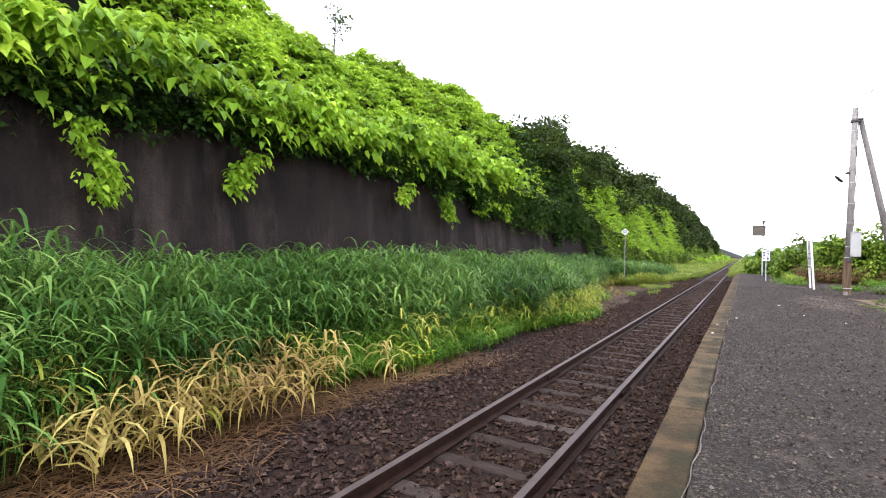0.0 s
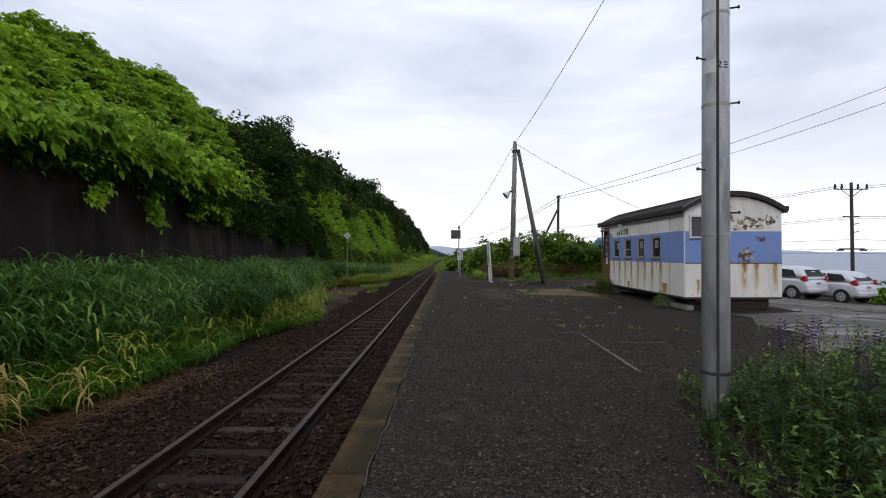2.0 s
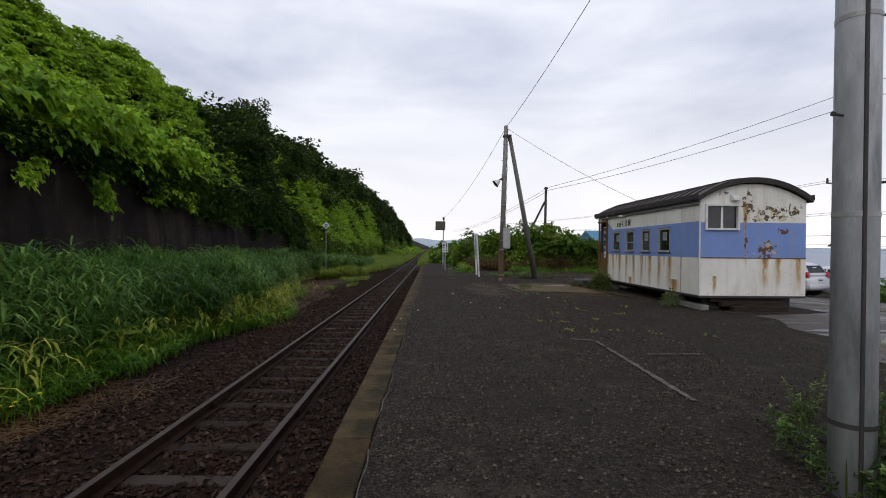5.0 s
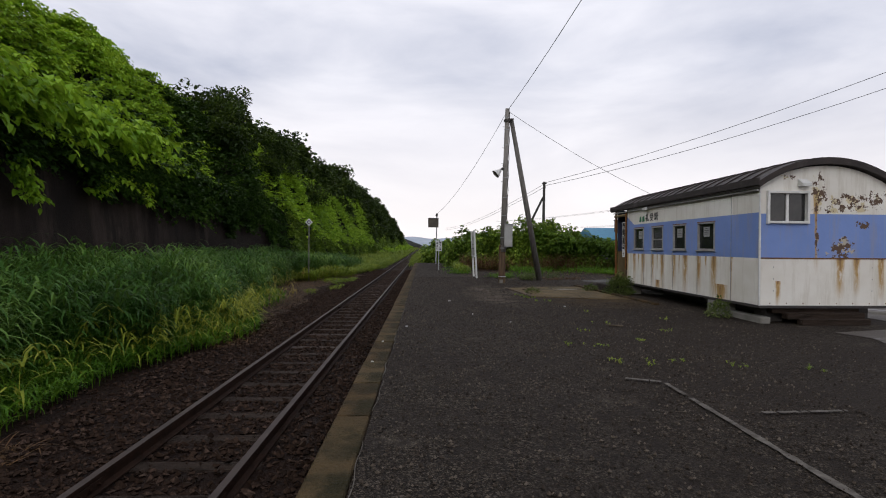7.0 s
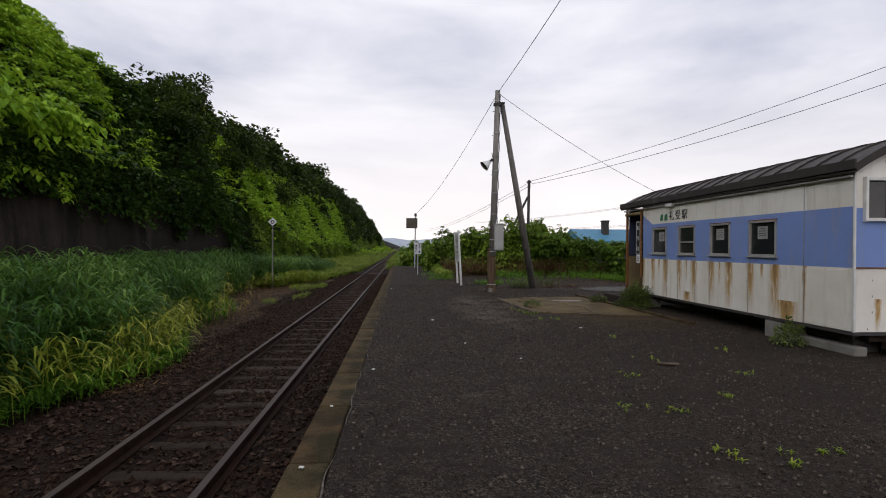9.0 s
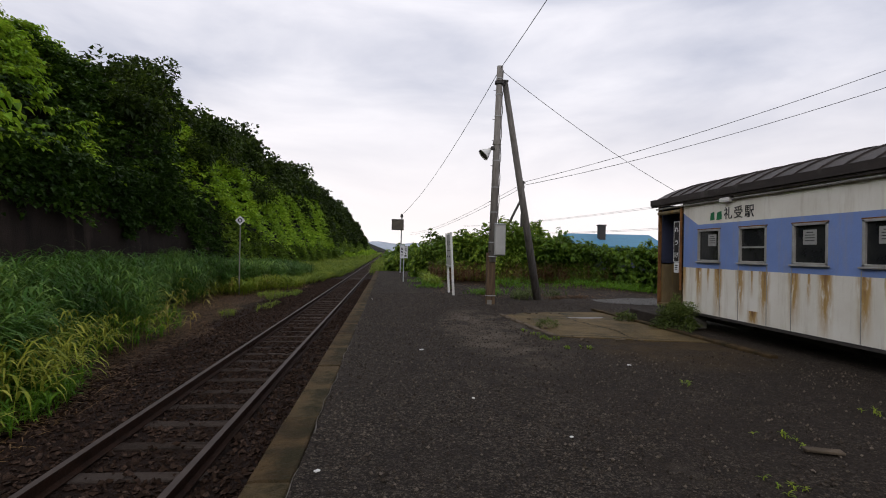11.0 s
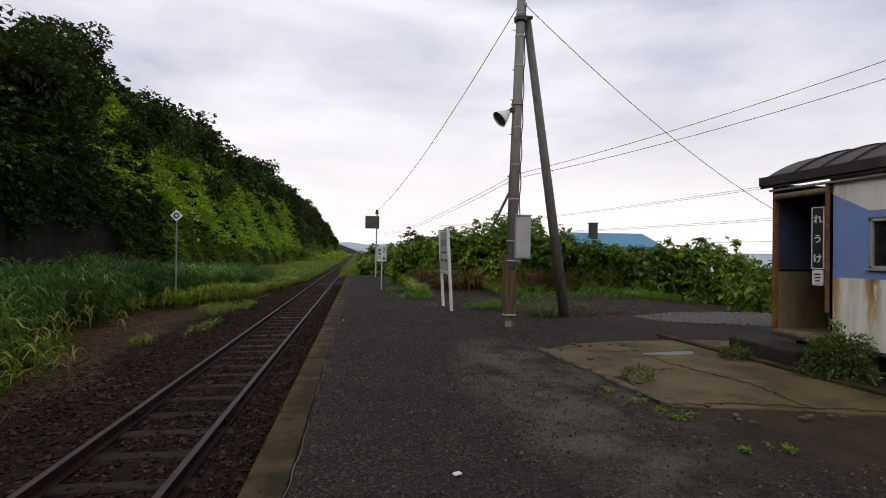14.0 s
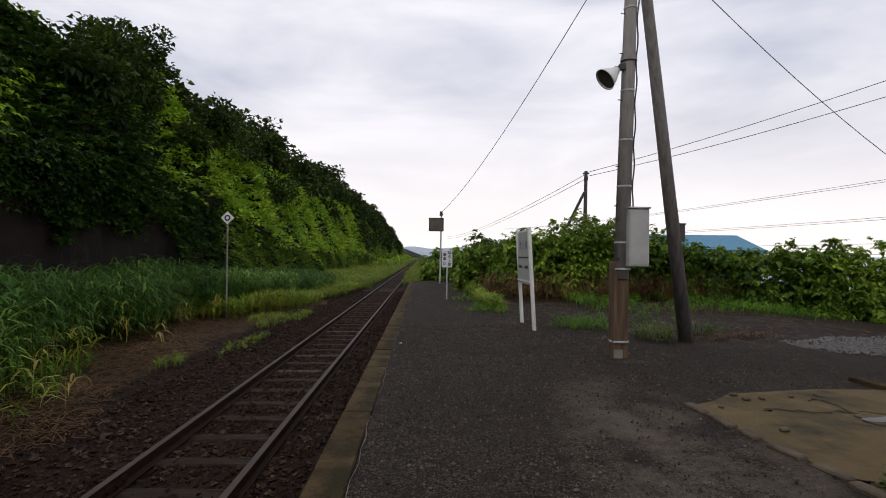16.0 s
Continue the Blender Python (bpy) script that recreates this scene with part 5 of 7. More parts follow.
def hut_paint(name, base_a, base_b, streak_y=(), chips=(), axis=1):
    """Weathered paint on sheet steel: grime, chips down to yellow-brown rust, runs below the sills."""
    m = NT(name)
    tc = m.n.new("ShaderNodeTexCoord")
    sp = m.n.new("ShaderNodeSeparateXYZ")
    m.link(tc.outputs["Object"], sp.inputs[0])
    v = m.coords()
    c = m.mix(m.noise(1.2, 5, 0.6, v), base_a, base_b)
    c = m.mix(m.math('MULTIPLY', m.noise(2.0, 6, 0.7, m.coords((3, 3, 0.35)), 0.5, 0.75), 0.45), c, (0.33, 0.27, 0.17))
    wob = m.math('MULTIPLY', m.math('SUBTRACT', m.noise(3.0, 5, 0.7, m.coords((4, 4, 0.9)), 0.0, 1.0), 0.5), 0.10)
    pos = m.math('ADD', sp.outputs["Y" if axis else "X"], wob)
    run = None
    for sy, wid, z_top, z_low in streak_y:
        d = m.math('ABSOLUTE', m.math('SUBTRACT', pos, sy))
        a = m.math('SUBTRACT', 1.0, m.math('DIVIDE', d, wid), True)
        zf = m.math('DIVIDE', m.math('SUBTRACT', sp.outputs["Z"], z_low), z_top - z_low)
        zf = m.math('MULTIPLY', m.math('MINIMUM', zf, 1.0, True), m.math('LESS_THAN', sp.outputs["Z"], z_top))
        a = m.math('MULTIPLY', a, zf, True)
        run = a if run is None else m.math('MAXIMUM', run, a)
    if run is not None:
        run = m.math('MULTIPLY', run, m.noise(9, 4, 0.6, m.coords((2, 2, 0.4)), 0.30, 0.52), True)
        c = m.mix(m.math('MULTIPLY', run, 2.6, True), c, (0.42, 0.27, 0.10))
        c = m.mix(m.math('MULTIPLY', m.math('SUBTRACT', run, 0.42, True), 2.0, True), c, (0.16, 0.075, 0.03))
    if chips:
        patch = None
        for px, pz, rx_, rz_ in chips:
            u = m.math('DIVIDE', m.math('SUBTRACT', sp.outputs["X"], px), rx_)
            w = m.math('DIVIDE', m.math('SUBTRACT', sp.outputs["Z"], pz), rz_)
            e = m.math('SUBTRACT', 1.0, m.math('ADD', m.math('MULTIPLY', u, u), m.math('MULTIPLY', w, w)), True)
            patch = e if patch is None else m.math('MAXIMUM', patch, e)
        flake = m.noise(5.0, 6, 0.65, v, 0.40, 0.66)
        hit = m.math('MULTIPLY', m.math('SUBTRACT', m.math('MULTIPLY', patch, flake), 0.36, True), 7.0, True)
        c = m.mix(m.math('MULTIPLY', hit, 0.75), c, (0.50, 0.41, 0.20))
        core = m.math('MULTIPLY', m.math('SUBTRACT', m.math('MULTIPLY', patch, m.noise(11.0, 5, 0.65, v, 0.42, 0.66)), 0.33, True), 9.0, True)
        c = m.mix(core, c, (0.085, 0.045, 0.022))
    m.colour(c)
    m.rough(0.6)
    m.bump(m.math('ADD', m.noise(2.0, 4, 0.6, v), m.math('MULTIPLY', m.noise(30, 4, 0.6, v), 0.3)), 0.15, 0.02)
    return m.mat


WINS = ((18.08, 18.76, False), (16.90, 17.56, False), (15.73, 16.37, False), (14.52, 15.21, False))
WZ0, WZ1 = 1.36, 1.98
runs = []
for a, b, _ in WINS:
    runs += [(a + 0.04, 0.15, 1.36, 0.25), (b - 0.04, 0.13, 1.36, 0.35), ((a + b) / 2, 0.04, 1.36, 0.75)]
runs += [(13.93, 0.05, 1.25, 0.2), (19.22, 0.12, 1.9, 0.2), (14.3, 0.28, 0.65, 0.10), (17.2, 0.15, 0.55, 0.2)]
M["hut_white"] = hut_paint("hut_white_paint", (0.76, 0.74, 0.68), (0.66, 0.63, 0.55), runs)
M["hut_blue"] = hut_paint("hut_blue_paint", (0.175, 0.270, 0.57), (0.150, 0.235, 0.50))
M["end_white"] = hut_paint("hut_end_white_paint", (0.75, 0.73, 0.67), (0.66, 0.63, 0.56), ((8.93, 0.07, 2.5, 0.9), (9.4, 0.10, 1.3, 0.4), (9.72, 0.08, 1.3, 0.5), (10.2, 0.08, 1.3, 0.4), (8.2, 0.06, 0.8, 0.3)), ((8.98, 2.5, 0.22, 0.5), (9.55, 2.28, 0.85, 0.26), (10.1, 2.35, 0.28, 0.3), (8.35, 2.74, 0.3, 0.1), (9.3, 2.15, 0.7, 0.1)), 0)
M["end_blue"] = hut_paint("hut_end_blue_paint", (0.175, 0.270, 0.57), (0.150, 0.235, 0.50), ((8.93, 0.03, 2.2, 0.6),), ((9.45, 1.40, 0.36, 0.36), (9.85, 1.85, 0.25, 0.16), (8.95, 1.5, 0.06, 0.4), (9.15, 1.3, 0.1, 0.1)), 0)
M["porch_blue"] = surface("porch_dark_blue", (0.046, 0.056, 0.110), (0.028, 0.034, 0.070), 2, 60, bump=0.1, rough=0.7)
M["porch_brown"] = surface("porch_rusty_panel", (0.24, 0.19, 0.11), (0.12, 0.082, 0.042), 2.5, 60, bump=0.2, rough=0.85, vec_scale=(2, 2, 0.5), spots=(0.28, 0.17, 0.05))

hut = thing("station_hut", "white and blue rusting van-body station hut on concrete blocks", "hut")


def side_wall(x, out, y_lo, y_hi, wins, mats):
    """A long wall with openings through it: paint bands follow the rows."""
    bm = bmesh.new()
    yb = sorted({y_lo, y_hi, 18.42} | {v for a, b, _ in wins for v in (a, b)})
    zb = [HZ0, 1.23, WZ0, WZ1, 2.085, HZ1]
    th = 0.06 * out

    def holed(i, j):
        yc, zc = (yb[i] + yb[i + 1]) / 2, (zb[j] + zb[j + 1]) / 2
        return any(a < yc < b and WZ0 < zc < WZ1 for a, b, _ in wins)

    def corner(i, j):
        z = zb[j]
        if zb[j] == 2.085 and yb[i] == y_hi:
            z = 2.36
        return (yb[i], z)
    vs = {}

    def vert(i, j, k):
        if (i, j, k) not in vs:
            y, z = corner(i, j)
            vs[i, j, k] = bm.verts.new((x + (th if k else 0), y, z))
        return vs[i, j, k]
    nY, nZ = len(yb) - 1, len(zb) - 1
    for i in range(nY):
        for j in range(nZ):
            if holed(i, j):
                continue
            f = bm.faces.new([vert(i, j, 0), vert(i + 1, j, 0), vert(i + 1, j + 1, 0), vert(i, j + 1, 0)])
            f.material_index = 1 if 1 <= j <= 3 else 0
            f = bm.faces.new([vert(i, j, 1), vert(i, j + 1, 1), vert(i + 1, j + 1, 1), vert(i + 1, j, 1)])
            for di, dj, e in ((-1, 0, ((i, j), (i, j + 1))), (1, 0, ((i + 1, j), (i + 1, j + 1))), (0, -1, ((i, j), (i + 1, j))), (0, 1, ((i, j + 1), (i + 1, j + 1)))):
                ni, nj = i + di, j + dj
                if not (0 <= ni < nY and 0 <= nj < nZ) or holed(ni, nj):
                    bm.faces.new([vert(*e[0], 0), vert(*e[1], 0), vert(*e[1], 1), vert(*e[0], 1)])
    bmesh.ops.recalc_face_normals(bm, faces=bm.faces)
    return bm


wall_front = part("side_wall", side_wall(HX0, 1, HY0 + 0.006, HY1, WINS, None), [M["hut_white"], M["hut_blue"]], hut, "white side wall with a blue band and rust runs")
part("side_wall", side_wall(HX1, -1, HY0 + 0.006, HY1, (), None), [M["hut_white"], M["hut_blue"]], hut)


def arch(x):
    """Underside of the roof over the hut's width."""
    t = (x - (HX0 + HX1) / 2) / ((HX1 - HX0) / 2)
    return APEX - 0.02 - (APEX - HZ1) * abs(t) ** 2.1


def end_wall(y, th):
    """An end wall under the curved roof, with the window's opening, in three paint bands."""
    bm = bmesh.new()
    WX0, WX1, Z0, Z1 = 7.98, 8.76, 1.90, 2.46
    xb = sorted({HX0, HX1, WX0, WX1} | set(np.linspace(HX0, HX1, 13).round(3)))
    zb = [HZ0, 1.23, Z0, 2.06, Z1]
    grid = {}

    def vert(x, z, k):
        key = (round(x, 3), round(z, 3), k)
        if key not in grid:
            grid[key] = bm.verts.new((x, y + k * th, z))
        return grid[key]
    for a, b in zip(xb, xb[1:]):
        rows = [(zb[i], zb[i], zb[i + 1], zb[i + 1]) for i in range(4)] + [(Z1, Z1, arch(b), arch(a))]
        for j, (l0, l1, u1, u0) in enumerate(rows):
            hole = WX0 - 1e-4 <= a and b <= WX1 + 1e-4 and j in (2, 3)
            if hole:
                continue
            for k in (0, 1):
                f = bm.faces.new([vert(a, l0, k), vert(b, l1, k), vert(b, u1, k), vert(a, u0, k)])
                f.material_index = 1 if j in (1, 2) else 0
    bmesh.ops.recalc_face_normals(bm, faces=bm.faces)
    return bm


part("end_wall", end_wall(HY0, 0.05), [M["end_white"], M["end_blue"]], hut, "end wall with flaking white and blue paint over rust")
# inner end beside the porch, and the porch itself
inner = merge(box((1.25, 0.05, 1.36), (9.72, HY1 - 0.03, 1.02)), box((HX1 - HX0, 0.05, 0.25), ((HX0 + HX1) / 2, HY1 - 0.03, 2.5)))
part("porch_wall", inner, M["porch_brown"], hut)
part("porch_back", merge(box((0.05, HY2 - HY1, 0.95), (HX1 - 0.04, (HY1 + HY2) / 2, 0.82)), box((HX1 - HX0 - 0.1, 0.04, 0.95), ((HX0 + HX1) / 2 + 0.04, HY2 - 0.02, 0.82))), M["porch_brown"], hut, "rusty brown lower porch panel")
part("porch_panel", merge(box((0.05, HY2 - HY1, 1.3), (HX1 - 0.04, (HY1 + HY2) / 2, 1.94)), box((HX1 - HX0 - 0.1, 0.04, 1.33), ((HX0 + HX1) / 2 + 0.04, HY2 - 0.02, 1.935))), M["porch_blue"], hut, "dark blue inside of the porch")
part("porch_floor", box((HX1 - HX0, HY2 - HY1, 0.06), ((HX0 + HX1) / 2, (HY1 + HY2) / 2, HZ0 + 0.03), 0.01), M["porch_brown"], hut)
for py in (HY1 - 0.02, HY2 - 0.03):
    part("porch_post", box((0.06, 0.06, HZ1 - HZ0), (HX0 + 0.03, py, (HZ0 + HZ1) / 2), 0.006), M["rust"], hut, "rusty corner post")
pipe = tube((HX0 - 0.03, HY1 + 0.02, 2.40), (HX0 - 0.03, HY2 - 0.1, 2.40), 0.045, seg=10)
part("down_pipe", tube((HX0 - 0.02, HY1 + 0.02, 2.50), (HX0 - 0.02, HY1 + 0.02, 0.75), 0.028, seg=8), M["rust"], hut, "rusty vertical pipe at the porch corner")
part("drain_pipe", pipe, M["porch_brown"], hut, "rust-eaten horizontal drain pipe under the porch eave")
part("floor", box((HX1 - HX0 - 0.1, HY1 - HY0 - 0.1, 0.08), ((HX0 + HX1) / 2, (HY0 + HY1) / 2, HZ0 + 0.05)), M["porch_brown"], hut)
# underframe, set back in the shade
frame_bm = merge(*[box((0.14, HY2 - HY0 - 0.5, 0.16), (x, (HY0 + HY2) / 2, HZ0 - 0.09)) for x in (HX0 + 0.35, HX1 - 0.35)], *[box((HX1 - HX0 - 0.4, 0.12, 0.14), ((HX0 + HX1) / 2, y, HZ0 - 0.08)) for y in (HY0 + 0.3, 15.5, 17.5, HY2 - 0.3)])
part("underframe", frame_bm, M["dark_iron"], hut, "black steel underframe")
part("sill_plate", merge(box((0.05, HY2 - HY0, 0.05), (HX0 + 0.02, (HY0 + HY2) / 2, HZ0 - 0.02)), box((HX1 - HX0, 0.05, 0.05), ((HX0 + HX1) / 2, HY0 + 0.02, HZ0 - 0.02))), M["dark_iron"], hut)
# curved roof with a thick dark edge and standing seams
rb = bmesh.new()
xs = np.linspace(HX0 - 0.09, HX1 + 0.09, 17)


def roof_z(x):
    t = (x - (HX0 + HX1) / 2) / ((HX1 - HX0) / 2)
    return APEX - (APEX - HZ1) * abs(t) ** 2.1


ring_lo = [[rb.verts.new((x, y, roof_z(x) + dz)) for x in xs] for y in (HY0 - 0.12, HY2 + 0.14) for dz in (0.0, 0.12)]
for r0, r1 in ((0, 1), (2, 3), (0, 2), (1, 3)):
    for i in range(len(xs) - 1):
        rb.faces.new((ring_lo[r0][i], ring_lo[r0][i + 1], ring_lo[r1][i + 1], ring_lo[r1][i]))
for i in (0, len(xs) - 1):
    rb.faces.new((ring_lo[0][i], ring_lo[1][i], ring_lo[3][i], ring_lo[2][i]))
bmesh.ops.recalc_face_normals(rb, faces=rb.faces)
roof = part("roof", rb, M["roof"], hut, "curved dark brown sheet-metal roof")
for k in range(16):
    yy = HY0 + 0.25 + k * 0.44
    sb_ = bmesh.new()
    low = [[sb_.verts.new((x, yy + s, roof_z(x) + 0.12 + dz)) for x in xs] for s in (-0.012, 0.012) for dz in (-0.01, 0.03)]
    for r0, r1 in ((0, 1), (2, 3), (1, 3)):
        for i in range(len(xs) - 1):
            sb_.faces.new((low[r0][i], low[r0][i + 1], low[r1][i + 1], low[r1][i]))
    part("roof_seam", sb_, M["roof"], roof)
part("eave_board", merge(box((0.025, HY2 - HY0 + 0.26, 0.13), (HX0 - 0.104, (HY0 + HY2) / 2 + 0.01, HZ1 + 0.05)), box((0.025, HY2 - HY0 + 0.26, 0.13), (HX1 + 0.104, (HY0 + HY2) / 2 + 0.01, HZ1 + 0.05))), M["roof"], hut, "dark eave board")
gut = tube((HX0 - 0.045, HY0, HZ1 - 0.1), (HX0 - 0.045, HY2, HZ1 - 0.1), 0.018, seg=8)
part("eave_strip", gut, M["alu"], hut, "pale rusty strip under the eave")

# windows in the side wall
for i, (a, b, _) in enumerate(WINS):
    w = new("window")
    w.parent = hut
    yc, zc = (a + b) / 2, (WZ0 + WZ1) / 2
    bars = [box((0.05, 0.04, WZ1 - WZ0), (HX0 + 0.012, y, zc), 0.004) for y in (a + 0.02, b - 0.02)]
    bars += [box((0.05, b - a, 0.035), (HX0 + 0.012, yc, z), 0.004) for z in (WZ0 + 0.018, WZ1 - 0.018)]
    if i == 1:
        bars.append(box((0.03, b - a - 0.08, 0.03), (HX0 + 0.02, yc, WZ0 + 0.27)))
    part("frame", merge(*bars), M["alu"], w, "dull aluminium window frame")
    part("pane", box((0.008, b - a - 0.07, WZ1 - WZ0 - 0.06), (HX0 + 0.03, yc, zc)), M["glass"], w, "dark dusty window pane")
    part("sill", box((0.06, b - a + 0.06, 0.025), (HX0 - 0.012, yc, WZ0 - 0.012), 0.004), M["alu"], w)
    part("lintel_rust", box((0.012, b - a + 0.03, 0.02), (HX0 - 0.004, yc, WZ1 + 0.008), 0.003), M["rust"], w, "thin line of rust above the window")
    if i != 1:
        py_ = yc + (-0.08 if i == 0 else 0.02)
        part("notice", box((0.004, 0.24, 0.22), (HX0 + 0.022, py_, zc + 0.1)), M["paper"], w, "paper notice taped inside the pane")
        for k in range(4):
            part("notice_bar", box((0.002, 0.17 if k else 0.12, 0.012), (HX0 + 0.0185, py_, zc + 0.17 - 0.04 * k)), M["black"], w)
# repair sheet on the near lower corner
for zz0, zz1, mt in ((HZ0 + 0.01, 1.20, "hut_white"),):
    part("repair_sheet", box((0.008, 0.84, zz1 - zz0), (HX0 - 0.005, HY0 + 0.44, (zz0 + zz1) / 2), 0.002), M[mt], hut, "plain white repair sheet on the lower wall")
part("panel_joint", box((0.006, 0.010, 1.3), (HX0 - 0.003, 13.94, 1.86)), M["alu"], hut)
for yy in (13.94, 15.22, 16.38, 16.89, 17.57, 18.07):
    part("panel_joint", box((0.006, 0.012, WZ0 - HZ0 - 0.06), (HX0 - 0.003, yy, (HZ0 + WZ0) / 2 - 0.02)), M["alu"], hut)
vb = part("vent_box", prism([(-0.10, 0.0), (-0.10, 0.07), (0.0, 0.13), (0.0, 0.0)], 1, 17.72, 17.98, 0.004), M["white"], hut, "white sheet-metal vent hood")
vb.data.transform(Matrix.Translation((HX0 - 0.002, 0, 2.45)))

# end window, sliding, white
ew = new("window")
ew.parent = hut
ex0, ex1, ez0, ez1 = 7.98, 8.76, 1.90, 2.46
fb = [box((0.045, 0.09, ez1 - ez0 + 0.06), (x, HY0 - 0.01, (ez0 + ez1) / 2), 0.004) for x in (ex0 + 0.01, ex1 - 0.01)]
fb += [box((ex1 - ex0 + 0.02, 0.09, 0.045), ((ex0 + ex1) / 2, HY0 - 0.011, z), 0.004) for z in (ez0, ez1)]
fb.append(box((0.05, 0.04, ez1 - ez0), ((ex0 + ex1) / 2, HY0 + 0.012, (ez0 + ez1) / 2)))
part("frame", merge(*fb), M["white"], ew, "white sliding window frame")
for k in (0, 1):
    x0 = ex0 + 0.03 + k * (ex1 - ex0) / 2
    part("pane", box(((ex1 - ex0) / 2 - 0.05, 0.008, ez1 - ez0 - 0.05), (x0 + (ex1 - ex0) / 4 - 0.03, HY0 + 0.02 + 0.012 * k, (ez0 + ez1) / 2)), M["glass"], ew, "dark window pane")
ev = part("end_vent", prism([(0.0, 0.0), (-0.13, 0.0), (-0.13, 0.06), (0.0, 0.15)], 0, 8.56, 8.74, 0.004), M["white"], hut, "white vent hood high on the end wall")
ev.data.transform(Matrix.Translation((0, HY0 - 0.002, 2.57)))
for xx in (8.12, 8.93, 10.02):
    for z in (0.62, 0.84, 1.06) if xx != 8.93 else np.arange(1.3, 2.5, 0.16):
        part("rivet", box((0.014, 0.010, 0.026), (xx, HY0 - 0.005, z), 0.003), M["rust"] if xx == 8.93 else M["alu"], hut)
for xx in np.arange(8.05, 10.3, 0.32):
    part("rivet", box((0.016, 0.010, 0.022), (xx, HY0 - 0.005, 0.385), 0.003), M["rust"], hut)
part("band_strip", box((HX1 - HX0, 0.01, 0.022), ((HX0 + HX1) / 2, HY0 - 0.005, 1.23)), M["rust"], hut, "rusty strip below the blue band")
part("corner_strip", box((0.03, 0.03, HZ1 - HZ0), (HX0 - 0.003, HY0 - 0.003, (HZ0 + HZ1) / 2), 0.004), M["white"], hut)

# name painted on the side: two plain green shapes and three characters; the view from the platform faces +x
face = Matrix(((0, 0, -1, 0), (-1, 0, 0, 0), (0, 1, 0, 0), (0, 0, 0, 1)))
for k, ch in enumerate("礼受駅"):
    words(ch, 0.235, M["black"], Matrix.Translation((HX0 - 0.004, 17.86 - 0.275 * k, 2.235)) @ face, hut, "name_character", 0.003, "", 1.0, 0.001)
jz = 2.225
for ey, ew_ in ((18.31, 0.13), (18.11, 0.15)):
    part("emblem", prism([(ey - ew_ / 2, jz - 0.07), (ey + ew_ / 2, jz - 0.08), (ey + ew_ / 2 - 0.02, jz + 0.06), (ey - ew_ / 2 + 0.01, jz + 0.08)], 0, HX0 - 0.006, HX0 - 0.002), M["green_paint"], hut, "plain green emblem shape")

# hanging name board on the porch post
nb = thing("name_board", "narrow black enamel name board with white characters", "sign")
part("board", box((0.022, 0.16, 0.84), (0, 0, 0), 0.004), M["black"], nb)
part("rim", merge(box((0.026, 0.014, 0.84), (0, 0.08, 0)), box((0.026, 0.014, 0.84), (0, -0.08, 0)), box((0.026, 0.17, 0.014), (0, 0, 0.42)), box((0.026, 0.17, 0.014), (0, 0, -0.42))), M["sign_white"], nb, "white rim of the board")
for k, ch in enumerate("れうけ"):
    words(ch, 0.125, M["sign_white"], Matrix.Translation((-0.013, 0, 0.25 - 0.27 * k)) @ face, nb, "character", 0.002, "", 1.0, 0.003)
part("lower_plate", box((0.02, 0.15, 0.22), (0, 0, -0.545), 0.02), M["sign_white"], nb, "small white plate with dark marks")
for k in range(3):
    part("plate_mark", box((0.004, 0.09 - 0.015 * k, 0.02), (-0.011, 0, -0.50 - 0.045 * k)), M["black"], nb)
nb.matrix_world = pose(HX0 - 0.03, HY1 + 0.15, 1.76, 0, 0, 8)

# blocks and steps the hut stands on
for bx, by, sx, sy, sz in ((7.98, 14.48, 0.26, 0.62, 0.29), (8.0, 19.04, 0.28, 0.34, 0.25), (10.1, 14.6, 0.3, 0.5, 0.25), (10.1, 18.9, 0.3, 0.5, 0.25)):
    tagged(bm_object("concrete_block", box((sx, sy, sz), (bx, by, sz / 2 - 0.01), 0.012), M["concrete"]), "pale concrete block under the hut", "block", "blocks under the hut")
for k in range(3):
    tagged(bm_object("old_timber", box((1.7 - 0.2 * k, 0.16, 0.12), (9.0 + 0.1 * k, HY0 + 0.15 - 0.13 * k, 0.25 - 0.1 * k), 0.012), M["sleeper"]), "dark old timber stacked under the hut's end", "timber", "timbers under the hut")
for bx, by in ((8.3, 13.45), (9.2, 13.4), (10.0, 13.45), (8.7, 16.8), (9.6, 17.0)):
    tagged(bm_object("stone_pad", box((0.4, 0.3, 0.26), (bx, by, 0.12), 0.03), M["dark_iron"]), "dark footing stone in the hut's shade", "stone", "footings under the hut")
tagged(bm_object("concrete_beam", box((0.20, 1.1, 0.14), (8.02, 13.65, 0.05), 0.02), M["concrete"]), "low concrete edge beam beside the hut", "beam")
tagged(bm_object("porch_step", box((0.55, 1.25, 0.24), (7.62, 19.95, 0.11), 0.02), M["bark"]), "dark step before the porch", "step")

# ---- old concrete slab and yard details ----
M["concrete_worn"] = surface("worn_concrete", (0.14, 0.11, 0.08), (0.07, 0.054, 0.038), 5, 50, bump=0.6, dist=0.012)
slab_pts = [(4.40, 20.88), (4.72, 21.05), (5.05, 21.32), (5.5, 21.40), (6.2, 21.52), (6.9, 21.5), (7.6, 21.45), (8.2, 21.3), (7.35, 19.2), (7.15, 18.3), (7.2, 17.2), (6.75, 17.4), (6.3, 17.45), (5.9, 17.62), (5.45, 17.75), (4.95, 17.85), (4.62, 17.97), (4.7, 18.4), (4.60, 18.9), (4.52, 19.6), (4.44, 20.2)]
slab = prism(slab_pts, 2, -0.05, 0.0150, 0.0)
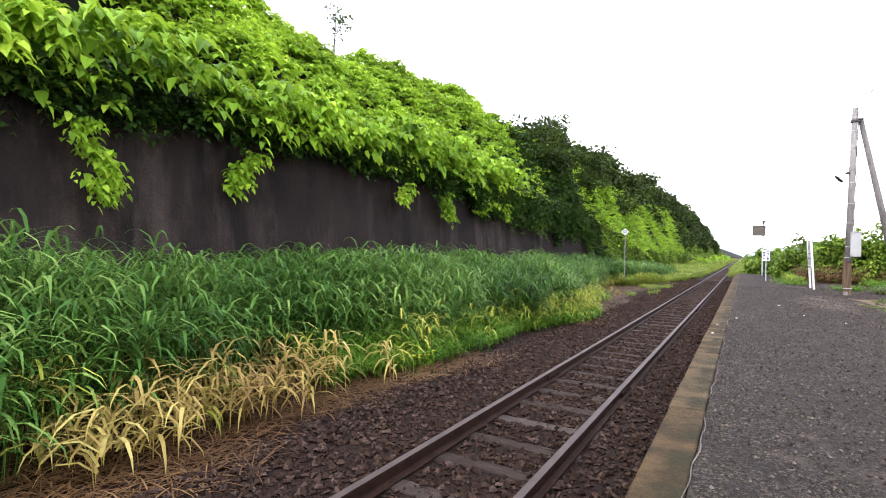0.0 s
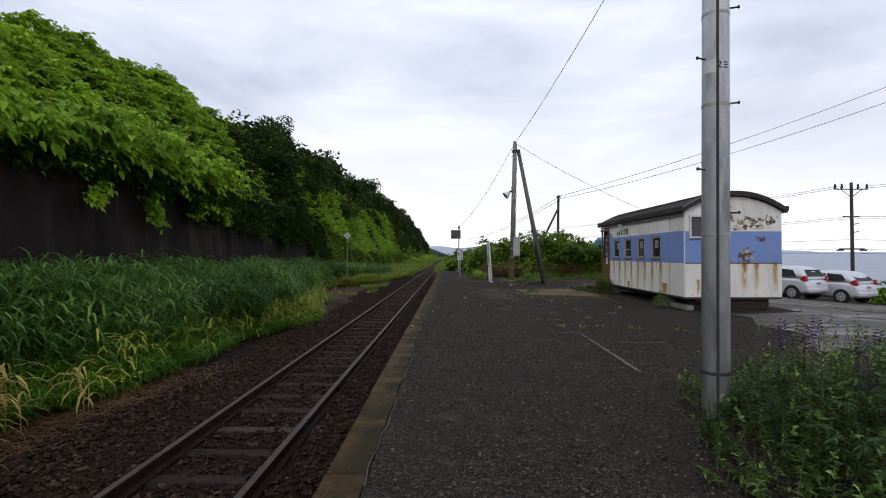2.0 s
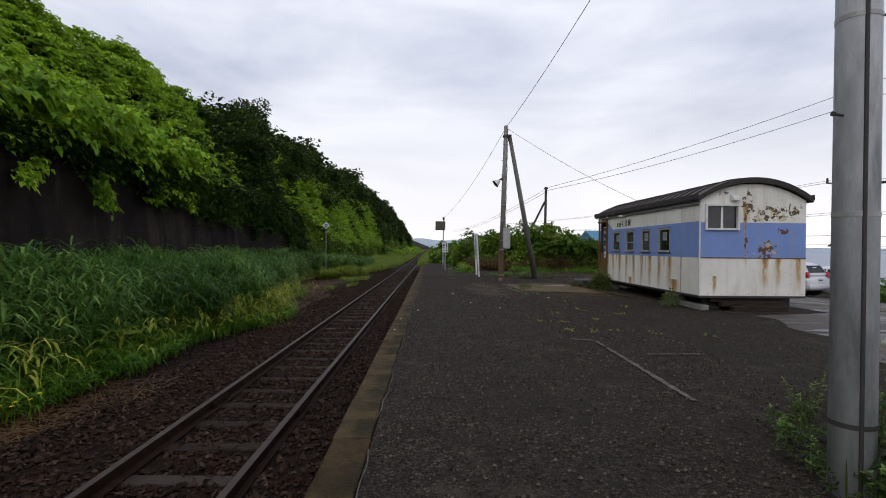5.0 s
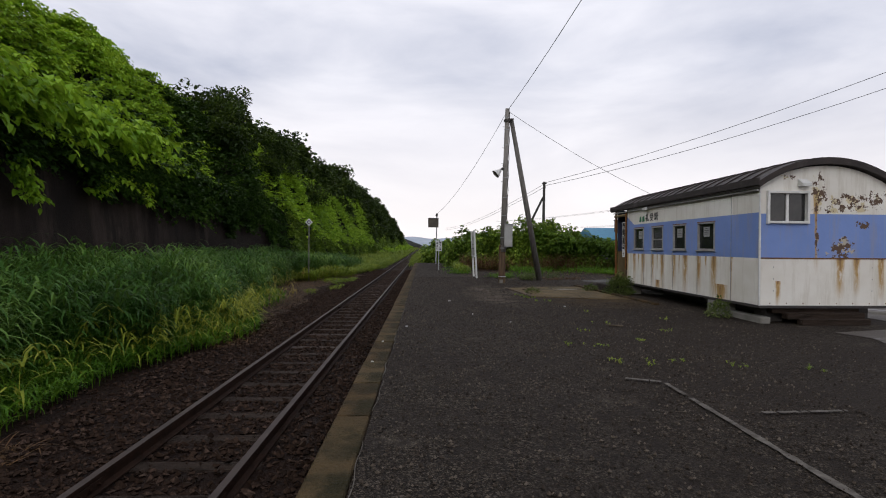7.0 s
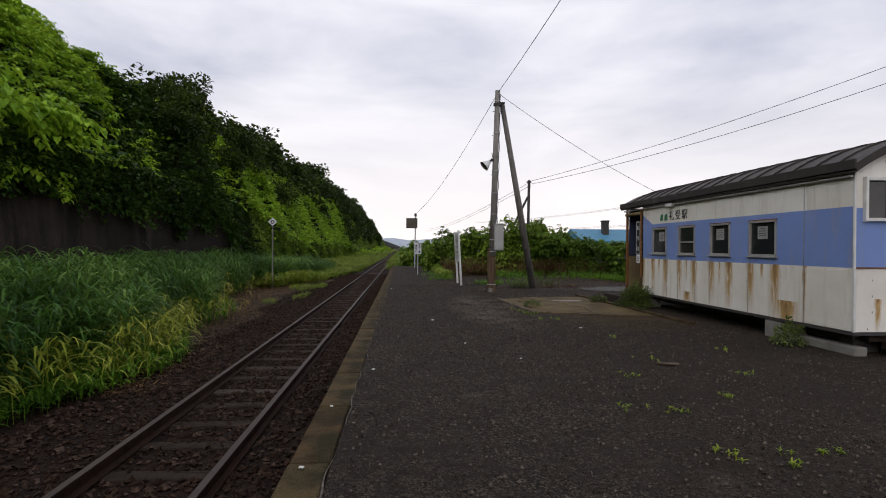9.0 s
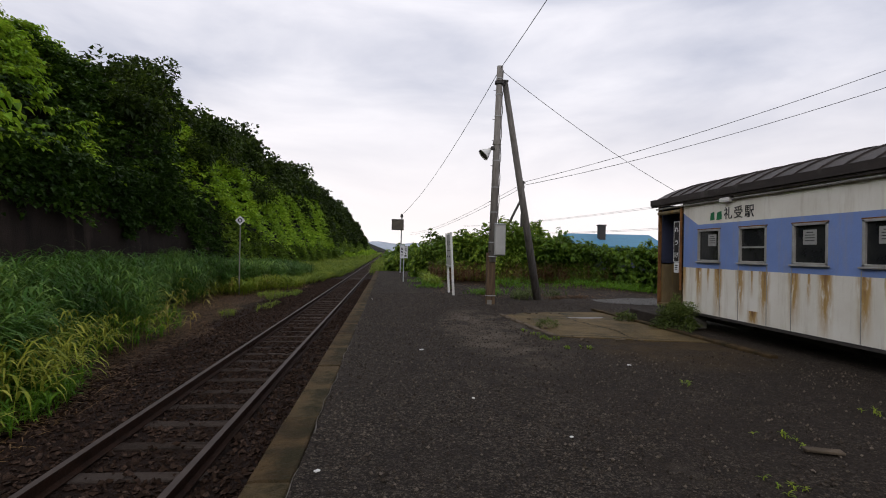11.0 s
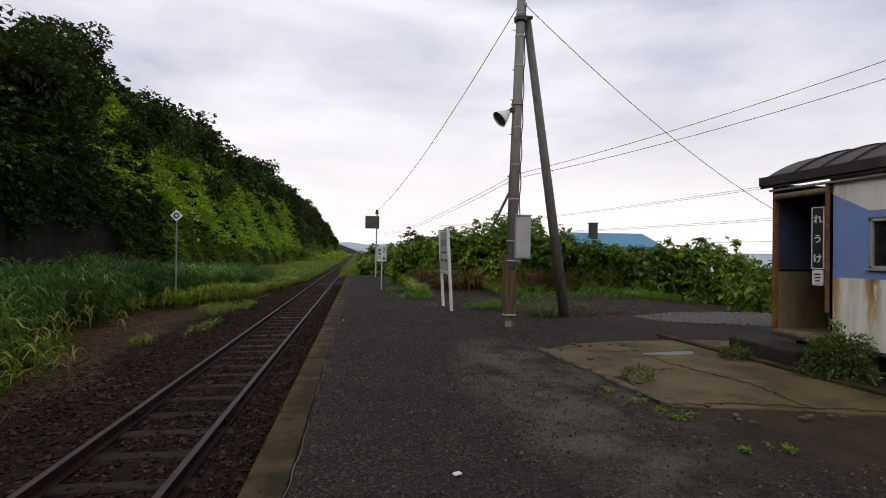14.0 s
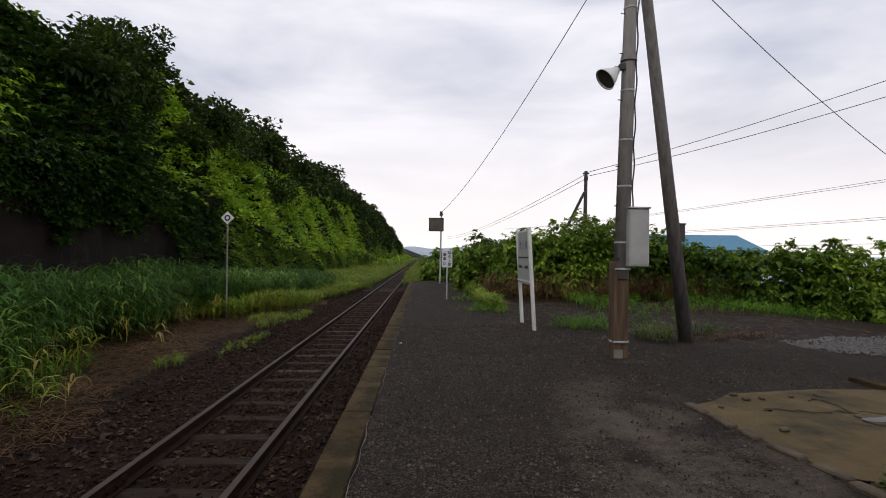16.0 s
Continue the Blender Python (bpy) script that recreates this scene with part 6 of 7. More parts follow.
tagged(bm_object("pavement", slab, M["old_slab"]), "cracked brown concrete slab before the hut", "slab", kind="structure")
kr = random.Random(17)
for k in range(8):
    s = k / 7
    kx, ky = 4.36 + 0.30 * s, 20.75 - 2.6 * s
    ln = kr.uniform(0.18, 0.40)
    tagged(bm_object("kerb_piece", box((0.10, ln, 0.05), (kx + kr.uniform(-0.02, 0.02), ky, 0.012 + kr.uniform(-0.006, 0.008)), 0.012, Matrix.Rotation(radians(6 + kr.uniform(-7, 7)), 4, 'Z')), M["concrete_worn"]), "broken worn concrete kerb piece at the slab's edge", "kerb", "kerb pieces along the slab")
for k in range(26):
    kx, ky = kr.choice(((4.62 + kr.uniform(-0.12, 0.2), kr.uniform(18.0, 20.8)), (kr.uniform(4.6, 6.0), 21.0 + kr.uniform(-0.15, 0.25)), (kr.uniform(4.8, 6.2), 17.6 + kr.uniform(-0.3, 0.3))))
    s = kr.uniform(0.02, 0.06)
    tagged(bm_object("concrete_crumb", box((s, s * 1.4, s * 0.5), (kx, ky, 0.024 + s * 0.15), s * 0.15, Matrix.Rotation(kr.uniform(0, 3), 4, 'Z')), M["concrete_worn"]), "loose crumb of broken concrete on the slab", "rubble", "crumbs of broken concrete")
tagged(bm_object("slab_kerb", prism([(7.0, 22.0), (7.15, 21.95), (7.35, 16.0), (7.2, 16.0)], 2, -0.02, 0.055, 0.01), M["coping"]), "low dark kerb between slab and hut", "kerb")
M["crack"] = surface("dark_crack_fill", (0.025, 0.022, 0.014), (0.04, 0.035, 0.02), 9, 60, bump=0.3)
ck = random.Random(3)
CRACKS = (((5.82, 20.52), (5.78, 19.74)), ((5.78, 19.74), (5.98, 19.09)), ((5.98, 19.09), (6.1, 18.5)), ((6.1, 18.5), (5.97, 17.64)), ((5.0, 20.72), (5.79, 20.64)), ((5.79, 20.64), (6.89, 20.52)), ((5.21, 19.32), (5.63, 19.47)), ((4.51, 19.19), (4.75, 19.03)), ((4.75, 19.03), (4.56, 18.36)), ((4.56, 18.36), (4.6, 17.99)), ((4.6, 17.99), (5.35, 17.94)), ((5.35, 17.94), (6.6, 17.5)), ((6.0, 21.3), (5.82, 20.6)))
for (ax, ay), (bx, by) in CRACKS:
    pts = []
    for i in range(15):
        s = i / 14
        pts.append((ax + (bx - ax) * s + ck.uniform(-0.05, 0.05), ay + (by - ay) * s + ck.uniform(-0.05, 0.05)))
    v, f = [], []
    for i, (x, y) in enumerate(pts):
        w = ck.uniform(0.008, 0.026)
        v += [(x - w, y - w, 0.0185), (x + w, y + w, 0.0185)]
        if i:
            f.append((2 * i - 2, 2 * i - 1, 2 * i + 1, 2 * i))
    ob = tri_mesh("crack", v, f, M["crack"])
    tagged(ob, "mossy crack across the concrete slab", "crack", "cracks in the slab")


def puddle_material():
    m = NT("puddle_water")
    m.colour((0.035, 0.030, 0.030))
    m.rough(0.36)
    m.bsdf.inputs["Specular IOR Level"].default_value = 0.36
    m.bump(m.noise(5, 3, 0.5, m.coords()), 0.12, 0.01)
    return m.mat


M["puddle"] = puddle_material()


def blot(name, cx, cy_, rx_, ry_, z, mat, label, cat, seed, n=28):
    rg = random.Random(seed)
    ph = [rg.uniform(0, 6.28) for _ in range(4)]
    v = [(cx, cy_, z)]
    for i in range(n):
        a = i / n * 6.283
        k = 1 + 0.16 * math.sin(2 * a + ph[0]) + 0.12 * math.sin(3 * a + ph[1]) + 0.08 * math.sin(5 * a + ph[2]) + 0.06 * math.sin(9 * a + ph[3])
        v.append((cx + rx_ * k * math.cos(a), cy_ + ry_ * k * math.sin(a), z))
    return tagged(tri_mesh(name, v, [(0, 1 + i, 1 + (i + 1) % n) for i in range(n)], mat), label, cat)


blot("puddle", 6.25, 20.4, 0.38, 0.14, 0.0200, M["puddle"], "shallow rain puddle on the concrete slab", "puddle", 1)
def pale_stones(x0, x1, y0, y1, count):
    """Loose pale stones strewn on the yard."""
    q = scatter(count, x0, x1, y0, y1)
    q = q[((q[:, 0] - (x0 + x1) / 2) / (x1 - x0) * 2) ** 2 + ((q[:, 1] - (y0 + y1) / 2) / (y1 - y0) * 2) ** 2 < 1 + 0.4 * waves(q[:, 0] * 2, q[:, 1] * 2)]
    k, rr = len(q), 0.012 + 0.022 * RNG.uniform(0, 1, len(q)) ** 1.5
    v = o[None] * rr[:, None, None] * RNG.uniform(0.6, 1.25, (k, 6, 3)) + np.column_stack([q, np.maximum(ground_height(q[:, 0], q[:, 1]) + 0.03, 0.012)])[:, None, :]
    return tagged(tri_mesh("pale_stones", v.reshape(-1, 3), (np.arange(k)[:, None, None] * 6 + of[None]).reshape(-1, 3), M["pale_stone"]), "loose pale grey stones on the yard", "gravel", kind="stuff")


M["pale_stone"] = surface("pale_yard_stone", (0.20, 0.195, 0.19), (0.09, 0.088, 0.085), 30, 60, bump=0.2)
pale_stones(8.2, 12.8, 22.9, 25.5, 4200)
M["pale_gravel"] = surface("pale_gravel", (0.105, 0.098, 0.09), (0.045, 0.04, 0.036), 6, 40, bump=0.8, dist=0.02)

# parking yard: damp asphalt sloping to the shore
av, af = [], []
axs, ays = np.linspace(6.6, 34, 40), np.linspace(-7.5, 24.5, 60)
for y in ays:
    for x in axs:
        xx = max(x, 7.9 + 0.5 * math.sin(y * 0.7) + 0.25 * math.sin(y * 2.3)) if y < 12.5 else max(x, 10.6)
        av.append((xx, y, float(ground_height(np.array(xx), np.array(y))) + 0.034))
for j in range(59):
    for i in range(39):
        af.append((j * 40 + i, j * 40 + i + 1, (j + 1) * 40 + i + 1, (j + 1) * 40 + i))
tagged(tri_mesh("car_park", av, af, M["wet_asphalt"], True), "damp dark asphalt of the station car park", "asphalt", kind="structure")


def gzat(x, y):
    return float(ground_height(np.array(float(x)), np.array(float(y))))


for k, (qx, qy, qa, qb) in enumerate(((9.0, 10.0, 0.75, 0.17), (11.2, 11.9, 0.9, 0.16), (8.1, 7.5, 0.5, 0.09))):
    blot("puddle", qx, qy, qa, qb, gzat(qx, qy) + 0.05, M["puddle"], "shallow rain puddle on the damp car park", "puddle", 3 + k)
tagged(bm_object("parking_kerb", box((6.0, 0.14, 0.12), (13.4, 15.2, gzat(13.4, 15.2) + 0.08), 0.015, Matrix.Rotation(radians(3.1), 4, 'Y')), M["concrete"]), "low concrete kerb along the car park", "kerb")
blot("gravel_patch", 10.2, 24.2, 1.9, 0.8, 0.014, M["pale_gravel"], "pale loose gravel patch on the yard", "gravel", 5)

# worn white lines
for (ax, ay), (bx, by), w in (((4.08, 8.9), (4.02, 5.9), 0.036), ((3.74, 9.1), (4.06, 8.95), 0.04), ((4.47, 7.96), (5.24, 8.0), 0.03)):
    rg = random.Random(ay)
    v, f = [], []
    for i in range(30):
        s = i / 29
        x, y = ax + (bx - ax) * s, ay + (by - ay) * s
        d = Vector((by - ay, ax - bx)).normalized() * w * rg.uniform(0.55, 1.0)
        v += [(x - d.x, y - d.y, 0.0245), (x + d.x, y + d.y, 0.0245)]
        if i and rg.random() > 0.10:
            f.append((2 * i - 2, 2 * i - 1, 2 * i + 1, 2 * i))
    tagged(tri_mesh("painted_line", v, f, M["line_paint"]), "worn white painted line on the yard", "line", "lines on the yard")
for lx, ly, s in ((2.25, 16.7, 0.06), (1.27, 24.5, 0.05), (1.30, 12.6, 0.04), (4.9, 15.6, 0.05), (2.6, 14.2, 0.04), (0.98, 9.9, 0.035), (1.0, 11.2, 0.03), (3.2, 13.1, 0.03)):
    tagged(bm_object("litter_scrap", box((s, s * 0.7, 0.012), (lx, ly, 0.022), 0.004, Matrix.Rotation(lx * 3, 4, 'Z')), M["white"]), "small white scrap lying on the ground", "litter", "scraps on the platform")
tagged(bm_object("broken_board", box((0.26, 0.08, 0.02), (5.0, 12.7, 0.024), 0.004, Matrix.Rotation(radians(-20), 4, 'Z')), M["concrete_worn"]), "short weathered board lying on the gravel", "board")
# loose pebbles on the platform
xy = np.concatenate([scatter(34000, 1.2, 5.4, -0.5, 27, 1.5), scatter(7000, 5.2, 7.6, 5.5, 24)])
xy = xy[(xy[:, 0] < 4.4) | (xy[:, 1] < 16.5) | (xy[:, 1] > 21.6)]
n = len(xy)
r = 0.004 + 0.014 * RNG.uniform(0, 1, n) ** 2.2
sv = o[None] * r[:, None, None] * RNG.uniform(0.6, 1.2, (n, 6, 3))
sv += np.column_stack([xy, 0.008 + r * 0.35 + 0.012 * waves(xy[:, 0] * 2.1, xy[:, 1] * 1.7)])[:, None, :]


def pebble_material():
    m = NT("grey_pebbles")
    geo = m.n.new("ShaderNodeNewGeometry")
    rp = m.n.new("ShaderNodeValToRGB")
    e = rp.color_ramp.elements
    e[0].color, e[1].color = (0.022, 0.017, 0.013, 1), (0.175, 0.145, 0.115, 1)
    x = e.new(0.62); x.color = (0.080, 0.062, 0.047, 1)
    m.link(geo.outputs["Random Per Island"], rp.inputs["Fac"])
    m.colour(m.mix(m.math('MULTIPLY', m.noise(70, 4, 0.6, m.coords()), 0.4), rp.outputs["Color"], (0.03, 0.024, 0.018)))
    m.rough(0.85)
    m.bsdf.inputs["Specular IOR Level"].default_value = 0.15
    return m.mat


M["pebbles"] = pebble_material()
tagged(tri_mesh("platform_pebbles", sv.reshape(-1, 3), (np.arange(n)[:, None, None] * 6 + of[None]).reshape(-1, 3), M["pebbles"]), "small loose grey pebbles on the platform", "pebbles", kind="stuff")

# ---- poles ----
M["pole_zinc"] = surface("weathered_zinc", (0.72, 0.73, 0.75), (0.48, 0.49, 0.51), 3, 70, bump=0.25, dist=0.004, rough=0.55, spots=(0.29, 0.295, 0.31), spot_scale=2.2, spot_lo=0.5, spot_hi=0.72, vec_scale=(4, 4, 0.8))
sp_ = thing("steel_pole", "grey galvanised steel pole with bands and step bolts", "pole")
SB, ST = Vector((4.025, 4.15, -0.1)), Vector((4.075, 4.17, 7.2))
part("shaft", tube(SB, ST, 0.116, 0.102, 24), M["pole_zinc"], sp_, smooth=True)


def on_pole(p, q, z):
    p, q = Vector(p), Vector(q)
    return p.lerp(q, (z - p.z) / (q.z - p.z))


for z in (0.42, 1.62, 2.75, 3.55):
    c = on_pole(SB, ST, z)
    part("band", tube(c - Vector((0, 0, 0.014)), c + Vector((0, 0, 0.014)), 0.119 - 0.002 * z, seg=24), M["dark_iron"] if z < 1 else M["alu"], sp_)
for z, a in ((1.80, 12), (2.18, 195), (2.76, 15), (3.15, 190), (3.6, 15)):
    c = on_pole(SB, ST, z)
    d = Vector((math.cos(radians(a)), -0.25, 0.06))
    part("step_bolt", merge(tube(c + d * 0.09, c + d * 0.185, 0.008, seg=8), tube(c + d * 0.18, c + d * 0.19, 0.015, seg=8)), M["dark_iron"], sp_)
c = on_pole(SB, ST, 3.08)
lb = bmesh.new()
ang = [radians(a) for a in range(-190, -69, 10)]
lo_, hi_ = [lb.verts.new(c + Vector((0.1125 * math.cos(a), 0.1125 * math.sin(a), -0.055))) for a in ang], [lb.verts.new(c + Vector((0.1125 * math.cos(a), 0.1125 * math.sin(a), 0.055))) for a in ang]
for i in range(len(ang) - 1):
    lb.faces.new((lo_[i], lo_[i + 1], hi_[i + 1], hi_[i]))
part("label", lb, M["sign_white"], sp_, "white numbered band round the pole")
fm = Matrix.Translation(c + Vector((-0.025, -0.1125, 0))) @ Matrix.Rotation(radians(90), 4, 'X') @ Matrix.Rotation(radians(-14), 4, 'Y')
words("2", 0.085, M["black"], fm, sp_, "label_digit", 0.001)
for dx in (0.028,):
    part("label_mark", merge(*[box((0.03, 0.004, 0.008), (c.x + dx, c.y - 0.112, c.z + k * 0.022)) for k in (-1, 0, 1)]), M["black"], sp_)
# added dark rod, no real pipe: draws the shade line down the shaft
pole_stripe = tube((SB.x - 0.037, SB.y - 0.108, 0), (ST.x - 0.033, ST.y - 0.096, 7.0), 0.012, seg=8)
part("shade_stripe", pole_stripe, M["dark_iron"], sp_)

lp = thing("lamp_pole", "weathered grey pole with a lamp, cabinet and cables", "pole")
LB, LT = Vector((4.62, 23.45, -0.1)), Vector((4.77, 23.30, 6.70))
part("post_base", merge(box((0.24, 0.20, 1.55), (4.625, 23.45, 0.68), 0.015)), M["post_wood"], lp, "brown stained wooden stump post")
part("shaft", tube(on_pole(LB, LT, 1.2), LT, 0.115, 0.085, 14), M["pole_conc"], lp, smooth=True)
part("upper_shaft", tube(on_pole(LB, LT, 4.5), on_pole(LB, LT, 4.62), 0.125, 0.105, 14), M["pole_conc"], lp)
part("foot_plate", box((0.13, 0.02, 0.13), (4.58, 23.33, 0.07)), M["concrete"], lp, "pale patch at the post's foot")
for z in (0.25, 1.35, 1.75, 2.6, 3.3, 4.05, 4.55, 5.3, 5.9, 6.35):
    c = on_pole(LB, LT, z)
    part("clamp", tube(c - Vector((0, 0, 0.012)), c + Vector((0, 0, 0.012)), 0.145 if z < 1.5 else 0.122 - 0.004 * z, seg=14), M["steel"], lp)
for z in (2.3, 2.9, 3.9, 4.6, 5.2, 6.0):
    c = on_pole(LB, LT, z)
    part("step_bolt", tube(c + Vector((-0.09, -0.03, 0)), c + Vector((-0.16, -0.05, 0)), 0.008, seg=6), M["dark_iron"], lp)
cb = bmesh.new()
prev = None
for i in range(40):
    z = 1.5 + i * 0.13
    c = on_pole(LB, LT, z) + Vector((0.125 - 0.003 * i * 0.3 + 0.012 * math.sin(i * 1.3), -0.05, 0))
    if prev is not None:
        tube(prev, c, 0.012, seg=5, bm=cb)
    prev = c
part("cable", cb, M["dark_iron"], lp, "black cable strapped down the pole")
# enamel lamp shade
lc = on_pole(LB, LT, 4.36)
arm = merge(tube(lc + Vector((-0.08, -0.03, 0.05)), lc + Vector((-0.24, -0.10, 0.0)), 0.022, seg=8), box((0.09, 0.07, 0.10), tuple(lc + Vector((-0.12, -0.06, 0.03))), 0.01))
part("bracket", arm, M["dark_iron"], lp)
sh = bmesh.new()
rings = []
axis = Vector((-0.74, -0.12, -0.62)).normalized()
tq = axis.to_track_quat('Z', 'Y').to_matrix()
s0 = lc + Vector((-0.20, -0.09, -0.02))
for d_, r_ in ((0.0, 0.05), (0.06, 0.075), (0.14, 0.12), (0.24, 0.165), (0.27, 0.175), (0.255, 0.165), (0.14, 0.11)):
    rings.append([sh.verts.new(s0 + tq @ Vector((r_ * math.cos(a), r_ * math.sin(a), d_))) for a in np.linspace(0, 6.283, 19)[:-1]])
for r0, r1 in zip(rings, rings[1:]):
    for i in range(18):
        sh.faces.new((r0[i], r0[(i + 1) % 18], r1[(i + 1) % 18], r1[i]))
sh.faces.new(rings[0])
sh.faces.new(rings[-1][::-1])
for f in sh.faces:
    f.material_index = 1 if f.calc_center_median().z < -99 else 0
shade = part("shade", sh, [M["white"]], lp, "white enamel bell lamp shade", True)
part("shade_inside", tube(s0 + axis * 0.2, s0 + axis * 0.245, 0.145, 0.16, 18), M["plate"], shade, "dull grey inside of the shade")
cab = part("cabinet", box((0.30, 0.24, 0.86), (4.83, 23.30, 1.82), 0.008), M["box_grey"], lp, "light grey metal switch cabinet")
part("cabinet_door", box((0.27, 0.012, 0.81), (4.83, 23.174, 1.82), 0.004), M["box_grey"], cab)
part("cabinet_hood", box((0.33, 0.28, 0.025), (4.83, 23.29, 2.262), 0.005), M["steel"], cab)
for z in (2.1, 1.5):
    part("cabinet_bracket", box((0.2, 0.05, 0.04), (4.66, 23.35, z)), M["dark_iron"], lp)

bp = thing("brace_pole", "leaning dark grey brace pole against the lamp pole", "pole")
part("shaft", tube((6.44, 24.88, -0.1), (4.94, 23.45, 6.35), 0.125, 0.08, 14), M["pole_wood"], bp, smooth=True)
part("joint_band", merge(tube(tuple(on_pole(LB, LT, 6.2)), tuple(on_pole(LB, LT, 6.28)), 0.13, seg=14), box((0.3, 0.06, 0.05), tuple(on_pole(LB, LT, 6.3) + Vector((0.1, 0, 0))))), M["dark_iron"], bp)

# station notice board on two white posts
nbd = thing("notice_board", "white-framed station board on two white posts", "sign")
for y in (26.15, 27.45):
    part("post", tube((3.93, y, -0.05), (3.80, y, 2.12), 0.042, seg=10), M["white"], nbd)
part("crossbar", tube((3.88, 26.15, 0.95), (3.88, 27.45, 0.95), 0.035, seg=8), M["white"], nbd)
part("board", box((0.03, 1.24, 1.05), (3.83, 26.8, 1.53), 0.004, None), M["box_grey"], nbd, "pale grey board with faded characters")
part("board_rim", merge(box((0.04, 1.30, 0.04), (3.83, 26.8, 2.07)), box((0.04, 1.30, 0.04), (3.83, 26.8, 1.0))), M["white"], nbd)
for k, ch in enumerate("れうけ"):
    words(ch, 0.22, M["black"], Matrix.Translation((3.812, 27.1 - 0.3 * k, 1.75)) @ face, nbd, "character", 0.001)
part("board_line", box((0.004, 1.1, 0.03), (3.813, 26.8, 1.5)), M["black"], nbd)
for k in range(2):
    part("board_mark", box((0.004, 0.32, 0.06), (3.813, 27.1 - 0.62 * k, 1.3)), M["black"], nbd)
st = bmesh.new()
tube((3.95, 26.1, 0.4), (4.2, 25.95, 0.0), 0.012, seg=6, bm=st)
part("stay", st, M["dark_iron"], nbd)

# small boarding sign, white with two columns of dark characters
ss = thing("boarding_sign", "small white sign plate with dark characters on a post", "sign", at=(2.47, 33.6, 0))
part("post", tube((0, 0.02, -0.05), (0, 0.02, 1.70), 0.025, seg=8), M["steel"], ss)
part("plate", box((0.36, 0.02, 0.60), (0, -0.01, 1.42), 0.004), M["sign_white"], ss)
flat = Matrix.Rotation(radians(90), 4, 'X')
for col, text in ((0.085, "増毛方面"), (-0.085, "乗車口")):
    for k, ch in enumerate(text):
        words(ch, 0.125, M["black"], Matrix.Translation((col, -0.022, 1.625 - (0.135 if len(text) == 4 else 0.15) * k - (0 if len(text) == 4 else 0.07))) @ flat, ss, "character", 0.002, "", 1.0, 0.003)
# square plate on a tall post at the platform's end
ms = thing("square_signal_plate", "dark square plate on a tall grey post", "sign", at=(2.45, 43.6, 0))
part("post", tube((0.1, 0.04, -0.05), (0.16, 0.04, 3.95), 0.045, seg=8), M["steel"], ms)
part("plate", box((0.76, 0.05, 0.68), (-0.12, -0.02, 3.22), 0.01), M["plate"], ms, "dark brownish square face")
part("plate_rim", merge(box((0.80, 0.07, 0.05), (-0.12, -0.02, 3.56)), box((0.80, 0.07, 0.05), (-0.12, -0.02, 2.88)), box((0.05, 0.07, 0.7), (-0.50, -0.02, 3.22)), box((0.05, 0.07, 0.7), (0.26, -0.02, 3.22))), M["dark_iron"], ms)
part("cap", tube((0.15, 0.04, 3.72), (0.15, 0.04, 3.95), 0.10, 0.07, 8), M["dark_iron"], ms)
# diamond distance marker
mk = thing("diamond_marker", "white diamond marker with a dark ring on a thin post", "sign", at=(-4.96, 33.2, 0))
part("post", tube((0, 0.03, -0.7), (0, 0.03, 2.75), 0.028, seg=8), M["pole_conc"], mk)
part("plate", box((0.31, 0.02, 0.31), (0, 0, 2.72), 0.004, Matrix.Rotation(radians(45), 4, 'Y')), M["sign_white"], mk)
ringm = bmesh.new()
ro = [[ringm.verts.new((r_ * math.cos(a), -0.014, 2.72 + r_ * math.sin(a))) for a in np.linspace(0, 6.283, 21)[:-1]] for r_ in (0.055, 0.10)]
for i in range(20):
    ringm.faces.new((ro[0][i], ro[0][(i + 1) % 20], ro[1][(i + 1) % 20], ro[1][i]))
part("ring", ringm, M["black"], mk, "dark painted ring")

# ---- far poles and wires ----
fp = thing("far_pole", "dark wooden pole with a slanting brace behind the thicket", "pole")
part("shaft", tube((12.2, 49.0, -1), (12.3, 49.0, 7.2), 0.15, 0.11, 8), M["dark_iron"], fp)
part("brace", tube((9.2, 49.4, -0.5), (12.2, 49.0, 5.8), 0.12, 0.09, 8), M["dark_iron"], fp)
part("insulator", merge(tube((12.1, 49, 7.05), (12.5, 49, 7.05), 0.06, seg=6), tube((12.2, 49, 6.7), (12.4, 49, 6.7), 0.14, seg=6)), M["dark_iron"], fp)
up_ = thing("utility_pole", "dark grey utility pole with crossarms and transformer fittings", "pole")
UX, UY = 31.8, 38.0
part("shaft", tube((UX, UY, -6), (UX - 0.1, UY, 6.85), 0.15, 0.10, 10), M["dark_iron"], up_)
part("crossarm", box((2.5, 0.07, 0.07), (UX - 0.1, UY, 6.35), 0.015), M["dark_iron"], up_)
part("crossarm", box((1.2, 0.1, 0.1), (UX - 0.1, UY, 4.3), 0.02), M["dark_iron"], up_)
part("crossarm", box((1.9, 0.1, 0.1), (UX - 0.1, UY, 1.9), 0.02), M["dark_iron"], up_)
for k in (-1.2, -0.7, 0.5, 1.15):
    part("insulator", tube((UX - 0.1 + k, UY, 6.4), (UX - 0.1 + k, UY, 6.75), 0.09, 0.06, 6), M["dark_iron"], up_)
for k in (-1, 1):
    part("arm_brace", tube((UX - 0.1, UY, 5.75), (UX - 0.1 + k * 0.75, UY, 6.32), 0.025, seg=6), M["dark_iron"], up_)
    part("bracket", tube((UX - 0.1, UY, 3.4 + 0.3 * k), (UX + 0.35, UY - 0.1, 3.5 + 0.3 * k), 0.03, seg=6), M["dark_iron"], up_)
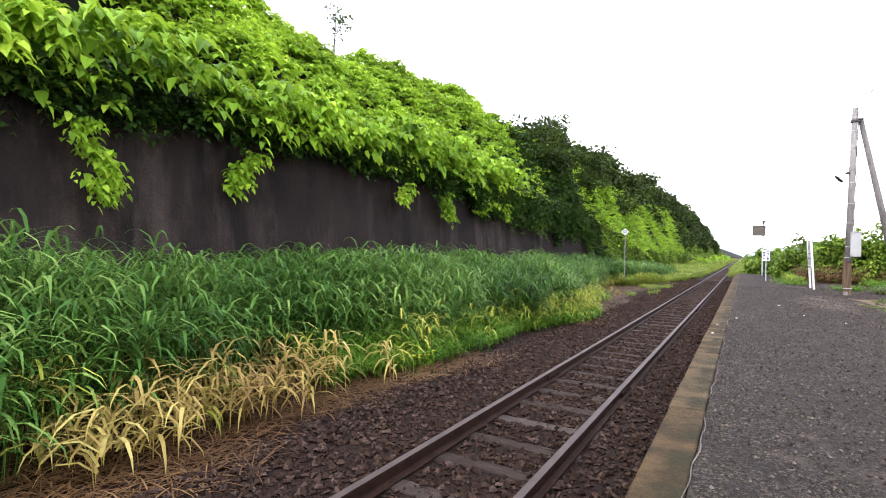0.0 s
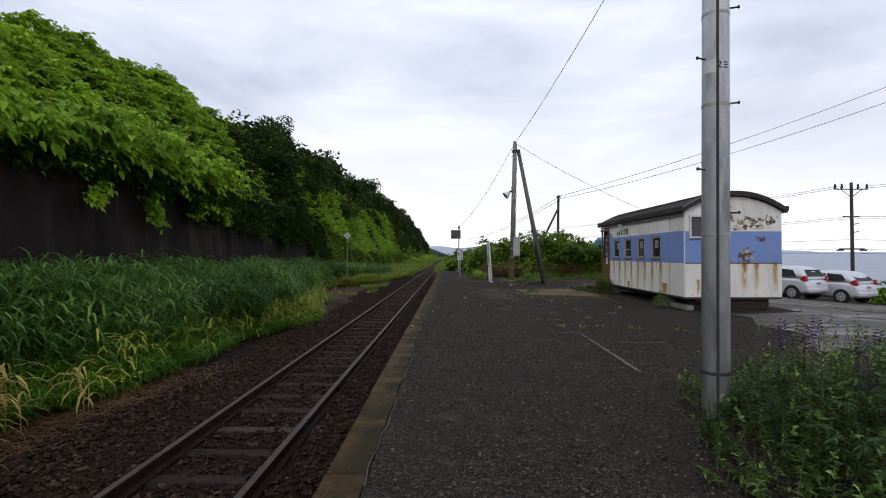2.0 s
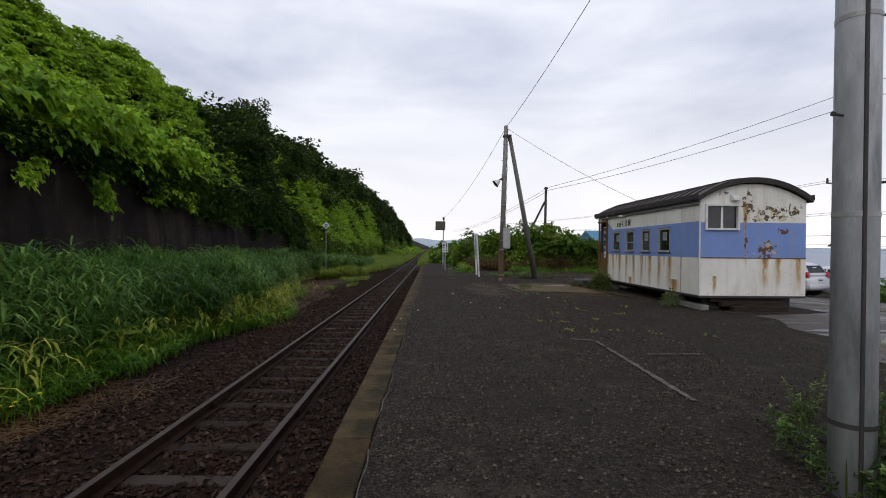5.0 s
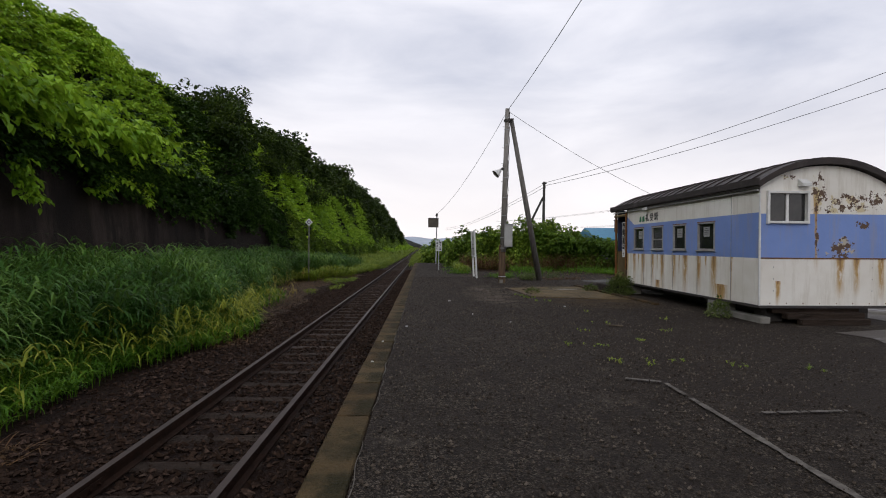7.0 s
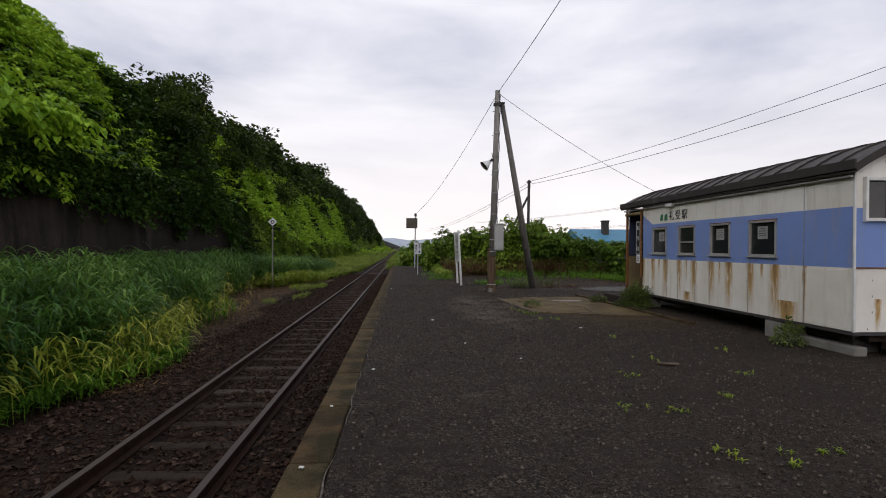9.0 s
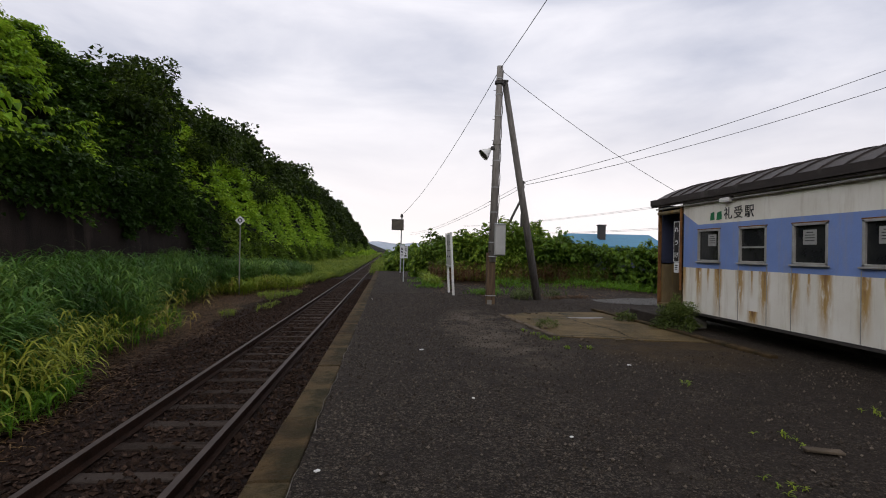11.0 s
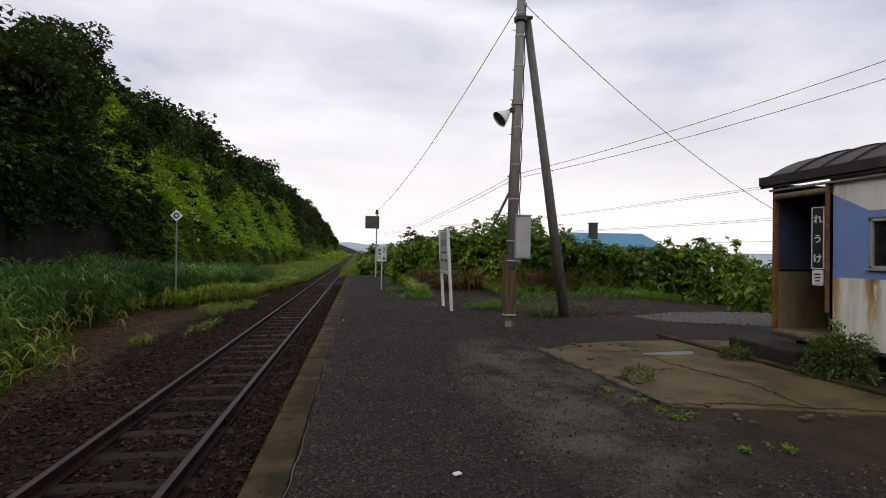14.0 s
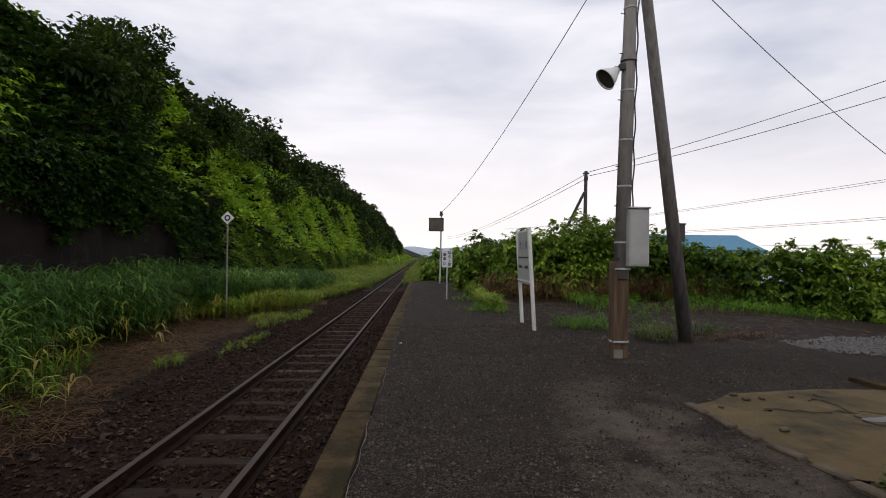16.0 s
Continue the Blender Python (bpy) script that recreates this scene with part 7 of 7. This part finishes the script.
for k in (-0.85, 0.85):
    part("fitting", box((0.5, 0.14, 0.10), (UX - 0.1 + k, UY, 1.80), 0.03), M["dark_iron"], up_)
LTv = Vector((4.77, 23.30, 6.62))
wire("overhead_wire", (LTv, (2.6, 43.6, 3.9)), 0.011, M["wire"], "thin wire from the lamp pole to the far post", 0.46)
wire("overhead_wire", (LTv, (5.65, 4.0, 8.3)), 0.011, M["wire"], "thin wire running back over the platform from the lamp pole", 0.3)
wire("overhead_wire", (LTv, (15.6, 28.4, 2.9)), 0.011, M["wire_pale"], "pale wire running down from the lamp pole towards the road", 0.36)
wire("overhead_wire", ((12.3, 49.0, 7.1), (38.0, 23.3, 15.75)), 0.022, M["wire"], "twisted power cable above the hut", 0.87, 24)
wire("overhead_wire", ((12.3, 49.0, 6.85), (38.0, 23.3, 14.6)), 0.022, M["wire"], "second power cable above the hut", 1.0, 24)
wire("overhead_wire", ((12.3, 49.0, 7.0), (7.6, 140, 6.2)), 0.02, M["wire_pale"], "power cable running on along the line", 0.9, 20)
wire("overhead_wire", ((12.3, 49.0, 6.7), (7.2, 140, 5.7)), 0.02, M["wire_pale"], "power cable running on along the line", 0.9, 20)
for zz, zr in ((6.6, 9.6), (6.45, 8.9), (4.3, 5.4), (4.15, 4.9), (2.6, 3.0), (1.9, 2.4), (1.6, 2.0)):
    wire("overhead_wire", ((UX - (1.0 if zz > 6 else 0.25), UY, zz), (17.0, 112, zz * 0.6 + 2.8)), 0.016, M["wire_pale"], "roadside cable towards the far houses", 0.6, 20)
    wire("overhead_wire", ((UX + (1.0 if zz > 6 else 0.1), UY, zz), (58, 22, zr)), 0.018, M["wire_pale"], "roadside cable from the utility pole", 0.5, 16)

# ---- far buildings ----
bh = thing("blue_roofed_house", "low house with a blue sheet roof behind the thicket", "house")
RX, RY = 19.0, 50.5
part("wall", box((7.6, 6, 3.2), (RX + 2.35, RY + 3, 0.3), 0.02), M["porch_blue"], bh)
rb2 = prism([(RY - 0.5, 2.1), (RY + 3.0, 3.3), (RY + 6.5, 2.1)], 0, RX - 1.6, RX + 6.3)
part("roof", rb2, M["blue_roof"], bh, "blue sheet-metal roof")
part("roof_edge", box((7.9, 0.08, 0.25), (RX + 2.35, RY - 0.52, 2.02)), M["blue_roof"], bh)
part("chimney", merge(box((0.55, 0.55, 1.5), (RX + 1.2, RY + 1.6, 3.25), 0.03)), M["dark_iron"], bh, "square dark flue")
part("chimney_cap", box((0.66, 0.66, 0.1), (RX + 1.2, RY + 1.6, 4.0), 0.02), M["dark_iron"], bh)
sh2 = thing("shore_house", "small house with a dark pitched roof below the yard", "house")
part("wall", box((4.0, 4.0, 2.2), (31.0, 46, -2.8)), M["concrete"], sh2)
part("roof", prism([(28.6, -1.7), (31.0, -0.2), (33.4, -1.7)], 1, 43.6, 48.4), M["roof"], sh2, "dark pitched roof")


# ---- parked cars ----
def loft(stations, ring, mat, ob, name, label=""):
    """A smooth closed skin through cross-sections along x."""
    bm = bmesh.new()
    rows = [[bm.verts.new((x, y, z)) for y, z in ring(*st)] for x, *st in stations]
    k = len(rows[0])
    for a, b in zip(rows, rows[1:]):
        for i in range(k):
            bm.faces.new((a[i], a[(i + 1) % k], b[(i + 1) % k], b[i]))
    bm.faces.new(rows[0][::-1])
    bm.faces.new(rows[-1])
    bmesh.ops.recalc_face_normals(bm, faces=bm.faces)
    sk = part(name, bm, mat, ob, label, True)
    sk.modifiers.new("round", 'SUBSURF').levels = 2
    sk.modifiers["round"].render_levels = 2
    return sk


def car(at, turn, label, tall, slope):
    """A small silver hatchback, nose towards +x of its own axes; tall: the roof's height, slope: how far its tail leans in."""
    ob = thing("car", label, "car", "parked cars", at, turn)

    def low_ring(w, zs, zb):
        half = [(w * 0.80, zs), (w * 0.98, zs + 0.10), (w, zs + (zb - zs) * 0.5), (w * 0.985, zb - 0.10), (w * 0.90, zb)]
        return half + [(-y, z) for y, z in reversed(half)]
    loft(((-1.93, 0.62, 0.34, 0.66), (-1.90, 0.74, 0.28, 0.84), (-1.72, 0.82, 0.22, 1.0), (-1.0, 0.85, 0.20, 1.02), (0.0, 0.85, 0.20, 0.99), (0.9, 0.845, 0.20, 0.95), (1.45, 0.80, 0.22, 0.84), (1.80, 0.70, 0.26, 0.68), (1.92, 0.52, 0.32, 0.54)), low_ring, M["car_paint"], ob, "body", "silver painted body")

    def cab_ring(zt):
        f = min(1.0, max(0.0, (zt - 0.95) / (tall - 0.95)))
        half = [(0.79, 0.90), (0.79 - 0.06 * f, 0.90 + (zt - 0.90) * 0.5), (0.79 - 0.19 * f, zt - 0.05), (0.40, zt)]
        return half + [(-y, z) for y, z in reversed(half)]
    tail = -1.84
    loft(((tail, 0.98), (tail + 0.10 + slope * 0.5, 1.22), (tail + 0.22 + slope, tall - 0.06), (-1.1, tall), (-0.2, tall + 0.01), (0.35, tall - 0.06), (0.80, 1.22), (1.28, 0.93)), cab_ring, M["car_paint"], ob, "roof")

    def pane(pts, nm="window"):
        bm = bmesh.new()
        f = bm.faces.new([bm.verts.new(p) for p in pts])
        bmesh.ops.solidify(bm, geom=[f], thickness=0.01)
        part(nm, bm, M["glass"], ob, "dark tinted glass")
    top = tall - 0.12
    for s in (-1, 1):
        def sy(z):
            return s * (0.795 - 0.17 * (z - 0.95) / (tall - 0.95))
        for q in (((-1.40, 1.04), (-0.52, 1.03), (-0.52, top), (-1.18, top - 0.05)), ((-0.46, 1.03), (0.36, 1.01), (0.20, top - 0.03), (-0.46, top)), ((0.42, 1.01), (0.92, 1.0), (0.55, top - 0.22), (0.30, top - 0.06))):
            pane([(x, sy(z), z) for x, z in q])
        for wx in (-1.22, 1.20):
            w = part("wheel", tube((wx, s * 0.64, 0.30), (wx, s * 0.855, 0.30), 0.30, seg=28), M["tyre"], ob)
            part("rim", tube((wx, s * 0.845, 0.30), (wx, s * 0.865, 0.30), 0.20, seg=24), M["steel"], w, "silver wheel cover")
            part("spoke_gap", merge(*[box((0.045, 0.01, 0.10), (0, 0, 0), 0.0, Matrix.Translation((wx + 0.12 * math.sin(a), s * 0.866, 0.30 + 0.12 * math.cos(a))) @ Matrix.Rotation(a, 4, 'Y')) for a in np.linspace(0, 6.28, 8)[:-1]]), M["tyre"], w)
            arch_ = bmesh.new()
            tube((wx, s * 0.70, 0.31), (wx, s * 0.849, 0.31), 0.35, seg=28, bm=arch_)
            part("wheel_arch", arch_, M["black"], ob)
        part("tail_lamp", prism([(-1.90, 0.86), (-1.83, 1.10), (-1.68, 1.08), (-1.56, 0.92), (-1.74, 0.84)], 1, s * 0.66, s * 0.815, 0.02), M["red_lamp"], ob, "red tail lamp")
        part("mirror", box((0.10, 0.16, 0.12), (0.86, s * 0.92, 1.02), 0.03, None, 2), M["car_paint"], ob)
        for hx in (-0.62, 0.24):
            part("door_handle", box((0.16, 0.02, 0.025), (hx, s * 0.855, 0.86), 0.008), M["car_paint"], ob)
        part("door_gap", merge(box((0.008, 0.008, 0.62), (-0.49, s * 0.848, 0.66)), box((0.008, 0.008, 0.60), (0.44, s * 0.846, 0.64))), M["black"], ob)
    zr = tall - 0.16
    xr0, xr1 = tail + 0.025, tail + 0.17 + slope
    pane([(xr0, -0.60, 1.06), (xr0, 0.60, 1.06), (xr1, 0.52, zr), (xr1, -0.52, zr)], "rear_window")
    pane([(1.12, -0.62, 1.02), (1.12, 0.62, 1.02), (0.52, 0.54, tall - 0.12), (0.52, -0.54, tall - 0.12)], "windscreen")
    part("number_plate", box((0.02, 0.33, 0.16), (-1.925, 0, 0.74), 0.004), M["sign_white"], ob)
    part("plate_bar", box((0.006, 0.26, 0.05), (-1.937, 0, 0.73)), M["black"], ob)
    part("bumper", box((0.14, 1.42, 0.24), (-1.88, 0, 0.44), 0.06, None, 3), M["car_paint"], ob, "", True)
    return ob


car((18.1, 25.3, gzat(18.1, 25.3) + 0.03), 113, "silver small hatchback parked on the damp asphalt", 1.53, 0.06)
car((20.4, 25.3, gzat(20.4, 25.3) + 0.03), 113, "silver compact hatchback parked beside the other car", 1.50, 0.20)
